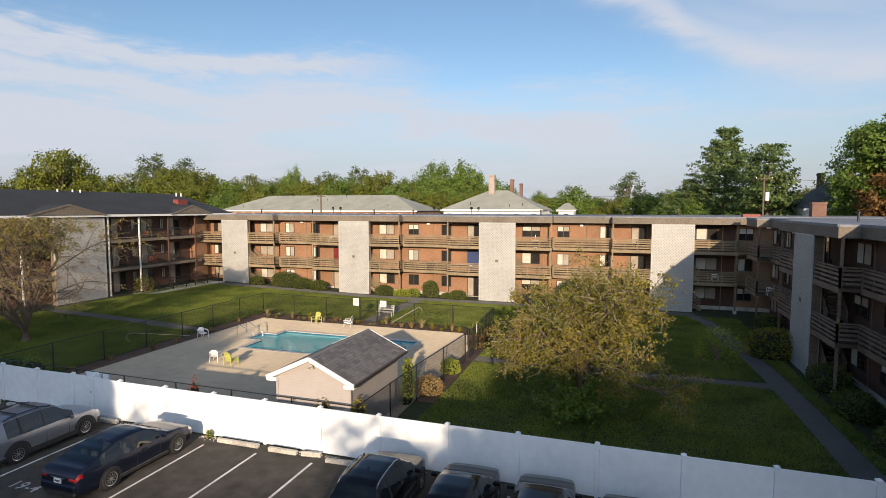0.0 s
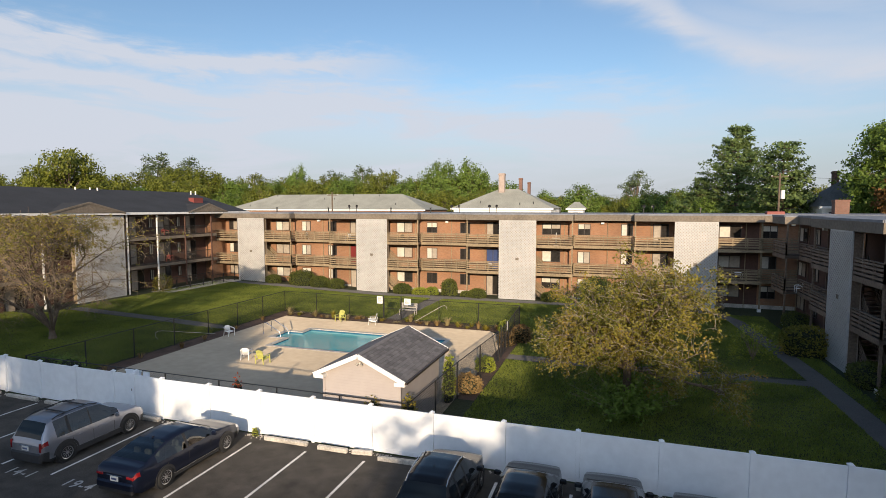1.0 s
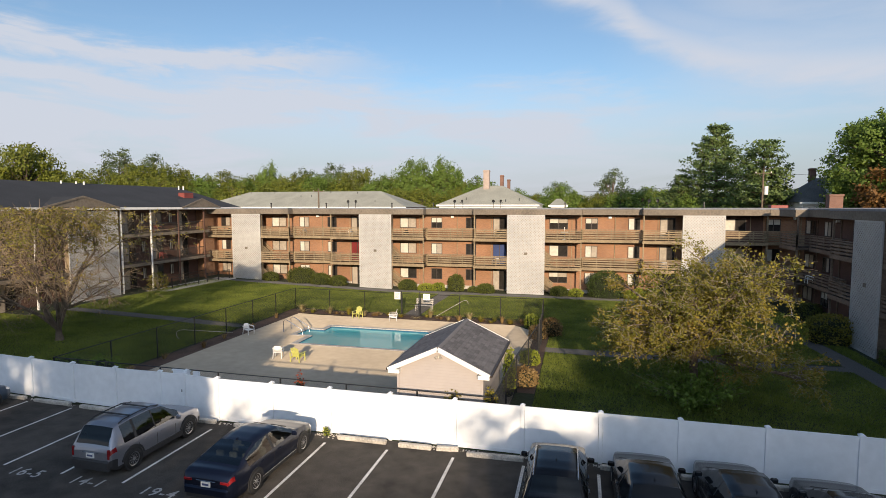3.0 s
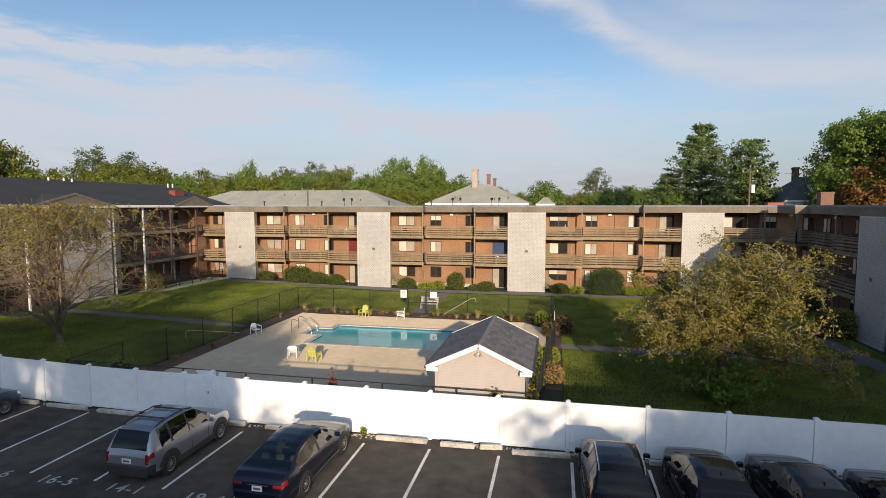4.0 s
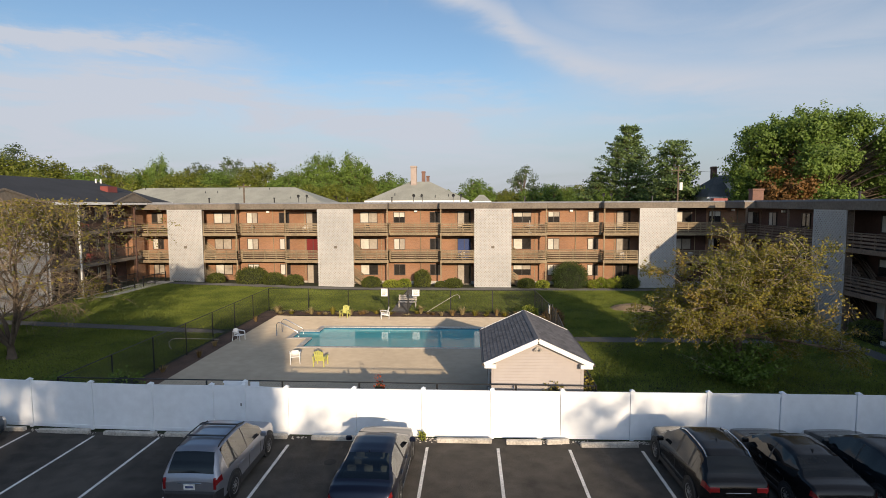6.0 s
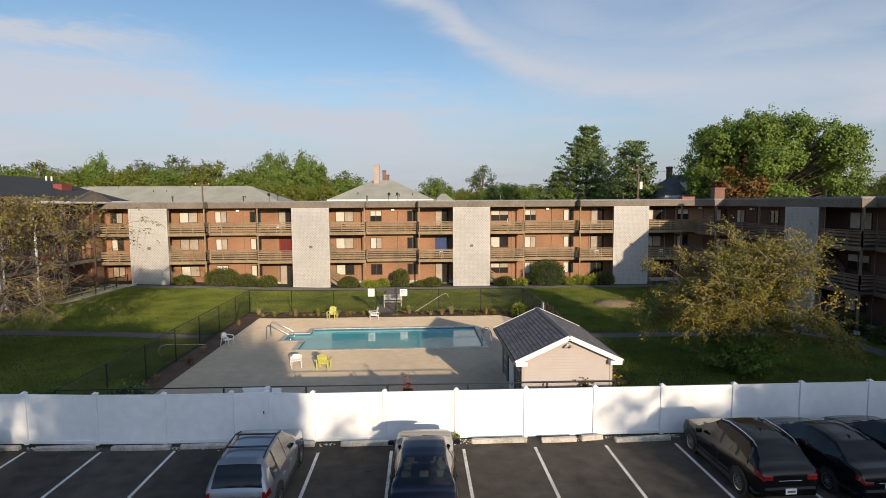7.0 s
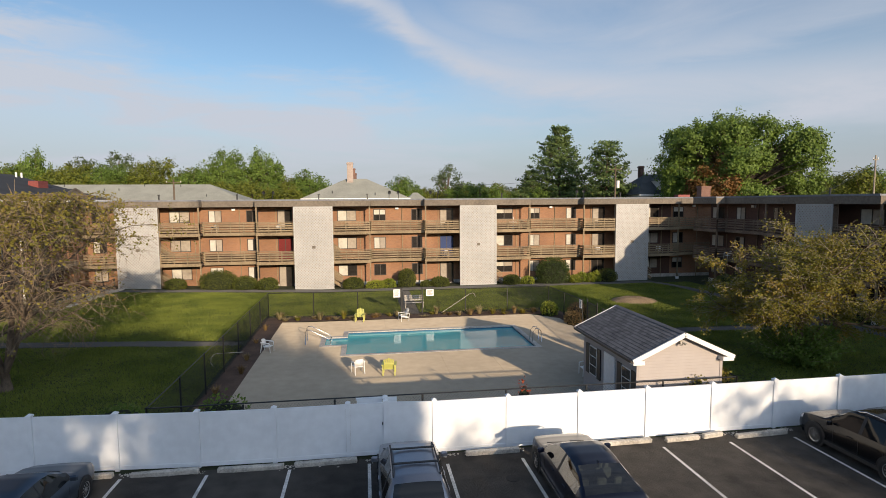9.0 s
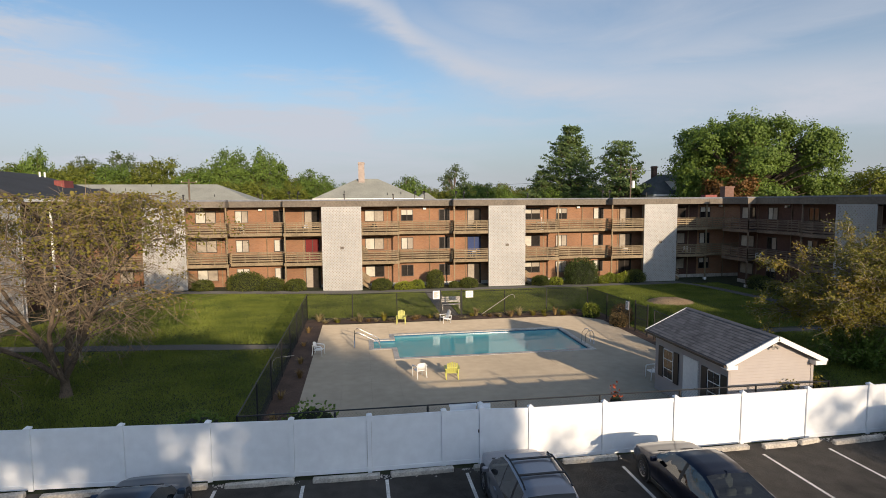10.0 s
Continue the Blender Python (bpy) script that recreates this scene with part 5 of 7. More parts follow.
def car(style, m, color, label, bars=False, cabin=False):
    """One smooth skin is lofted over the stations, then its faces are dealt out to body, panes and lamps."""
    S = STYLES[style]
    L, W, r = S["L"], S["W"], S["r"]
    c = thing("car", m, label, "car", "parked cars")
    hw = W / 2
    Y = lambda s: -L / 2 + s * L
    width = [(0, 0.80), (0.006, 0.87), (0.02, 0.925), (0.06, 0.97), (0.14, 0.995), (0.3, 1.0), (0.7, 1.0), (0.86, 0.975), (0.94, 0.92), (0.98, 0.84), (1.0, 0.70)]
    stations = sorted(set([0, 0.006, 0.013, 0.02, 0.03, 0.04, 0.05, 0.98, 0.99, 1.0] + [round(0.06 + 0.0125 * k, 4) for k in range(75)]))
    sa, sb = S["roof"][0][0], S["roof"][-1][0]
    rmax = max(z for _, z in S["roof"])
    grid = []
    for s in stations:
        w, zd = hw * lerp_table(width, s), lerp_table(S["deck"], s)
        lo = 0.22 + 0.13 * (max(0.0, 1 - s / 0.05) + max(0.0, (s - 0.95) / 0.05))
        zt = max(zd, lerp_table(S["roof"], s)) if sa <= s <= sb else zd
        f = min(1.0, max(0.0, (zt - zd) / (rmax - 1.05)))
        zb = min(S["belt"], zd - 0.035)
        h = zb - lo
        wb_ = w * 0.945
        wt = wb_ * (1 - 0.245 * f ** 0.8)
        edge = zt - 0.015 - 0.05 * f
        grid.append([(w * 0.92, lo), (w * 0.985, lo + h * 0.16), (w, lo + h * 0.5), (w * 0.985, lo + h * 0.80), (wb_, zb), (wb_ + (wt * 0.965 - wb_) * 0.55, zb + (edge - zb) * 0.58), (wt * 0.955, edge), (wt * 0.86, zt - 0.004), (wt * 0.45, zt + 0.012), (0, zt + 0.018)])
    K = 10
    groups = {}

    def put(key, i, j, sd):
        groups.setdefault(key, []).append((i, j, sd))

    ra, rb = S["rear"]
    fa, fb = S["front"]
    la, j0, j1 = S["lamp"]
    for i in range(len(stations) - 1):
        mid = (stations[i] + stations[i + 1]) / 2
        for j in range(K - 1):
            for sd in (1, -1):
                key = "body"
                if j >= 7:
                    if ra < mid < rb:
                        key = "rear_window"
                    elif fa < mid < fb:
                        key = "windscreen"
                elif j in (4, 5) and S["side"][0] < mid < S["side"][1] and all(abs(mid - p) > 0.011 for p in S["pillars"]):
                    cell = grid[i]
                    if cell[6][1] - cell[4][1] > 0.13 and cell[5][1] - cell[4][1] > 0.05:
                        key = "side_window"
                elif j in (4, 5) and S["side"][0] < mid < S["side"][1]:
                    key = "pillar"
                if key == "body" and mid < la and j0 <= j < j1:
                    key = "tail_lamp"
                if key == "body" and 0.93 < mid < 0.985 and j == 3:
                    key = "headlamp"
                if key == "body" and style == "suv" and (j == 0 or (j == 1 and (mid < 0.05 or mid > 0.94))):
                    key = "lower_trim"
                put(key, i, j, sd)
    mats = {"lower_trim": M["cladding"], "pillar": M["black_plastic"], "body": color, "rear_window": M["car_glass"], "windscreen": M["car_glass"], "side_window": M["car_glass"], "tail_lamp": M["red_lens"], "headlamp": M["clear_lens"]}
    if cabin:
        mats["windscreen"] = mats["side_window"] = M["clear_glass"]
        if style == "sedan":
            mats["rear_window"] = M["clear_glass"]
        part("cabin_floor", Geo().chamfer(-hw * 0.86, hw * 0.86, Y(0.10), Y(0.70), 0.26, 0.34, 0.02), M["black_plastic"], c)
        part("dashboard", Geo().chamfer(-hw * 0.84, hw * 0.84, Y(0.62), Y(0.72), 0.70, 0.93, 0.04), M["black_plastic"], c)
        ys, zs = (0.28, 0.90) if style == "sedan" else (0.27, 0.98)
        part("rear_bench", Geo().chamfer(-hw * 0.78, hw * 0.78, Y(ys), Y(ys + 0.10), 0.34, 0.56, 0.05).chamfer(-hw * 0.78, hw * 0.78, Y(ys - 0.03), Y(ys), 0.36, zs, 0.05), M["seat"], c)
        if style == "sedan":
            part("parcel_shelf", Geo().box(-hw * 0.72, hw * 0.72, Y(0.13), Y(ys - 0.03), 0.90, 0.915), M["seat"], c)
        for x in (-0.48, 0.0, 0.48):
            part("headrest", Geo().chamfer(x - 0.13, x + 0.13, Y(ys - 0.03), Y(ys) - 0.03, zs + 0.03, zs + 0.19, 0.03), M["seat"], c)
        for x in (-0.40, 0.40):
            st = part("front_seat", Geo().chamfer(x - 0.24, x + 0.24, Y(0.44), Y(0.56), 0.34, 0.56, 0.05).chamfer(x - 0.24, x + 0.24, Y(0.415), Y(0.44), 0.36, zs + 0.04, 0.05), M["seat"], c)
            part("headrest", Geo().chamfer(x - 0.13, x + 0.13, Y(0.41), Y(0.43), zs + 0.07, zs + 0.24, 0.03), M["seat"], st)
    labels = {"rear_window": "dark tinted rear window", "windscreen": "dark windscreen", "side_window": "dark tinted side window", "tail_lamp": "red tail lamp", "headlamp": "clear headlamp"}

    def piece(name, faces):
        g, seen = Geo(), {}

        def vid(i, j, sd):
            k = (i, j, sd if j < K - 1 else 1)
            if k not in seen:
                seen[k] = len(g.v)
                x, z = grid[i][j]
                g.v.append((x * sd, Y(stations[i]), z))
            return seen[k]

        for i, j, sd in faces:
            q = [vid(i, j, sd), vid(i + 1, j, sd), vid(i + 1, j + 1, sd), vid(i, j + 1, sd)]
            g.f.append(tuple(q if sd > 0 else q[::-1]))
        pane = part(name, g, mats[name], c, labels.get(name, ""), smooth=True)
        pane.visible_shadow = mats[name] is not M["clear_glass"]
        return pane

    for key, faces in groups.items():
        if key in ("body", "rear_window", "windscreen"):
            piece(key, faces)
            continue
        for sd in (1, -1):
            own = [q for q in faces if q[2] == sd]
            if key == "pillar":
                for q0 in S["pillars"]:
                    sub = [q for q in own if abs((stations[q[0]] + stations[q[0] + 1]) / 2 - q0) < 0.03]
                    if sub:
                        piece(key, sub)
            elif key == "side_window":
                cuts = [S["side"][0]] + sorted(S["pillars"]) + [S["side"][1]]
                for a, b in zip(cuts, cuts[1:]):
                    sub = [q for q in own if a < (stations[q[0]] + stations[q[0] + 1]) / 2 < b]
                    if sub:
                        piece(key, sub)
            elif own:
                piece(key, own)
    for i, nm in ((0, "tail_panel"), (len(stations) - 1, "nose_panel")):
        ring = [(x, Y(stations[i]), z) for x, z in grid[i]] + [(-x, Y(stations[i]), z) for x, z in grid[i][-2::-1]]
        part(nm, Geo().add(ring, [tuple(range(len(ring)))[:: -1 if i == 0 else 1]]), color, c)
    zt_ = lambda s: lerp_table(S["roof"], s)
    for sd in (-1, 1):
        part("mirror", Geo().chamfer(sd * (hw + 0.09) - 0.10, sd * (hw + 0.09) + 0.10, Y(0.655) - 0.06, Y(0.655) + 0.05, 0.96, 1.09, 0.035), color, c, "wing mirror")
        for s in (0.31, 0.50):
            part("door_handle", Geo().chamfer(sd * hw - 0.018, sd * hw + 0.018, Y(s) - 0.1, Y(s) + 0.1, 0.80, 0.825, 0.006), color, c)
        for s in (0.25, 0.435, 0.64):
            part("door_seam", Geo().box(sd * hw - 0.004, sd * hw + 0.002, Y(s) - 0.005, Y(s) + 0.005, 0.36, 0.80), M["black_plastic"], c)
        part("sill", Geo().chamfer(sd * (hw * 0.975) - 0.03, sd * (hw * 0.975) + 0.035, Y(0.27), Y(0.72), 0.21, 0.33 if style != "suv" else 0.40, 0.012), M["black_plastic"] if style != "suv" else M["cladding"], c)
        if style == "sedan":
            part("sill_trim", Geo().beam((sd * (hw + 0.012), Y(0.27), 0.335), (sd * (hw + 0.012), Y(0.70), 0.335), 0.012, 0.03), M["chrome"], c, "bright sill strip")
        # inner half of the tail lamp, on the boot or hatch
        x0_ = hw * (0.52 if style != "suv" else 0.74)
        lz = {"suv": (0.66, 0.97), "crossover": (0.80, 0.93)}.get(style, (0.74, 0.815))
        part("tail_lamp", Geo().chamfer(min(sd * x0_, sd * hw * 0.83), max(sd * x0_, sd * hw * 0.83), Y(-0.003), Y(0.012), lz[0], lz[1], 0.015), M["red_lens"], c, "red tail lamp")
        for yw in (L / 2 - S["fo"], L / 2 - S["fo"] - S["wb"]):
            g, n = Geo(), 26
            ro, ri = r + (0.075 if style != "suv" else 0.12), r + 0.0
            part("wheel_well", Geo().tube([(sd * (hw - 0.26), yw, r + 0.01), (sd * (hw + 0.004), yw, r + 0.01)], r + 0.05, 26), M["black_plastic"], c)
            if style in ("suv", "crossover"):
                for k in range(n):
                    a, b = math.pi * k / n - 0.15, math.pi * (k + 1) / n - 0.15
                    P = lambda q, rr, xx: (sd * xx, yw + rr * math.cos(q), r + 0.01 + rr * math.sin(q))
                    g.add([P(a, ro, hw + 0.012), P(b, ro, hw + 0.012), P(b, r + 0.05, hw + 0.012), P(a, r + 0.05, hw + 0.012), P(a, ro, hw - 0.03), P(b, ro, hw - 0.03)], [(0, 1, 2, 3), (0, 4, 5, 1)])
                part("arch_cladding", g, M["cladding"] if style == "suv" else M["black_plastic"], c)
            wheel(c, sd * (hw - 0.085), yw, r, 0.215, sd)
        if S["rails"]:
            pts = [(sd * hw * 0.645, Y(s), zt_(s) + (0.045 if 0.16 < s < 0.5 else 0.0)) for s in (0.13, 0.17, 0.25, 0.35, 0.45, 0.5, 0.53)]
            part("roof_rail", Geo().tube(pts, 0.02, 6), M["chrome"] if style == "crossover" else M["black_plastic"], c, "silver roof rail" if style == "crossover" else "black roof rail", smooth=True)
    if bars:
        for s in (0.24, 0.42):
            part("cross_bar", Geo().beam((-hw * 0.645, Y(s), zt_(s) + 0.06), (hw * 0.645, Y(s), zt_(s) + 0.06), 0.07, 0.025), M["black_plastic"], c)
    else:
        part("antenna_fin", Geo().add([(-0.02, Y(0.30), zt_(0.30)), (0.02, Y(0.30), zt_(0.30)), (0, Y(0.33), zt_(0.33) + 0.01), (0, Y(0.295), zt_(0.295) + 0.09)], [(0, 1, 3), (1, 2, 3), (2, 0, 3)]), color, c)
    part("rear_bumper", Geo().chamfer(-hw * 0.82, hw * 0.82, Y(-0.012), Y(0.03), 0.38, 0.60, 0.05), M["cladding"] if style == "suv" else color, c)
    part("rear_valance", Geo().chamfer(-hw * 0.78, hw * 0.78, Y(-0.004), Y(0.03), 0.25, 0.41, 0.04), M["cladding"] if style == "suv" else M["black_plastic"], c, "dark lower valance")
    zc = {"suv": 0.73, "crossover": 0.50}.get(style, 0.68)
    pl = part("number_plate", Geo().box(-0.155, 0.155, Y(-0.006) if zc > 0.6 else Y(-0.0145), Y(-0.0005), zc - 0.075, zc + 0.075), M["plate"], c, "white number plate")
    part("plate_bar", Geo().box(-0.11, 0.11, (Y(-0.006) if zc > 0.6 else Y(-0.0145)) - 0.006, (Y(-0.006) if zc > 0.6 else Y(-0.0145)) - 0.001, zc - 0.03, zc + 0.03), M["plate_bar"], pl)
    tz = max(zc + 0.09, 0.77)
    part("boot_trim", Geo().chamfer(-0.33, 0.33, Y(-0.003), Y(0.006), tz, tz + 0.015, 0.005), M["chrome"], c, "bright trim strip")
    part("grille", Geo().box(-hw * 0.45, hw * 0.45, Y(0.985), Y(1.004), 0.40, 0.54), M["black_plastic"], c)
    for k in (0.45, -0.25):
        part("wiper", Geo().beam((k, Y(fb) + 0.02, zt_(fb) + 0.03), (k - 0.5, Y(fb) - 0.16, zt_(fb - 0.035) + 0.035), 0.02), M["black_plastic"], c)
    return c


SILVER = paint("silver paint", (0.28, 0.285, 0.315), 0.6, 0.30, 0.5)
NAVY = paint("dark navy paint", (0.010, 0.014, 0.030), 0.4, 0.3, 0.35)
BLACK = paint("black paint", (0.006, 0.006, 0.007), 0.0, 0.22, 0.3)
CHARCOAL = paint("charcoal paint", (0.014, 0.017, 0.02), 0.1, 0.24, 0.3)
BLUEGREY = paint("blue grey paint", (0.06, 0.085, 0.12), 0.6)
car("suv", pose(-21.7, 14.75, 0.006, 0, 0, 0), SILVER, "silver compact SUV with black roof bars parked nose to the fence", bars=True, cabin=True)
car("sedan", pose(-16.85, 14.45, 0.006, 0, 0, -1), NAVY, "dark navy saloon car parked nose to the fence", cabin=True)
car("crossover", pose(-6.95, 14.93, 0.006, 0, 0, 1), BLACK, "black crossover with silver roof rails parked nose to the fence")
car("saloon", pose(-4.35, 14.85, 0.006, 0, 0, 1), BLACK, "black saloon car parked nose to the fence")
car("saloon", pose(-1.9, 14.85, 0.006, 0, 0, 2), CHARCOAL, "charcoal saloon car parked nose to the fence")
car("sedan", pose(0.6, 14.3, 0.006, 0, 0, 0), CHARCOAL, "charcoal saloon car parked nose to the fence")
car("saloon", pose(-31.5, 14.6, rise(-31.5) + 0.006, 0, 0, 0), BLUEGREY, "blue grey saloon car parked nose to the fence")

# ---- trees ----
M["leaf_orchard"] = leaf_material("orchard leaves", (0.095, 0.11, 0.017), (0.245, 0.21, 0.033), (0.36, 0.22, 0.05))
M["leaf_thin"] = leaf_material("sparse turning leaves", (0.11, 0.115, 0.022), (0.24, 0.205, 0.042), (0.36, 0.23, 0.06))
M["leaf_green"] = leaf_material("summer leaves", (0.066, 0.088, 0.013), (0.20, 0.218, 0.03))
M["leaf_grey"] = leaf_material("grey green leaves", (0.05, 0.075, 0.03), (0.13, 0.17, 0.07))
M["leaf_maple"] = leaf_material("maple leaves", (0.075, 0.12, 0.02), (0.17, 0.25, 0.044))
M["needles"] = leaf_material("pine needles", (0.06, 0.105, 0.034), (0.165, 0.225, 0.068))
M["leaf_bronze"] = leaf_material("bronze leaves", (0.10, 0.055, 0.02), (0.25, 0.13, 0.04))
M["leaf_hedge"] = leaf_material("hedge leaves", (0.05, 0.07, 0.014), (0.13, 0.145, 0.03))
M["leaf_dark"] = leaf_material("dark shrub leaves", (0.03, 0.05, 0.013), (0.09, 0.125, 0.03))
M["leaf_lime"] = leaf_material("day lily leaves", (0.12, 0.17, 0.02), (0.34, 0.36, 0.05))
M["leaf_rust"] = leaf_material("rusty shrub leaves", (0.14, 0.08, 0.03), (0.35, 0.24, 0.10))
M["twig_grey"] = material("grey twigs", (0.30, 0.255, 0.195), 0.9, vary=0.3, big=2, fine=15)
M["twig"] = material("pale twigs", (0.24, 0.18, 0.12), 0.9, vary=0.3, big=2, fine=15)


def leaf(g, p, d, size, rnd, fold=0.25):
    """One pointed leaf of two faces, folded along its rib."""
    d = Vector(d).normalized()
    s = d.cross(Vector((rnd.uniform(-1, 1), rnd.uniform(-1, 1), rnd.uniform(-1, 1)))).normalized()
    n = s.cross(d)
    w = size * 0.42
    g.add([p, p + d * size * 0.5 + s * w + n * w * fold, p + d * size, p + d * size * 0.5 - s * w + n * w * fold], [(0, 1, 2), (0, 2, 3)])


def leaf_facing(g, p, n, size, rnd, loose=0.6):
    """A leaf whose face looks roughly along n, so that a lump of them shades as one form."""
    n = (n + Vector((rnd.gauss(0, 1), rnd.gauss(0, 1), rnd.gauss(0, 1))) * loose).normalized()
    d = n.cross(Vector((rnd.uniform(-1, 1), rnd.uniform(-1, 1), rnd.uniform(-1, 1)))).normalized()
    s, w = n.cross(d), size * 0.44
    g.add([p, p + d * size * 0.5 + s * w, p + d * size, p + d * size * 0.5 - s * w], [(0, 1, 2), (0, 2, 3)])


def spreading_tree(name, m, label, seed, limbs, reach, top, leaves, leaf_size, leaf_mat, levels=4, lift=(0.3, 1.1), droop=0.10, bare=0.0, fork=1.05, twig_mat="twig", shoots=0):
    """A low fruit tree: short trunk, wide limbs, fine twigs and small leaves, and leafy shoots from the foot."""
    rnd = random.Random(seed)
    wood, crown, twigs = Geo(), Geo(), Geo()
    tips = []

    def grow(p, d, length, rad, lev):
        pts, n = [p], 4
        for k in range(n):
            d = (d + Vector((rnd.uniform(-1, 1), rnd.uniform(-1, 1), rnd.uniform(-0.7, 0.75))) * 0.20).normalized()
            if lev >= 2:
                d = (d + Vector((0, 0, -droop))).normalized()
            if p.z < 0.9 and d.z < 0:
                d.z = 0.05
            p = p + d * length / n
            over = p.z - top
            if over > 0:
                p.z -= over * 0.8
                d.z = min(d.z, 0.0)
            pts.append(p)
        target = wood if lev < 3 else twigs
        target.tube(pts, [rad * (1 - 0.55 * k / n) for k in range(n + 1)], 6 if lev < 2 else (4 if lev < 3 else 3), cap=False)
        if lev >= levels - 1:
            tips.append((pts, lev))
            # fine spurs on the last shoots
            for _ in range(2 if bare else 0):
                j = rnd.randint(1, n)
                v = (d + Vector((rnd.uniform(-1, 1), rnd.uniform(-1, 1), rnd.uniform(-0.9, 0.6)))).normalized()
                twigs.tube([pts[j], pts[j] + v * rnd.uniform(0.25, 0.7)], [0.009, 0.004], 3, cap=False)
        if lev < levels:
            kids = (4, 5, 4, 3, 3)[lev] if bare else (5, 5, 5, 4, 3)[lev]
            for k in range(kids):
                j = rnd.randint(1, n)
                a = rnd.uniform(0, math.tau)
                side = Vector((math.cos(a), math.sin(a), rnd.uniform(-0.35, 0.8)))
                grow(pts[j], (d * 0.75 + side * 0.75).normalized(), length * rnd.uniform(0.5, 0.74), rad * 0.46, lev + 1)

    trunk = [Vector((0, 0, -0.15)), Vector((0.03, 0.02, 0.25)), Vector((0.04, -0.02, fork * 0.7)), Vector((0.02, 0.0, fork + 0.1))]
    wood.tube(trunk, [0.30, 0.21, 0.18, 0.17], 10)
    for k in range(limbs):
        a = k * math.tau / limbs + rnd.uniform(-0.25, 0.25)
        el = rnd.uniform(*lift)
        grow(Vector((0.02, 0, fork + 0.1 * (k % 2))), Vector((math.cos(a) * math.cos(el), math.sin(a) * math.cos(el), math.sin(el))), reach * rnd.uniform(0.50, 0.64), 0.12, 0)
    for k in range(leaves):
        pts, lev = tips[rnd.randrange(len(tips))]
        j = rnd.randint(0, len(pts) - 2)
        r_out = math.hypot(pts[j].x, pts[j].y)
        if bare and rnd.random() > min(1.0, max(0.06 if r_out < 5.2 else 0.4, (pts[j].z - bare) / 1.8)):
            continue
        p = pts[j].lerp(pts[j + 1], rnd.random()) + Vector((rnd.gauss(0, 0.07), rnd.gauss(0, 0.07), rnd.gauss(0, 0.07)))
        leaf(crown, p, (rnd.uniform(-1, 1), rnd.uniform(-1, 1), rnd.uniform(-0.9, 0.5)), leaf_size * rnd.uniform(0.7, 1.3), rnd)
    low = Geo()
    while len(low.f) < shoots:
        a, el, length = rnd.uniform(0, math.tau), rnd.uniform(0.35, 1.25), rnd.uniform(1.2, 3.1)
        d = Vector((math.cos(a) * math.cos(el), math.sin(a) * math.cos(el), math.sin(el)))
        pts = [Vector((d.x, d.y, 0)) * 0.15 + d * length * k / 4 + Vector((0, 0, 0.15 - 0.07 * length * (k / 4) ** 2)) for k in range(5)]
        twigs.tube(pts, [0.014, 0.012, 0.010, 0.007, 0.004], 3, cap=False)
        for _ in range(70):
            j = rnd.randint(0, 3)
            leaf(low, pts[j].lerp(pts[j + 1], rnd.random()) + Vector((rnd.gauss(0, 0.13), rnd.gauss(0, 0.13), rnd.gauss(0, 0.13))), (rnd.uniform(-1, 1), rnd.uniform(-1, 1), rnd.uniform(-0.6, 0.6)), 0.14 * rnd.uniform(0.7, 1.3), rnd)
    t = thing(name, m, label, "tree")
    if shoots:
        tagged(part("foot_growth", low, M["leaf_maple"], t, "dark green leafy growth at the foot"), kind="stuff")
    tr = part("trunk", wood, M["bark"], t, "grey brown bark", smooth=True)
    tagged(part("twig_mass", twigs, M[twig_mat], tr, "fine bare twigs"), kind="stuff")
    tagged(part("crown", crown, M[leaf_mat], t), kind="stuff")
    return t


spreading_tree("crabapple_tree", pose(-1.5, 24.2, 0), "low wide fruit tree with turning olive leaves on the lawn", 11, 11, 4.8, 8.4, 50000, 0.098, "leaf_orchard", lift=(0.12, 1.42), droop=0.10, fork=2.2, twig_mat="twig_grey", shoots=15000)
spreading_tree("crabapple_tree", pose(-38.2, 25.5, rise(-38.2)), "twiggy fruit tree with thinning ochre leaves on the lawn", 23, 8, 9.8, 8.3, 26000, 0.112, "leaf_thin", lift=(0.55, 1.3), droop=0.14, bare=5.3, fork=0.6)


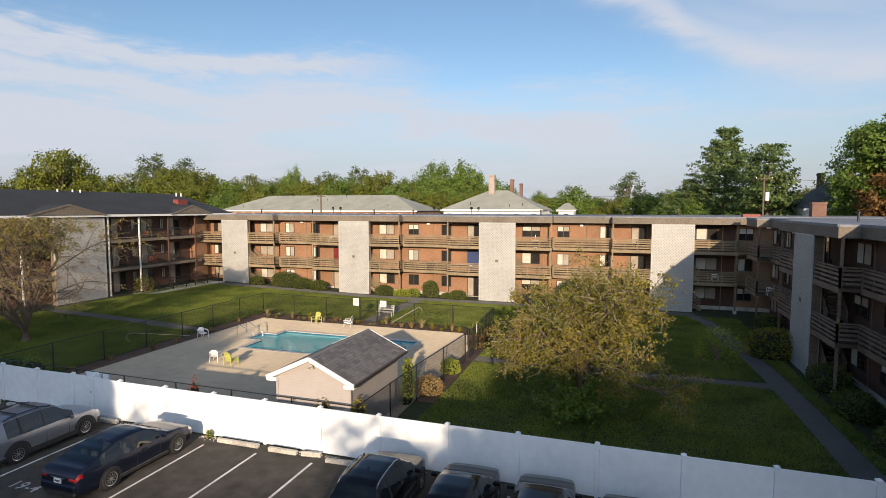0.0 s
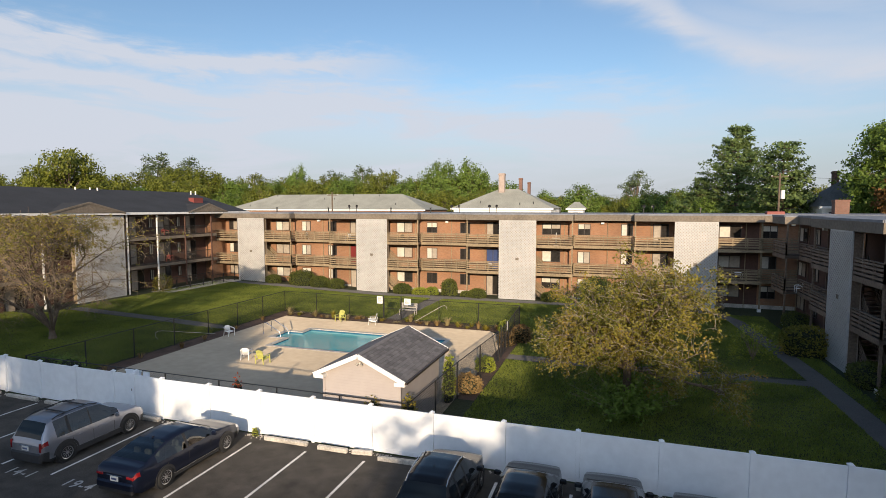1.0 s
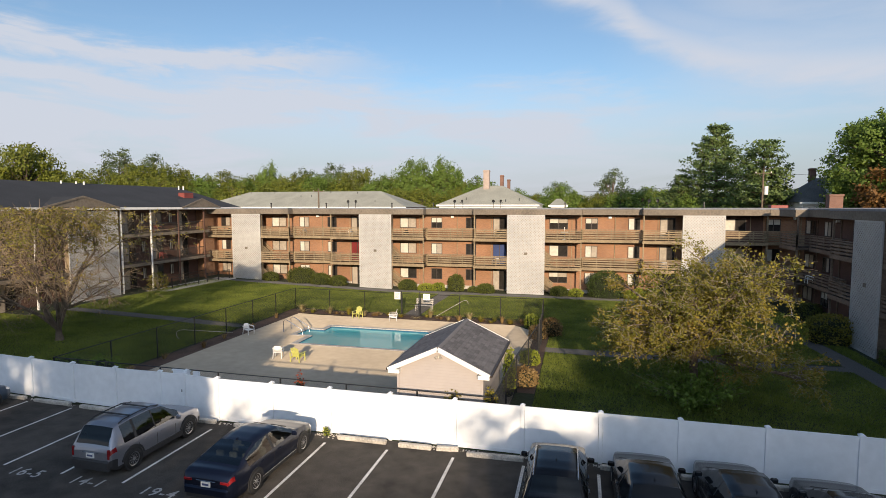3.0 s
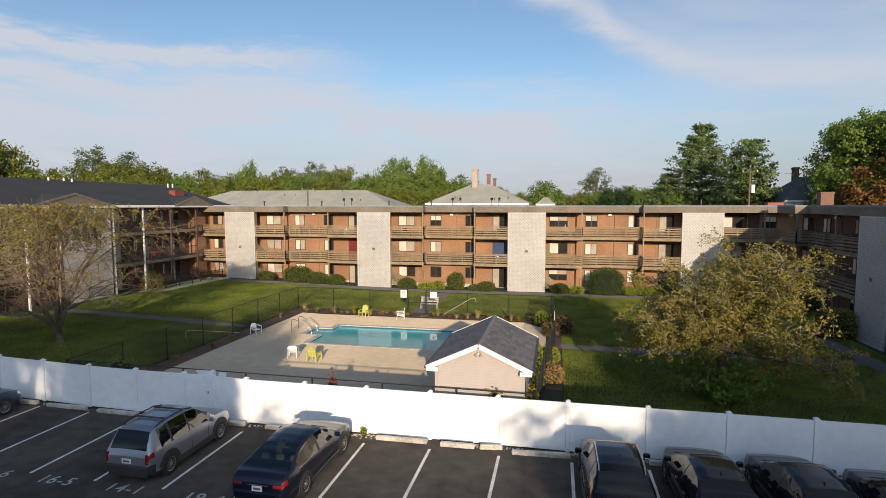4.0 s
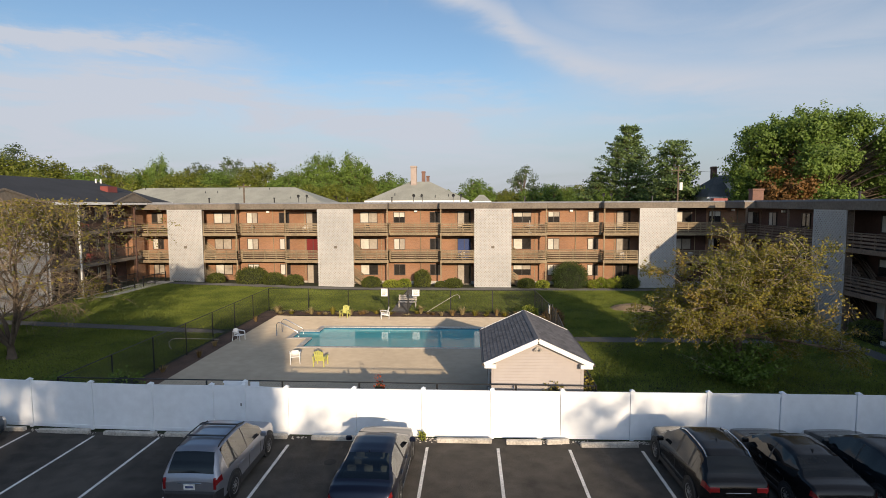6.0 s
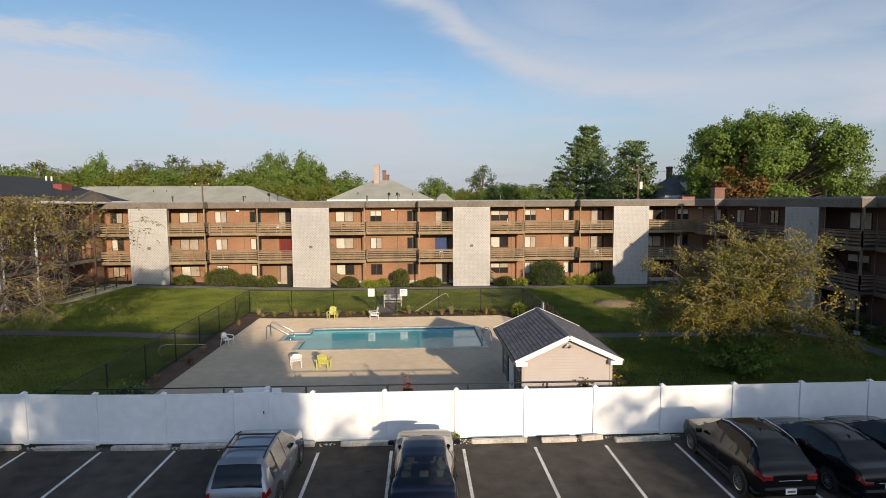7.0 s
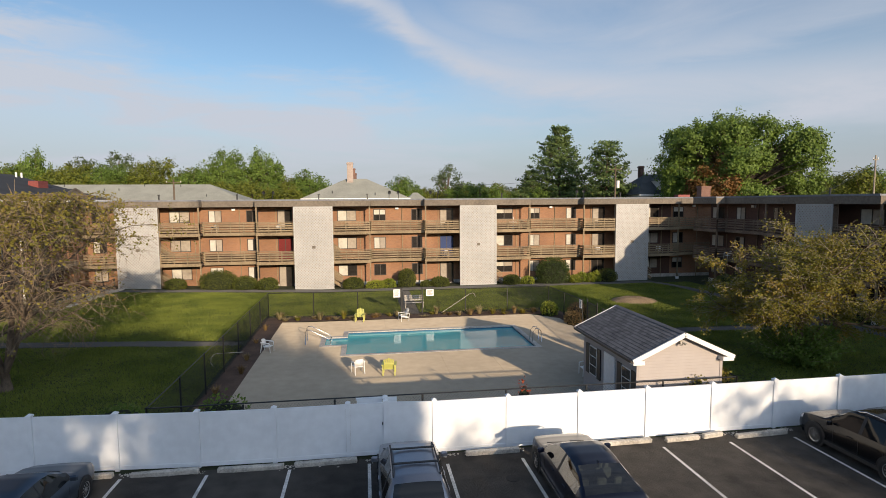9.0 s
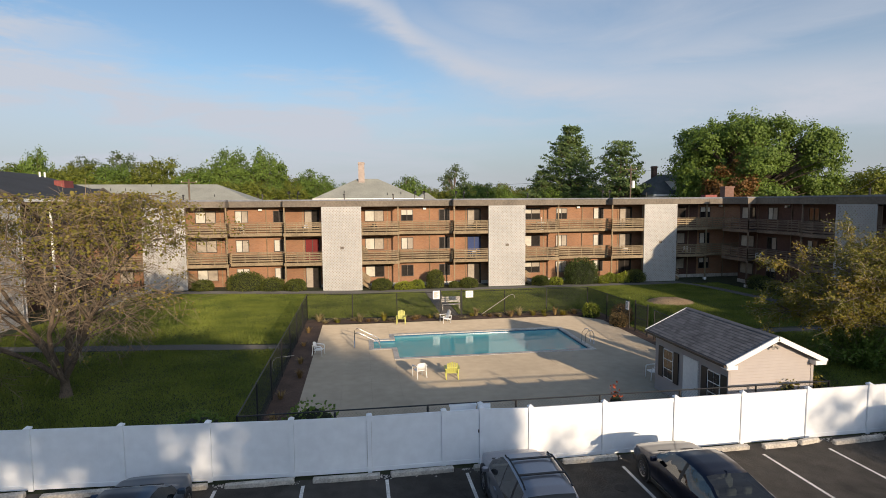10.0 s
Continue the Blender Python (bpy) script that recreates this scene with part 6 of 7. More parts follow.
def round_tree(seed, h, rad, base, clumps, per, size, leaf_mat, lobes_n=16, lobe=(0.30, 0.46), core=0.62, spike=0.05):
    """Returns the meshes of a broad tree: limbs, and leaf clumps gathered in uneven lobes."""
    rnd = random.Random(seed)
    wood, crown = Geo(), Geo()
    wood.tube([(0, 0, 0), (0.1, 0, h * 0.2), (0, 0.1, h * 0.45), (0.1, 0, h * 0.75)], [h * 0.028, h * 0.022, h * 0.015, h * 0.005], 8)
    cz = (base + h) / 2
    rz = (h - base) / 2
    lobes = []
    for i in range(lobes_n):
        u = -0.6 + 1.6 * (i + 0.5) / lobes_n
        a = i * 2.39996 + rnd.uniform(-0.5, 0.5)
        q = math.sqrt(max(0.02, 1 - u * u))
        f = rnd.uniform(*lobe)
        w = (1 - f) * rnd.uniform(0.82, 1.04)
        lobes.append((Vector((math.cos(a) * q * rad * w, math.sin(a) * q * rad * w, cz + u * rz * w)), f))
    lobes.append((Vector((0, 0, cz + 0.1 * rz)), core))
    for k in range(clumps):
        c, f = lobes[k % len(lobes)]
        a, u = rnd.uniform(0, math.tau), rnd.uniform(-0.65, 1)
        q = math.sqrt(max(0, 1 - u * u))
        rr = rnd.uniform(0.7, 1.0)
        p = c + Vector((math.cos(a) * q * rad * f * rr, math.sin(a) * q * rad * f * rr, u * rz * f * rr))
        if k % 6 == 0:
            wood.tube([(0, 0, min(p.z * 0.6, h * 0.6)), p.lerp(Vector((0, 0, p.z * 0.7)), 0.4), p], [h * 0.008, h * 0.005, 0.02], 4, cap=False)
        out = (p - Vector((0, 0, cz))).normalized()
        face = (p - c).normalized() * 0.8 + out * 0.4 + Vector((0, 0, 0.15))
        reach = out * (rnd.random() ** 3) * spike * rad
        for _ in range(per):
            o = Vector((rnd.gauss(0, 1), rnd.gauss(0, 1), rnd.gauss(0, 0.8))) * size * 1.15
            leaf_facing(crown, p + o + reach * rnd.random(), face, size * rnd.uniform(0.7, 1.4), rnd)
    return wood.mesh("trunk", M["bark"], True), crown.mesh("crown", M[leaf_mat])


def conifer(seed, h, rad, tiers, tufts, size, low=0.1, gaps=0.0, shape=0.62):
    """A white pine: uneven tiers of up-curved boughs that end in flat sprays of needles."""
    rnd = random.Random(seed)
    wood, crown = Geo(), Geo()
    wood.tube([(0, 0, 0), (0.1, 0, h * 0.5), (0.0, 0.1, h * 0.97)], [h * 0.022, h * 0.013, 0.03], 8)
    for k in range(tiers):
        t = min(0.985, max(0.0, (k + rnd.uniform(-0.3, 0.3)) / tiers))
        z = h * (low + (0.97 - low) * t)
        R = rad * (1 - t) ** shape * rnd.uniform(0.82, 1.1) + 0.5
        n = rnd.choice((7, 8, 9)) if t < 0.85 else 5
        turn = rnd.uniform(0, math.tau)
        for j in range(n):
            if rnd.random() < gaps:
                continue
            a = turn + j * math.tau / n + rnd.uniform(-0.35, 0.35)
            ln = R * rnd.uniform(0.6, 1.12)
            d = Vector((math.cos(a), math.sin(a), 0))
            side = Vector((-d.y, d.x, 0))
            tip = rnd.uniform(0.10, 0.30) + 0.25 * t
            pts = [Vector((0, 0, z)), d * ln * 0.55 + Vector((0, 0, z + ln * 0.04)), d * ln + Vector((0, 0, z + ln * tip))]
            wood.tube(pts, [0.05 + 0.003 * h * (1 - t), 0.04, 0.02], 3, cap=False)
            sprays = 4 + int(ln * 0.8)
            for q in range(sprays):
                f = 0.30 + 0.72 * (q + rnd.random()) / sprays
                c = pts[0].lerp(pts[1], f * 2) if f < 0.5 else pts[1].lerp(pts[2], f * 2 - 1)
                c = c + side * rnd.gauss(0, 0.16) * ln + Vector((0, 0, rnd.uniform(-0.1, 0.4)))
                r = size * rnd.uniform(1.4, 2.4)
                face = Vector((d.x * 0.55, d.y * 0.55, 0.75))
                for _ in range(tufts):
                    u = rnd.random()
                    o = d * r * (u * 1.5 - 0.5) + side * rnd.gauss(0, 0.45) * r + Vector((0, 0, abs(rnd.gauss(0, 0.22)) * r + 0.25 * r * u))
                    leaf_facing(crown, c + o, face, size * rnd.uniform(0.6, 1.2), rnd, 0.45)
    return wood.mesh("trunk", M["bark"], True), crown.mesh("crown", M["needles"])


def plant_tree(meshes, x, y, s, rz, label, z=0, group="", wide=1.0):
    t = thing("tree", pose(x, y, z, 0, 0, rz) @ Matrix.Diagonal((s * wide, s * wide, s, 1)), label, "tree", group)
    part("trunk", meshes[0], None, t)
    tagged(part("crown", meshes[1], None, t), kind="stuff")
    return t


MAPLE = round_tree(5, 23.6, 14.6, 1.5, 2900, 36, 0.31, "leaf_maple", 34, (0.17, 0.29), 0.5, 0.12)
OAKS = [round_tree(30 + k, 16, 7.2, 0.6, 400, 20, 0.37, "leaf_green", 15, (0.27, 0.44)) for k in range(4)]
DARKS = [round_tree(40 + k, 16, 6.8, 0.6, 400, 20, 0.37, "leaf_maple", 15, (0.27, 0.44)) for k in range(2)]
THIN = round_tree(48, 20, 5.0, 8, 110, 22, 0.36, "leaf_grey", 9, (0.22, 0.36))
BRONZE = round_tree(50, 13.4, 4.0, 3, 190, 30, 0.34, "leaf_bronze")
PINE = conifer(60, 24.8, 11.4, 21, 20, 0.42, 0.16, 0.08, 0.84)
SPARSE = conifer(63, 19.8, 5.6, 14, 18, 0.46, 0.3, 0.22, 0.62)
plant_tree(PINE, 18.4, 112, 1.0, 0, "tall dark green pine behind the apartment block")
plant_tree(SPARSE, 21.9, 96, 1.0, 130, "dark green pine with bare lower limbs behind the block")
plant_tree(PINE, 12.6, 113, 0.62, 220, "dark green pine behind the apartment block")
plant_tree(MAPLE, 40.2, 86, 1.0, 0, "very large green maple behind the apartment wing")
plant_tree(BRONZE, 31.6, 79, 1.08, 0, "small bronze leaved tree in front of the maple")
plant_tree(OAKS[0], 72, 92, 0.95, 40, "leafy green tree behind the apartment wing")
plant_tree(DARKS[1], 88, 104, 1.0, 90, "leafy green tree behind the apartment wing")
rnd = random.Random(77)
SKYLINE = [(-60, 2.9), (-42, 2.5), (-30, 2.0), (-14, 1.8), (-9, 2.1), (-4, 1.3), (1, 1.2), (5, 1.7), (9, 2.9), (14, 3.6), (20, 3.8), (28, 4.0), (34, 4.1), (40, 3.9), (48, 3.3), (56, 3.4), (80, 3.4)]
for row, (R, f) in enumerate(((170, 0.84), (196, 0.98), (228, 1.02))):
    az = -58.0
    while az < 74:
        el = lerp_table(SKYLINE, az)
        hgt = (8.6 + R * math.tan(radians(el))) * f * rnd.uniform(0.88, 1.12)
        s = hgt / 16.0
        a = radians(az)
        k = rnd.choice((0, 0, 1, 1, 2, 2, 3, 3, 4, 5))
        plant_tree((OAKS + DARKS)[k], -14 - math.sin(a) * R, math.cos(a) * R, s, rnd.uniform(0, 360), "leafy green tree in the far tree line", group="far tree line")
        az += math.degrees(11.0 * s / R) * rnd.uniform(0.62, 1.0)
for x, y, s, k in ((8.5, 112, 0.66, 4), (12.5, 108, 0.72, 5), (20, 104, 0.7, 5)):
    plant_tree((OAKS + DARKS)[k], x, y, s, 35 * k + x, "dark green tree at the foot of the pines")
plant_tree(DARKS[0], -74.5, 216, 1.9, 20, "tall rounded green tree above the far tree line", wide=0.78)
plant_tree(DARKS[1], -61.2, 217, 1.88, 160, "tall rounded green tree above the far tree line", wide=0.78)
plant_tree(DARKS[1], -41.2, 190, 1.28, 60, "rounded green tree behind the grey roofs")
plant_tree(DARKS[0], -12.4, 152, 1.03, 80, "rounded green tree behind the grey roofs")
plant_tree(OAKS[1], -160, 120, 1.86, 20, "tall rounded green tree behind the west wing", wide=0.8)
plant_tree(OAKS[3], -150, 124, 1.3, 80, "tall rounded green tree behind the west wing")
plant_tree(DARKS[1], -127, 192, 1.72, 10, "tall narrow green tree above the far tree line", wide=0.55)
for x, y, s, r in ((-189, 181, 1.66, 0), (-181, 190, 1.6, 70), (-118, 232, 1.5, 140), (2.3, 163, 1.02, 30), (-120, 210, 1.3, 200)):
    plant_tree(THIN, x, y, s, r, "thin open-crowned tree above the far tree line", group="thin trees")
for x, y, s, k in ((9, 150, 0.9, 4), (14, 155, 0.85, 5), (4, 158, 0.85, 4), (28, 140, 0.9, 5)):
    plant_tree((OAKS + DARKS)[k], x, y, s, 50 * k, "dark green tree beside the pines")
# trees on the far side of the car park, which shade it
SHADY = [round_tree(95 + k, 16, 7.0, 0.8, 420, 44, 0.46, "leaf_green") for k in range(2)]
SPOTTY = [round_tree(97 + k, 16, 7.0, 2.0, 44, 34, 0.40, "leaf_green", 14, (0.2, 0.34)) for k in range(2)]
CAP = round_tree(120, 14.3, 4.6, 11.9, 130, 40, 0.42, "leaf_green", 12)
for x in (-25.0, -20.8):
    plant_tree(CAP, x, -24.5, 1.0, 50 * x, "bare-stemmed tree with a flat green crown across the car park", group="trees across the car park")
for x, s in ((-19.6, 0.86), (-22.8, 0.88), (-17.0, 0.84)):
    plant_tree(SPOTTY[int(x) % 2], x, -26, s, 40 * x, "thinly leaved green tree across the car park", group="trees across the car park")
for x, s, w in ((-11.0, 0.95, 0.40), (-13.6, 0.95, 0.45), (-16.0, 0.90, 0.36)):
    plant_tree(SHADY[int(x) % 2], x, -25, s, 31 * x, "tall narrow green tree across the car park", group="trees across the car park", wide=w)
for k, (x, s) in enumerate(((-30, 0.87), (-35.5, 0.86), (-42, 0.88), (-49, 0.88), (-27.6, 0.88), (-33, 0.87), (9.2, 0.80), (12.4, 0.95), (16.5, 0.97), (21, 0.97), (27, 0.95), (34, 0.95))):
    plant_tree(SHADY[k % 2], x, -25 - (k % 3), s, 67 * k, "leafy green tree across the car park", group="trees across the car park")
SMALL = round_tree(91, 12.4, 2.6, 6.5, 40, 30, 0.30, "leaf_green")
plant_tree(SMALL, -7.5, -25, 0.92, 70, "slender green tree across the car park", group="trees across the car park")
plant_tree(SMALL, 4.2, -25, 1.0, 0, "slender green tree across the car park", group="trees across the car park")

# ---- houses behind ----
def hip_house(name, cx, cy, lx, ly, eave_z, ridge_z, ridge_len, mat, label, chimneys=(), clad="white_paint", pipes=()):
    h = thing(name, pose(cx, cy, 0), label, "house")
    wl = part("wall", Geo().box(-lx / 2 + 0.5, lx / 2 - 0.5, -ly / 2 + 0.5, ly / 2 - 0.5, 0, eave_z), M[clad], h)
    r = ridge_len / 2
    part("roof", Geo().add([(-lx / 2, -ly / 2, eave_z), (lx / 2, -ly / 2, eave_z), (lx / 2, ly / 2, eave_z), (-lx / 2, ly / 2, eave_z), (-r, 0, ridge_z), (r, 0, ridge_z)],
                           [(0, 1, 5, 4), (1, 2, 5), (2, 3, 4, 5), (3, 0, 4), (3, 2, 1, 0)]), mat, h, "grey shingle hip roof")
    part("fascia", Geo().box(-lx / 2, lx / 2, -ly / 2 - 0.05, -ly / 2, eave_z - 0.3, eave_z + 0.03), M["white_paint"], h, "white eave board")
    for x, y, top, w_, mt in chimneys:
        part("chimney", Geo().box(x - w_, x + w_, y - w_, y + w_, eave_z, top).box(x - w_ - 0.08, x + w_ + 0.08, y - w_ - 0.08, y + w_ + 0.08, top - 0.35, top - 0.1), mt, h)
    for x, f in pipes:
        y, z = -ly / 2 * f, eave_z + (ridge_z - eave_z) * (1 - f)
        part("vent_pipe", Geo().tube([(x, y, z - 0.1), (x, y, z + 0.5)], 0.07, 6), M["black_metal"], h, "dark roof vent pipe")
    n = int(lx / 3.2)
    for k in range(n):
        x = -lx / 2 + (k + 0.5) * lx / n
        w_ = part("window", Geo().box(x - 0.6, x + 0.6, -ly / 2 + 0.42, -ly / 2 + 0.5, eave_z - 2.2, eave_z - 0.7), M["white_paint"], h)
        part("pane", Geo().box(x - 0.5, x + 0.5, -ly / 2 + 0.40, -ly / 2 + 0.419, eave_z - 2.1, eave_z - 0.8), M["glass"], w_)
    return h


M["shingle_slate"] = material("slate grey shingles", (0.10, 0.108, 0.11), 0.85, vary=0.3, big=0.6, fine=6)
M["pale_brick"] = material("pale rendered chimney", (0.36, 0.29, 0.25), 0.9, vary=0.25, big=1.0, fine=9)
hip_house("house", -80.5, 140, 62, 20, 8.65, 13.0, 41, M["shingle_grey"], "brick house with a long pale grey hip roof", clad="brick", pipes=((-19.5, 0.1), (-11.6, 0.12), (-2.0, 0.35), (1.2, 0.35), (6.0, 0.12), (14.2, 0.15), (-24, 0.8), (21.5, 0.7)))
far_house = hip_house("house", 30.6, 96, 11, 12, 9.4, 13.2, 2.6, M["shingle_slate"], "white house with a slate grey hip roof among the trees", [(-1.5, 1, 14.8, 0.4, M["chimney"])])
dorm = part("dormer", Geo().box(-1.1, 1.1, -5.0, -1.5, 10.2, 11.9), M["white_paint"], far_house, "white dormer")
part("dormer_roof", Geo().add([(-1.4, -5.3, 11.9), (1.4, -5.3, 11.9), (0, -5.3, 12.9), (-1.4, -1.2, 11.9), (1.4, -1.2, 11.9), (0, -1.2, 12.9)], [(0, 1, 2), (0, 2, 5, 3), (2, 1, 4, 5), (0, 3, 4, 1)]), M["shingle_slate"], dorm)
part("pane", Geo().box(-0.5, 0.5, -5.04, -5.01, 10.5, 11.7), M["glass"], dorm)
hip_house("house", -24.3, 112, 20.5, 16, 9.1, 13.1, 4.0, M["shingle_grey"], "white house with a pale grey hip roof and chimneys",
          [(-1.2, -1, 16.3, 0.6, M["pale_brick"])], pipes=((-4.5, 0.75), (3.6, 0.85), (6.2, 0.8)))
hip_house("house", -24.6, 138, 16, 15, 8.6, 12.2, 3.0, M["shingle_grey"], "white house with a grey roof and two brick chimneys", [(-0.6, -6.5, 16.4, 0.42, M["chimney"]), (-0.4, 5.0, 15.9, 0.38, M["chimney"])])
hip_house("house", -11.2, 124, 4.2, 7, 9.0, 10.5, 1.0, M["shingle_grey"], "small white gabled house behind the grey roofs")
solid("chimney", Geo().box(-0.6, 0.6, -0.45, 0.45, 8.5, 9.85).box(-0.66, 0.66, -0.51, 0.51, 9.8, 10.0), M["chimney"], "red brick chimney on the flat roof", "chimney", m=pose(18.45, 61.8, 0))

# ---- far hill ----
g = Geo()
for i in range(61):
    x = -1800 + i * 60
    hgt = 34 + 10 * math.sin(i * 0.55) + 6 * math.sin(i * 1.7)
    g.v += [(x, 1900, -5), (x, 1900, hgt), (x, 2200, -5)]
for i in range(60):
    a = i * 3
    g.f += [(a, a + 3, a + 4, a + 1), (a + 1, a + 4, a + 5, a + 2)]
solid("backdrop_hill", g, material("far wooded hill", (0.10, 0.14, 0.17), 1.0, big=0.01, fine=0.08, bump=0), "low blue wooded hill on the horizon", "hill", kind="structure")

# ---- pool furniture ----
def armchair(m, mat, label):
    """A stacking plastic armchair; it faces +y."""
    c = thing("plastic_chair", m @ Matrix.Diagonal((0.9, 0.9, 0.9, 1)), label, "chair", "chairs by the pool")
    part("seat", Geo().chamfer(-0.24, 0.24, -0.22, 0.24, 0.38, 0.42, 0.015), mat, c)
    # back: a bowed shell with a rounded top
    g, n = Geo(), 8
    for off in (0.0, 0.018):
        for k in range(n + 1):
            u = -1 + 2 * k / n
            top = 0.84 - 0.09 * u ** 4
            g.v += [(u * 0.24, -0.24 + 0.05 * u * u - off, 0.44), (u * 0.25, -0.34 + 0.09 * u * u - off, top)]
    m_ = 2 * (n + 1)
    for k in range(n):
        i = 2 * k
        g.f += [(i, i + 2, i + 3, i + 1), (m_ + i + 1, m_ + i + 3, m_ + i + 2, m_ + i), (i + 1, i + 3, m_ + i + 3, m_ + i + 1), (m_ + i, m_ + i + 2, i + 2, i)]
    g.f += [(1, m_ + 1, m_, 0), (2 * n, m_ + 2 * n, m_ + 2 * n + 1, 2 * n + 1)]
    part("backrest", g, mat, c, smooth=True)
    for s in (-1, 1):
        part("armrest", Geo().tube([(s * 0.28, -0.32, 0.68), (s * 0.30, -0.05, 0.66), (s * 0.30, 0.2, 0.63), (s * 0.28, 0.26, 0.56)], 0.034, 6), mat, c)
        part("leg", Geo().tube([(s * 0.29, 0.25, 0.6), (s * 0.27, 0.27, 0)], [0.024, 0.02], 6), mat, c)
        part("leg", Geo().tube([(s * 0.26, -0.28, 0.68), (s * 0.25, -0.3, 0.38), (s * 0.27, -0.36, 0)], [0.024, 0.026, 0.02], 6), mat, c)
    return c


def adirondack(m, mat, label):
    """A reclined slatted lawn chair; it faces +y."""
    c = thing("lawn_chair", m @ Matrix.Diagonal((0.86, 0.86, 0.9, 1)), label, "chair", "chairs by the pool")
    for k in range(5):
        y = -0.2 + 0.11 * k
        part("seat_slat", Geo().beam((-0.26, y, 0.33 + 0.022 * k), (0.26, y, 0.33 + 0.022 * k), 0.1, 0.022), mat, c)
    for k in range(5):
        x = -0.22 + 0.11 * k
        part("back_slat", Geo().beam((x, -0.2, 0.32), (x * 1.1, -0.42, 0.98 - abs(k - 2) * 0.04), 0.1, 0.02, up=(0, 1, 0.4)), mat, c)
    part("back_brace", Geo().beam((-0.28, -0.34, 0.66), (0.28, -0.34, 0.66), 0.03, 0.07), mat, c)
    for s in (-1, 1):
        part("armrest", Geo().beam((s * 0.35, -0.42, 0.58), (s * 0.35, 0.33, 0.58), 0.13, 0.025), mat, c)
        part("leg", Geo().beam((s * 0.33, 0.28, 0.0), (s * 0.33, 0.26, 0.57), 0.07, 0.03), mat, c)
        part("side_rail", Geo().beam((s * 0.30, 0.28, 0.39), (s * 0.30, -0.36, 0.29), 0.03, 0.09), mat, c)
        part("leg", Geo().beam((s * 0.33, -0.36, 0.0), (s * 0.33, -0.42, 0.57), 0.06, 0.03), mat, c)
    return c


DZ = 0.03
armchair(pose(-28.3, 31.0, DZ, 0, 0, -105), M["white_plastic"], "white plastic armchair at the deck edge")
armchair(pose(-23.3, 26.5, DZ, 0, 0, 18), M["white_plastic"], "white plastic armchair on the pool deck")
armchair(pose(-12.55, 24.4, DZ, 0, 0, 90), M["white_plastic"], "white plastic armchair beside the pool house")
adirondack(pose(-21.8, 26.1, DZ, 0, 0, -6), M["yellow_plastic"], "yellow plastic lawn chair turned to the pool")
adirondack(pose(-23.3, 38.0, DZ, 0, 0, 172), M["yellow_plastic"], "yellow plastic lawn chair behind the pool")
adirondack(pose(-20.3, 37.8, DZ, 0, 0, 105), M["white_plastic"], "white plastic lawn chair behind the pool")

# ---- gates, signs, bench, poles at the pool fence ----
def fence_gate(m, width, label):
    t = thing("fence_gate", m, label, "gate", "pool gates")
    for s in (-1, 1):
        part("post", Geo().tube([(s * width / 2, 0, 0), (s * width / 2, 0, 2.0)], 0.04, 8), M["black_metal"], t)
        part("upright", Geo().tube([(s * (width / 2 - 0.09), 0, 0.08), (s * (width / 2 - 0.09), 0, 1.8)], 0.022, 6), M["black_metal"], t)
    for z in (0.1, 0.95, 1.8):
        part("crossbar", Geo().tube([(-width / 2 + 0.09, 0, z), (width / 2 - 0.09, 0, z)], 0.02, 6), M["black_metal"], t)
    g = Geo()
    k = -1.7
    while k < width:
        for s in (1, -1):
            ta, tb = max(0.09, k), min(width - 0.09, k + 1.7)
            if tb > ta:
                za, zb = (ta - k, tb - k) if s > 0 else (1.7 - ta + k, 1.7 - tb + k)
                g.beam((ta - width / 2, 0, 0.1 + za), (tb - width / 2, 0, 0.1 + zb), 0.006)
        k += 0.11
    tagged(part("wire_mesh", g, M["black_metal"], t, "black chain-link wire mesh"), kind="stuff")
    return t


fence_gate(pose(-19.5, NY, 0), 1.55, "black chain-link gate behind the pool")
fence_gate(pose(-8.7, 32.5, 0, 0, 0, 90), 1.5, "black chain-link gate beside the pool")


def sign(m, w_, h_, label, rows):
    s = thing("pool_sign", m, label, "sign", "pool rule signs")
    part("board", Geo().chamfer(-w_ / 2, w_ / 2, -0.012, 0.012, -h_ / 2, h_ / 2, 0.006), M["white_paint"], s)
    for k in range(rows):
        z = h_ * (0.32 - 0.6 * k / max(1, rows - 1))
        part("text_bar", Geo().box(-w_ * 0.36, w_ * (0.36 - 0.1 * (k % 3)), -0.016, -0.013, z - 0.014, z + 0.014), M["fascia"], s)
    return s


sign(pose(-20.6, NY - 0.06, 1.62), 0.5, 0.6, "white pool rules sign on the chain-link fence", 6)
sign(pose(-18.15, NY - 0.06, 1.6), 0.56, 0.5, "white pool rules sign on the chain-link fence", 5)
sign(pose(-8.78, 34.15, 1.5, 0, 0, -88), 0.4, 0.55, "white pool rules sign on the chain-link fence", 5)

b = thing("bench", pose(-19.1, 42.3, 0), "pale slatted garden bench behind the pool gate", "bench")
for k in range(4):
    part("seat_slat", Geo().box(-0.75, 0.75, -0.22 + 0.12 * k, -0.12 + 0.12 * k, 0.43, 0.46), M["kerb"], b)
for k in range(3):
    part("back_slat", Geo().box(-0.75, 0.75, 0.28 + 0.03 * k, 0.31 + 0.03 * k, 0.55 + 0.15 * k, 0.67 + 0.15 * k), M["kerb"], b)
for s in (-0.68, 0.68):
    part("leg", Geo().box(s - 0.03, s + 0.03, -0.2, -0.14, 0, 0.43), M["kerb"], b)
    part("leg", Geo().beam((s, 0.24, 0), (s, 0.36, 0.98), 0.06), M["kerb"], b)

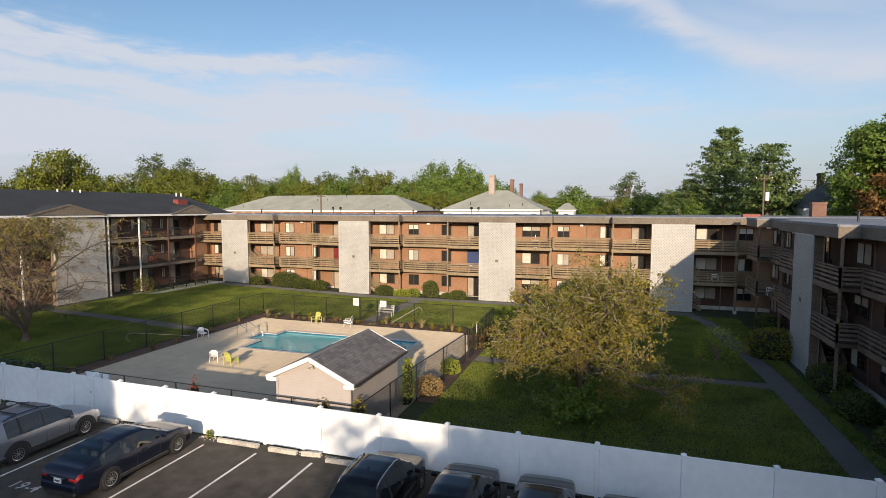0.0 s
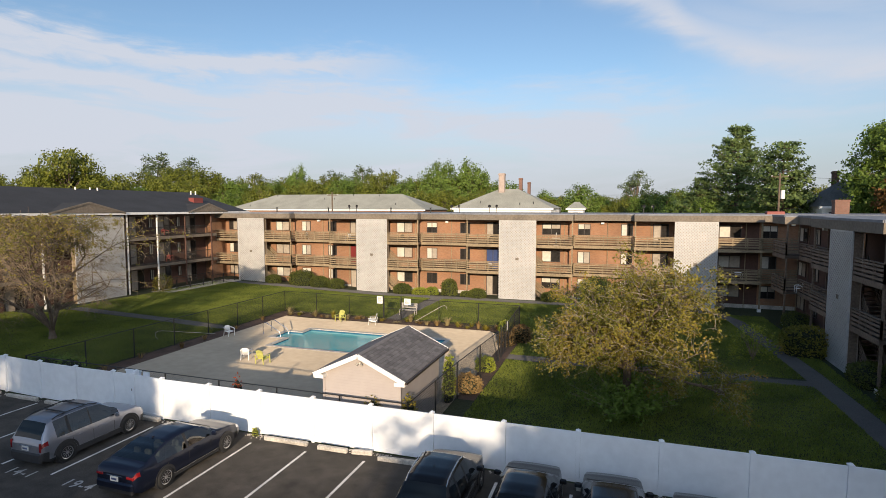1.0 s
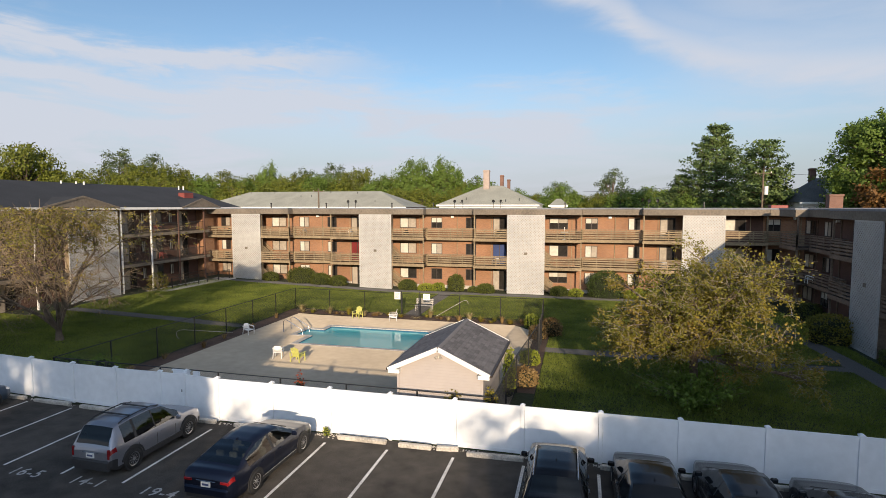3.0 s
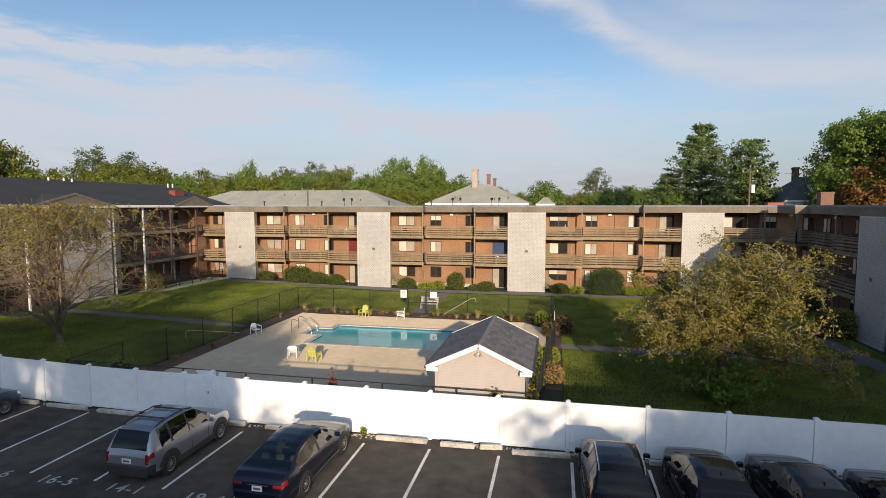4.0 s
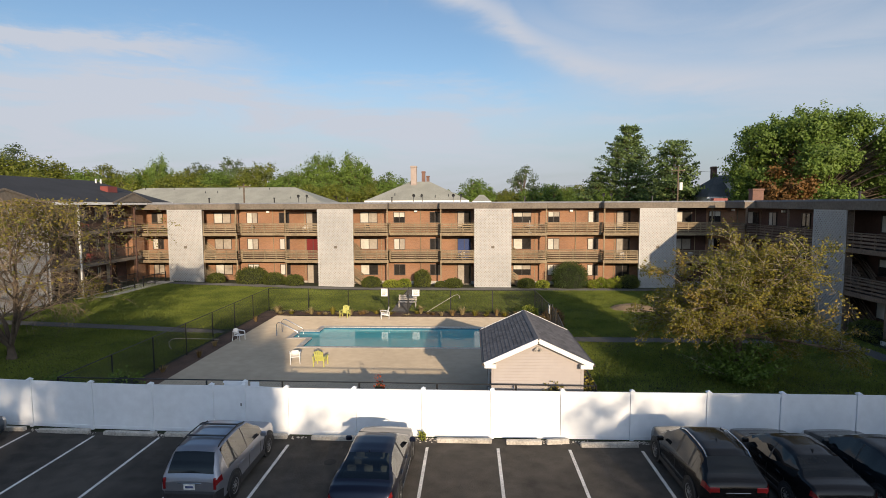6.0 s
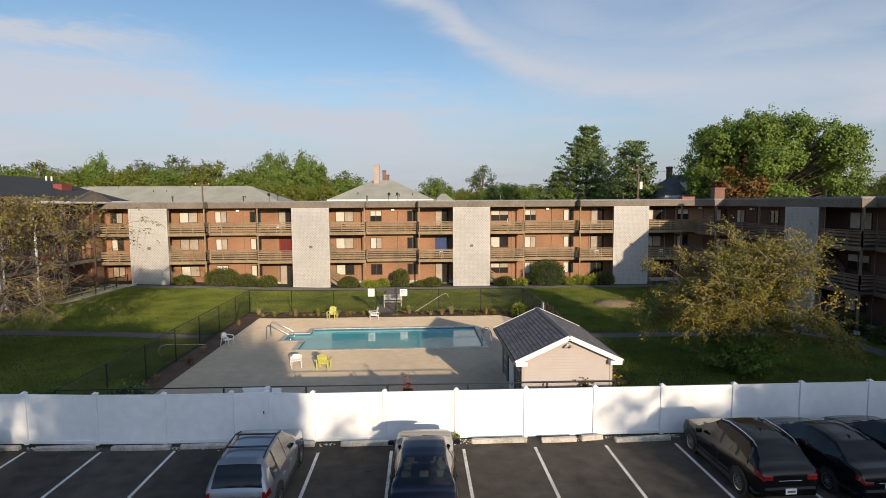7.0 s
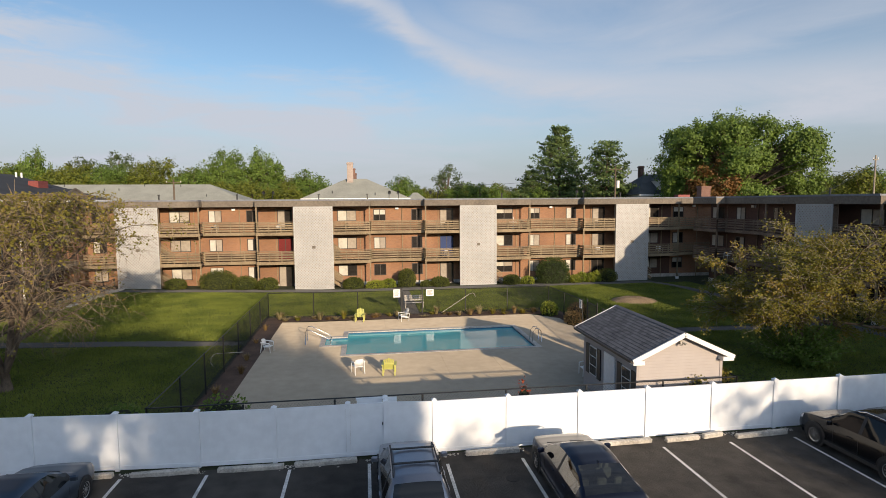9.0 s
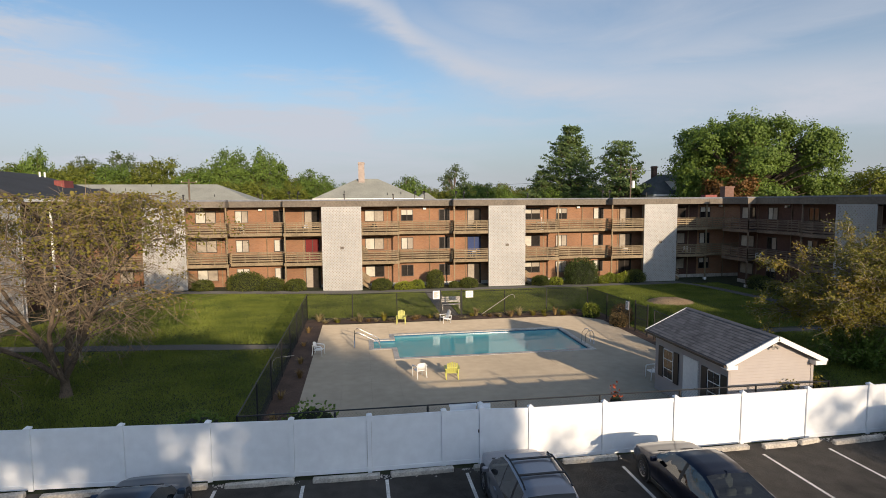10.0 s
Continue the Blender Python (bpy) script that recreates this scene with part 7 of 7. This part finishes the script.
solid("pool_hook", Geo().tube([(-17.35, 39.5, 0.12), (-15.2, 39.72, 1.42), (-14.95, 39.74, 1.5), (-14.8, 39.74, 1.42), (-14.74, 39.74, 1.2)], 0.017, 6), M["kerb"], "pale rescue pole with a hook leaning on the fence", "pool tool", smooth=True)
solid("pool_pole", Geo().tube([(-29.95, 26.35, 0.75), (-30.0, 26.2, 0.95), (-29.97, 26.15, 1.2), (-29.9, 26.3, 1.3), (-29.85, 26.6, 1.27), (-29.62, 31.2, 0.06)], 0.015, 6), M["kerb"], "pale telescopic pool pole leaning along the fence", "pool tool", smooth=True)

# ---- shrubs ----
def shrub(name, x, y, rx, ry, h, leaf_mat, label, seed, n=1500, size=0.10, flat=0.75, lift=0.0, open_crown=False):
    """A clipped or loose shrub: stems under a dense shell of small leaves."""
    rnd = random.Random(seed)
    g, st = Geo(), Geo()
    for _ in range(int(n * 1.7) if not open_crown else n):
        a, u = rnd.uniform(0, math.tau), rnd.uniform(-0.5, 1)
        q = (max(0.0, 1 - abs(u) ** (2 / flat))) ** 0.5
        f = rnd.uniform(0.72, 1.04) * (1 + 0.12 * noise.noise(Vector((math.cos(a) * 2 + x, math.sin(a) * 2 + y, u * 2))))
        p = Vector((math.cos(a) * q * rx * f, math.sin(a) * q * ry * f, max(0.03, h * 0.35 + u * h * 0.65 * f)))
        leaf(g, p, (rnd.uniform(-1, 1), rnd.uniform(-1, 1), rnd.uniform(-0.4, 0.9)), size * rnd.uniform(0.7, 1.4), rnd)
    core = Geo()
    k = 10
    for j, (zz, rr) in enumerate(((0.02, 0.75), (h * 0.4, 0.86), (h * 0.75, 0.62), (h * 0.88, 0.1))):
        core.v += [(math.cos(i * math.tau / k) * rx * rr, math.sin(i * math.tau / k) * ry * rr, zz) for i in range(k)]
    core.f = [(j * k + i, j * k + (i + 1) % k, (j + 1) * k + (i + 1) % k, (j + 1) * k + i) for j in range(3) for i in range(k)]
    t = thing(name, pose(x, y, rise(x) + lift), label, "shrub", "shrubs")
    if open_crown:
        for k in range(9):
            a = k * math.tau / 9 + rnd.uniform(-0.3, 0.3)
            st.tube([(0, 0, 0), (math.cos(a) * rx * 0.3, math.sin(a) * ry * 0.3, h * 0.45), (math.cos(a) * rx * 0.75, math.sin(a) * ry * 0.75, h * rnd.uniform(0.65, 0.9))], [0.03, 0.02, 0.008], 4, cap=False)
        part("stem", st, M["twig"], t, "thin bare stems")
    else:
        part("stem_core", core, M["shade_leaf"], t, "dark inner twigs")
    tagged(part("foliage", g, M[leaf_mat], t), kind="stuff")
    return t


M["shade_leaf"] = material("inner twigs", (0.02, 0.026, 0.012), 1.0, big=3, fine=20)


def grass_tuft(x, y, h, leaf_mat, label, seed, n=70, spread=0.28):
    rnd = random.Random(seed)
    g = Geo()
    for _ in range(n):
        a, lean = rnd.uniform(0, math.tau), rnd.uniform(0.1, 1.0)
        p0 = Vector((math.cos(a) * 0.08, math.sin(a) * 0.08, 0))
        d = Vector((math.cos(a), math.sin(a), 0))
        p1 = p0 + d * spread * lean * 0.5 + Vector((0, 0, h * rnd.uniform(0.5, 0.7)))
        p2 = p0 + d * spread * lean * 1.4 + Vector((0, 0, h * rnd.uniform(0.7, 1.05)))
        s = d.cross(Vector((0, 0, 1))) * 0.014
        g.add([p0 - s, p0 + s, p1 + s, p1 - s, p2], [(0, 1, 2, 3), (3, 2, 4)])
    return solid("ornamental_grass", g, M[leaf_mat], label, "grass clump", "grass clumps", m=pose(x, y, rise(x) + 0.012))


M["straw"] = leaf_material("straw grass", (0.20, 0.16, 0.07), (0.42, 0.34, 0.17))
HEDGE = "clipped green shrub in front of the apartment block"
for k, (x, y, rx, ry, h, mt, lb, n) in enumerate((
        (-40.2, 52.9, 0.95, 0.7, 1.0, "leaf_hedge", HEDGE, 1500), (-36.4, 53.0, 1.75, 0.9, 1.75, "leaf_hedge", "large rounded green shrub in front of the block", 3000), (-34.1, 52.9, 1.1, 0.8, 1.25, "leaf_hedge", HEDGE, 1800),
        (-32.0, 52.9, 0.95, 0.8, 1.1, "leaf_hedge", HEDGE, 1700), (-24.0, 52.9, 0.95, 0.75, 1.1, "leaf_hedge", HEDGE, 1700), (-18.8, 53.2, 0.85, 0.75, 1.75, "leaf_hedge", "tall rounded green shrub in front of the block", 2000),
        (-15.6, 52.7, 0.9, 0.7, 0.95, "leaf_hedge", HEDGE, 1500), (-16.9, 53.0, 0.6, 0.5, 0.6, "leaf_hedge", HEDGE, 700), (-8.3, 52.8, 0.85, 0.7, 0.95, "leaf_hedge", HEDGE, 1500), (-3.9, 53.0, 1.75, 1.2, 2.6, "leaf_dark", "big loose dark green shrub in front of the block", 4200),
        (1.9, 52.9, 1.0, 0.8, 1.3, "leaf_hedge", HEDGE, 1600), (-21.9, 52.8, 0.9, 0.6, 0.75, "leaf_lime", "loose yellow green perennials by the wall", 1200), (-20.6, 52.9, 0.7, 0.5, 0.85, "leaf_lime", "loose yellow green perennials by the wall", 1000),
        (-6.7, 52.7, 0.7, 0.5, 0.8, "leaf_lime", "loose yellow green perennials by the wall", 900),
        (11.0, 46.5, 1.0, 1.4, 1.3, "leaf_hedge", "dark shrub along the east wing", 1500), (10.2, 41.8, 0.9, 1.2, 1.1, "leaf_hedge", "dark shrub along the east wing", 1400), (10.6, 32.5, 1.0, 1.5, 1.2, "leaf_hedge", "dark shrub along the east wing", 1500), (10.4, 28.5, 0.9, 1.4, 1.1, "leaf_hedge", "dark shrub along the east wing", 1500),
        (10.4, 24.0, 0.9, 1.4, 1.2, "leaf_hedge", "dark shrub along the east wing", 1500), (5.9, 36.0, 1.35, 1.1, 2.2, "leaf_lime", "loose olive green bush on the shaded lawn", 1300),
        (-46.0, 42.5, 0.9, 0.9, 1.9, "leaf_orchard", "small loose bush beside the west wing", 900),
        (-9.0, 25.2, 0.7, 0.6, 0.9, "leaf_rust", "pale flowering shrub at the fence", 900), (-8.2, 36.0, 0.75, 0.7, 1.2, "leaf_rust", "pale flowering shrub at the fence", 900), (-9.6, 37.9, 0.6, 0.6, 1.0, "leaf_lime", "yellow green shrub in the planting bed", 800),
        (-9.0, 28.9, 0.55, 0.6, 0.8, "leaf_lime", "yellow green shrub at the fence", 700), (-9.0, 34.8, 0.6, 0.6, 0.9, "leaf_rust", "rusty brown shrub in the planting bed", 700),
        (-27.6, 18.75, 1.0, 0.5, 2.0, "leaf_maple", "green sumac shoots behind the white fence", 420), (-17.4, 18.45, 0.3, 0.2, 2.05, "leaf_red", "small red leaved shrub behind the white fence", 110), (-10.9, 18.25, 0.5, 0.12, 1.95, "leaf_thin", "sparse vine on the pool house fence", 180),
        (-9.5, 23.6, 0.25, 0.5, 2.3, "leaf_lime", "yellow green vine climbing the pool house fence", 500), (-9.55, 18.6, 0.3, 0.4, 2.0, "leaf_orchard", "olive vine at the pool house corner", 300),
        (-31.5, 20.2, 1.1, 0.8, 1.1, "leaf_maple", "low green weeds behind the white fence", 700), (-15.7, 17.35, 0.12, 0.08, 0.35, "leaf_lime", "small green weed at the fence foot", 60))):
    if mt == "leaf_red" and "leaf_red" not in M:
        M["leaf_red"] = leaf_material("red leaves", (0.30, 0.04, 0.02), (0.55, 0.14, 0.05))
    shrub("shrub", x, y, rx, ry, h, mt, lb, 300 + k, n, 0.10 if h > 0.5 else 0.07, open_crown="loose olive" in lb or "small loose" in lb)
rnd = random.Random(5)
for k in range(26):
    x = -29.0 + 19.2 * (k + rnd.uniform(-0.5, 0.5)) / 26
    if -20.4 < x < -18.6:
        continue
    grass_tuft(x, 39.1 + rnd.uniform(-0.35, 0.45), rnd.uniform(0.2, 0.7), rnd.choice(("straw", "leaf_orchard", "straw", "leaf_rust")), "tan ornamental grass clump in the mulch bed", 40 + k, rnd.randrange(40, 110), rnd.uniform(0.2, 0.5))
for k, (x, h_) in enumerate(((-1.7, 0.8), (-0.9, 1.05), (-0.1, 0.9), (0.7, 1.1))):
    shrub("shrub", x, 52.6 + 0.2 * (k % 2), 0.55, 0.5, h_, "leaf_lime", "loose yellow green perennials by the wall", 740 + k, 700, 0.13, open_crown=True)
for y in (22.0, 24.5, 27.2, 29.5, 33.0, 36.2):
    grass_tuft(-29.2 + rnd.uniform(-0.3, 0.3), y, rnd.uniform(0.25, 0.45), "leaf_rust", "small dry plant in the mulch bed", int(y * 10), 40, 0.25)
# leaf mound on the lawn
g = Geo()
for j in range(5):
    for i in range(16):
        a, r = i * math.tau / 16, (1.7, 1.35, 0.9, 0.45, 0.05)[j] * (1 + 0.12 * noise.noise(Vector((i, j, 0.5))))
        g.v.append((math.cos(a) * r * 1.2, math.sin(a) * r, (0.0, 0.14, 0.28, 0.36, 0.38)[j] + 0.04 * noise.noise(Vector((i * 1.7, j, 3)))))
g.f = [(j * 16 + i, j * 16 + (i + 1) % 16, (j + 1) * 16 + (i + 1) % 16, (j + 1) * 16 + i) for j in range(4) for i in range(16)]
solid("leaf_mound", g, M["tan_soil"], "low tan brown mound of soil on the lawn", "mound", m=pose(-0.9, 42.0, 0.0), smooth=True)

# ---- roof clutter ----
def dish(x, y, rz, label="small satellite dish on a roof mount"):
    d = thing("satellite_dish", pose(x, y, ROOF_HI, 0, 0, rz), label, "satellite dish", "satellite dishes")
    part("mast", Geo().tube([(0, 0, 0), (0, 0, 0.7)], 0.03, 6), M["black_metal"], d)
    g = Geo()
    for j, (r, yy) in enumerate(((0.03, 0.05), (0.10, 0.03), (0.17, -0.02))):
        g.v += [(math.cos(i * math.tau / 12) * r, yy - 0.1, 0.75 + math.sin(i * math.tau / 12) * r) for i in range(12)]
    g.f = [(j * 12 + i, j * 12 + (i + 1) % 12, (j + 1) * 12 + (i + 1) % 12, (j + 1) * 12 + i) for j in range(2) for i in range(12)] + [tuple(range(12))]
    part("reflector", g, M["black_metal"], d, smooth=True)
    part("feed_arm", Geo().beam((0, -0.1, 0.5), (0, -0.5, 0.62), 0.03), M["black_metal"], d)


for x, y, r in ((-20.2, 58.5, 20), (-19.2, 58.3, -30), (-15.8, 58.6, 10), (-15.0, 58.4, 40), (-33.0, 58.2, 0), (-32.2, 58.4, 50), (0.3, 57.5, 10), (1.2, 57.6, -20)):
    dish(x, y, r)
for x, y in ((-35.5, 57.5), (-27.5, 58), (-8.0, 58), (-22.5, 57.8), (5.5, 57.6), (-43, 57.8), (14.0, 30.0), (14.5, 33.5), (13.6, 38.5)):
    solid("roof_vent", Geo().tube([(0, 0, 0), (0, 0, 0.55)], 0.07, 8).tube([(0, 0, 0.5), (0, 0, 0.6)], 0.11, 8), M["black_metal"], "dark roof vent pipe on the flat roof", "vent", "roof vents", m=pose(x, y, ROOF_HI - 0.01))
def utility_pole(x, y, h, label, cans=0, arm=1.0, stout=0.16, mt="bark"):
    up = thing("utility_pole", pose(x, y, 0), label, "pole", "utility poles")
    part("shaft", Geo().tube([(0, 0, 0), (0, 0, h)], [stout, stout * 0.7], 8), M[mt], up)
    part("crossarm", Geo().beam((-arm, 0, h - 0.5), (arm, 0, h - 0.5), 0.1), M[mt], up)
    for k in range(3):
        part("insulator", Geo().tube([(-arm + arm * k, 0, h - 0.45), (-arm + arm * k, 0, h - 0.25)], 0.05, 6), M["white_paint"], up)
    for k in range(cans):
        c_ = part("transformer", Geo().tube([(0.42, -0.1, h - 3.6), (0.42, -0.1, h - 2.4)], 0.27, 12), M["white_paint"], up, "pale transformer can")
        part("bracket", Geo().beam((0.0, 0, h - 2.7), (0.3, -0.05, h - 2.7), 0.06), M["black_metal"], c_)
    return up


def cable(p, q, sag, label):
    pts = [Vector(p).lerp(Vector(q), k / 12) - Vector((0, 0, sag * (1 - (k / 6 - 1) ** 2))) for k in range(13)]
    solid("overhead_cable", Geo().tube(pts, 0.022, 4), M["black_metal"], label, "cable", "overhead cables")


utility_pole(-50.1, 84.0, 11.85, "grey wooden utility pole with a crossarm behind the block")
utility_pole(19.4, 87.5, 14.1, "grey wooden utility pole with a pale transformer behind the block", 1)
utility_pole(35.5, 55.4, 13.3, "grey wooden utility pole behind the apartment wing", 0, 0.3, 0.12, "twig_grey")
cable((18.4, 87.5, 13.6), (-6.0, 96.0, 11.4), 0.8, "thin black overhead cable strung behind the block")
cable((20.4, 87.5, 13.6), (60.0, 78.0, 13.2), 0.8, "thin black overhead cable strung behind the block")
cable((35.2, 55.4, 12.4), (23.5, 50.0, 8.9), 0.3, "thin black service cable running down to the wing roof")
solid("roof_hatch", Geo().chamfer(-0.7, 0.7, -0.4, 0.4, 0, 0.28, 0.03), M["red_metal"], "red metal hatch on the flat roof corner", "hatch", m=pose(11.2, 54.8, ROOF_HI))

# ---- lawn blades ----
def lawn(n, seed):
    rs = np.random.RandomState(seed)
    areas = [(-46.5, -30.0, 18.0, 51.0), (-30.0, -8.3, 40.6, 51.0), (-8.3, 9.8, 18.0, 51.0), (-60, -46.5, 20, 30)]
    sz = np.array([(b - a) * (d - c) for a, b, c, d in areas])
    px, py = [], []
    for (a, b, c, d), s in zip(areas, sz / sz.sum()):
        k = int(n * s)
        px.append(rs.uniform(a, b, k)), py.append(rs.uniform(c, d, k))
    px, py = np.concatenate(px), np.concatenate(py)
    east = np.interp(py, [12, 28, 34, 40, 48, 51.2], [8.6, 8.45, 8.3, 7.9, 7.2, 6.2])
    ok = np.abs(px - east) > 0.6
    ok &= ~((px > -8.5) & (px < 8.5) & (np.abs(py - 32.0) < 0.62))
    ok &= ~((px < -29) & (np.abs(py - 33.0) < 0.62))
    ok &= ~((np.abs(px + 19.5) < 0.68) & (py > 39))
    ok &= py < 50.9
    px, py = px[ok], py[ok]
    k = len(px)
    pz = 0.032 * np.maximum(0.0, -27.0 - np.maximum(px, -48.0))
    h = rs.uniform(0.05, 0.11, k) * (1 + 0.35 * np.sin(px * 0.9) * np.cos(py * 0.7))
    a, w = rs.uniform(0, math.tau, k), rs.uniform(0.013, 0.026, k)
    lx, ly = rs.normal(0, 0.035, k), rs.normal(0, 0.035, k)
    v = np.empty((k, 3, 3))
    v[:, 0] = np.stack([px - np.cos(a) * w, py - np.sin(a) * w, pz], 1)
    v[:, 1] = np.stack([px + np.cos(a) * w, py + np.sin(a) * w, pz], 1)
    v[:, 2] = np.stack([px + lx, py + ly, pz + h], 1)
    me = bpy.data.meshes.new("lawn_grass")
    me.vertices.add(3 * k), me.loops.add(3 * k), me.polygons.add(k)
    me.vertices.foreach_set("co", v.ravel())
    me.loops.foreach_set("vertex_index", np.arange(3 * k))
    me.polygons.foreach_set("loop_start", np.arange(0, 3 * k, 3))
    me.update(calc_edges=True)
    me.materials.append(M["blade"])
    tagged(new("lawn_grass", me), "short mown green grass blades of the lawn", "grass", kind="stuff")


M["blade"] = leaf_material("grass blades", (0.088, 0.124, 0.022), (0.215, 0.255, 0.046))
lawn(820000, 3)

# ---- things left on the balconies ----
def cafe_table(x, y, z, label):
    t = thing("round_table", pose(x, y, z), label, "table", "balcony furniture")
    part("tabletop", Geo().tube([(0, 0, 0.70), (0, 0, 0.73)], 0.42, 20), M["white_plastic"], t)
    part("pedestal", Geo().tube([(0, 0, 0.03), (0, 0, 0.70)], [0.06, 0.045], 8), M["white_plastic"], t)
    part("foot", Geo().tube([(0, 0, 0), (0, 0, 0.04)], [0.26, 0.18], 12), M["white_plastic"], t)
    part("parasol_shaft", Geo().tube([(0, 0, 0.73), (0, 0, 1.25)], 0.025, 6), M["white_plastic"], t)


cafe_table(-7.9, 53.75, FL[2], "white round balcony table beside the railing")
for x, y, z, rz, mt in ((-46.6, 54.2, FL[2], 160, "black_plastic"), (-46.8, 54.1, FL[1], 200, "black_plastic"), (-24.6, 54.2, FL[2], 180, "black_plastic"), (-37.0, 54.6, FL[2], 170, "white_plastic"), (-31.0, 54.0, FL[2], 190, "white_plastic"),
                        (-14.6, 54.2, FL[2], 180, "black_plastic"), (-14.8, 54.1, FL[1], 150, "white_plastic"), (1.8, 54.1, FL[2], 200, "black_plastic"), (1.5, 54.2, FL[1], 170, "white_plastic"), (8.4, 54.2, FL[1], 180, "white_plastic"),
                        (11.2, 47.0, FL[1], 90, "white_plastic"), (-48.6, 45.6, 6.15, -90, "red_metal"), (-48.6, 49.4, 3.3, -90, "black_plastic"), (-48.5, 48.6, 6.15, -90, "black_plastic"), (-48.6, 46.2, 3.3, -100, "red_metal")):
    armchair(pose(x, y, z, 0, 0, rz), M[mt], {"black_plastic": "black plastic armchair on a balcony", "white_plastic": "white plastic armchair on a balcony", "red_metal": "red armchair on a gallery"}[mt])
shrub("shrub", 9.3, 38.2, 1.5, 1.1, 1.9, "leaf_orchard", "loose yellow green shrub beside the wing footpath", 811, 1500, 0.13)
shrub("shrub", 11.4, 36.6, 0.9, 1.6, 1.3, "leaf_hedge", "dark clipped shrub at the foot of the wing", 812, 1500, 0.11)


# ---- paved strip and handrail in front of the west wing ----
solid("patio", Geo().prism([(-47.6, 41.8), (-44.9, 42.6), (-44.5, 52.6), (-47.6, 52.6)], 0.2, rise(-45.2) + 0.06), M["kerb"], "grey concrete patio strip beside the west wing", "pavement", kind="structure")


def patio_rail(a, b, z):
    """Square black posts with two rails and thin pickets."""
    A, B = Vector(a), Vector(b)
    t = thing("patio_railing", pose(0, 0, 0), "low black metal railing on the concrete patio", "railing", "patio railings")
    n = max(2, round((B - A).length / 1.5))
    for k in range(n + 1):
        p = A.lerp(B, k / n)
        part("post", Geo().box(p.x - 0.04, p.x + 0.04, p.y - 0.04, p.y + 0.04, z, z + 1.02), M["black_metal"], t)
    for h in (0.18, 0.95):
        part("rail", Geo().beam((A.x, A.y, z + h), (B.x, B.y, z + h), 0.04), M["black_metal"], t)
    for k in range(1, int((B - A).length / 0.22)):
        p = A.lerp(B, k * 0.22 / (B - A).length)
        part("picket", Geo().box(p.x - 0.009, p.x + 0.009, p.y - 0.009, p.y + 0.009, z + 0.18, z + 0.95), M["black_metal"], t)


pz = rise(-45.2) + 0.06
patio_rail((-45.9, 44.2), (-45.5, 47.6), pz)
patio_rail((-45.4, 48.8), (-45.2, 52.3), pz)

# low dry plants that fill the bed behind the pool
rnd = random.Random(515)
for k in range(18):
    grass_tuft(-28.6 + k * 1.06 + rnd.uniform(-0.4, 0.4), 39.0 + rnd.uniform(-0.35, 0.5), rnd.uniform(0.12, 0.34), rnd.choice(("straw", "leaf_rust", "leaf_orchard")), "low dry plant in the mulch bed", 900 + k, rnd.randrange(50, 120), rnd.uniform(0.35, 0.6))
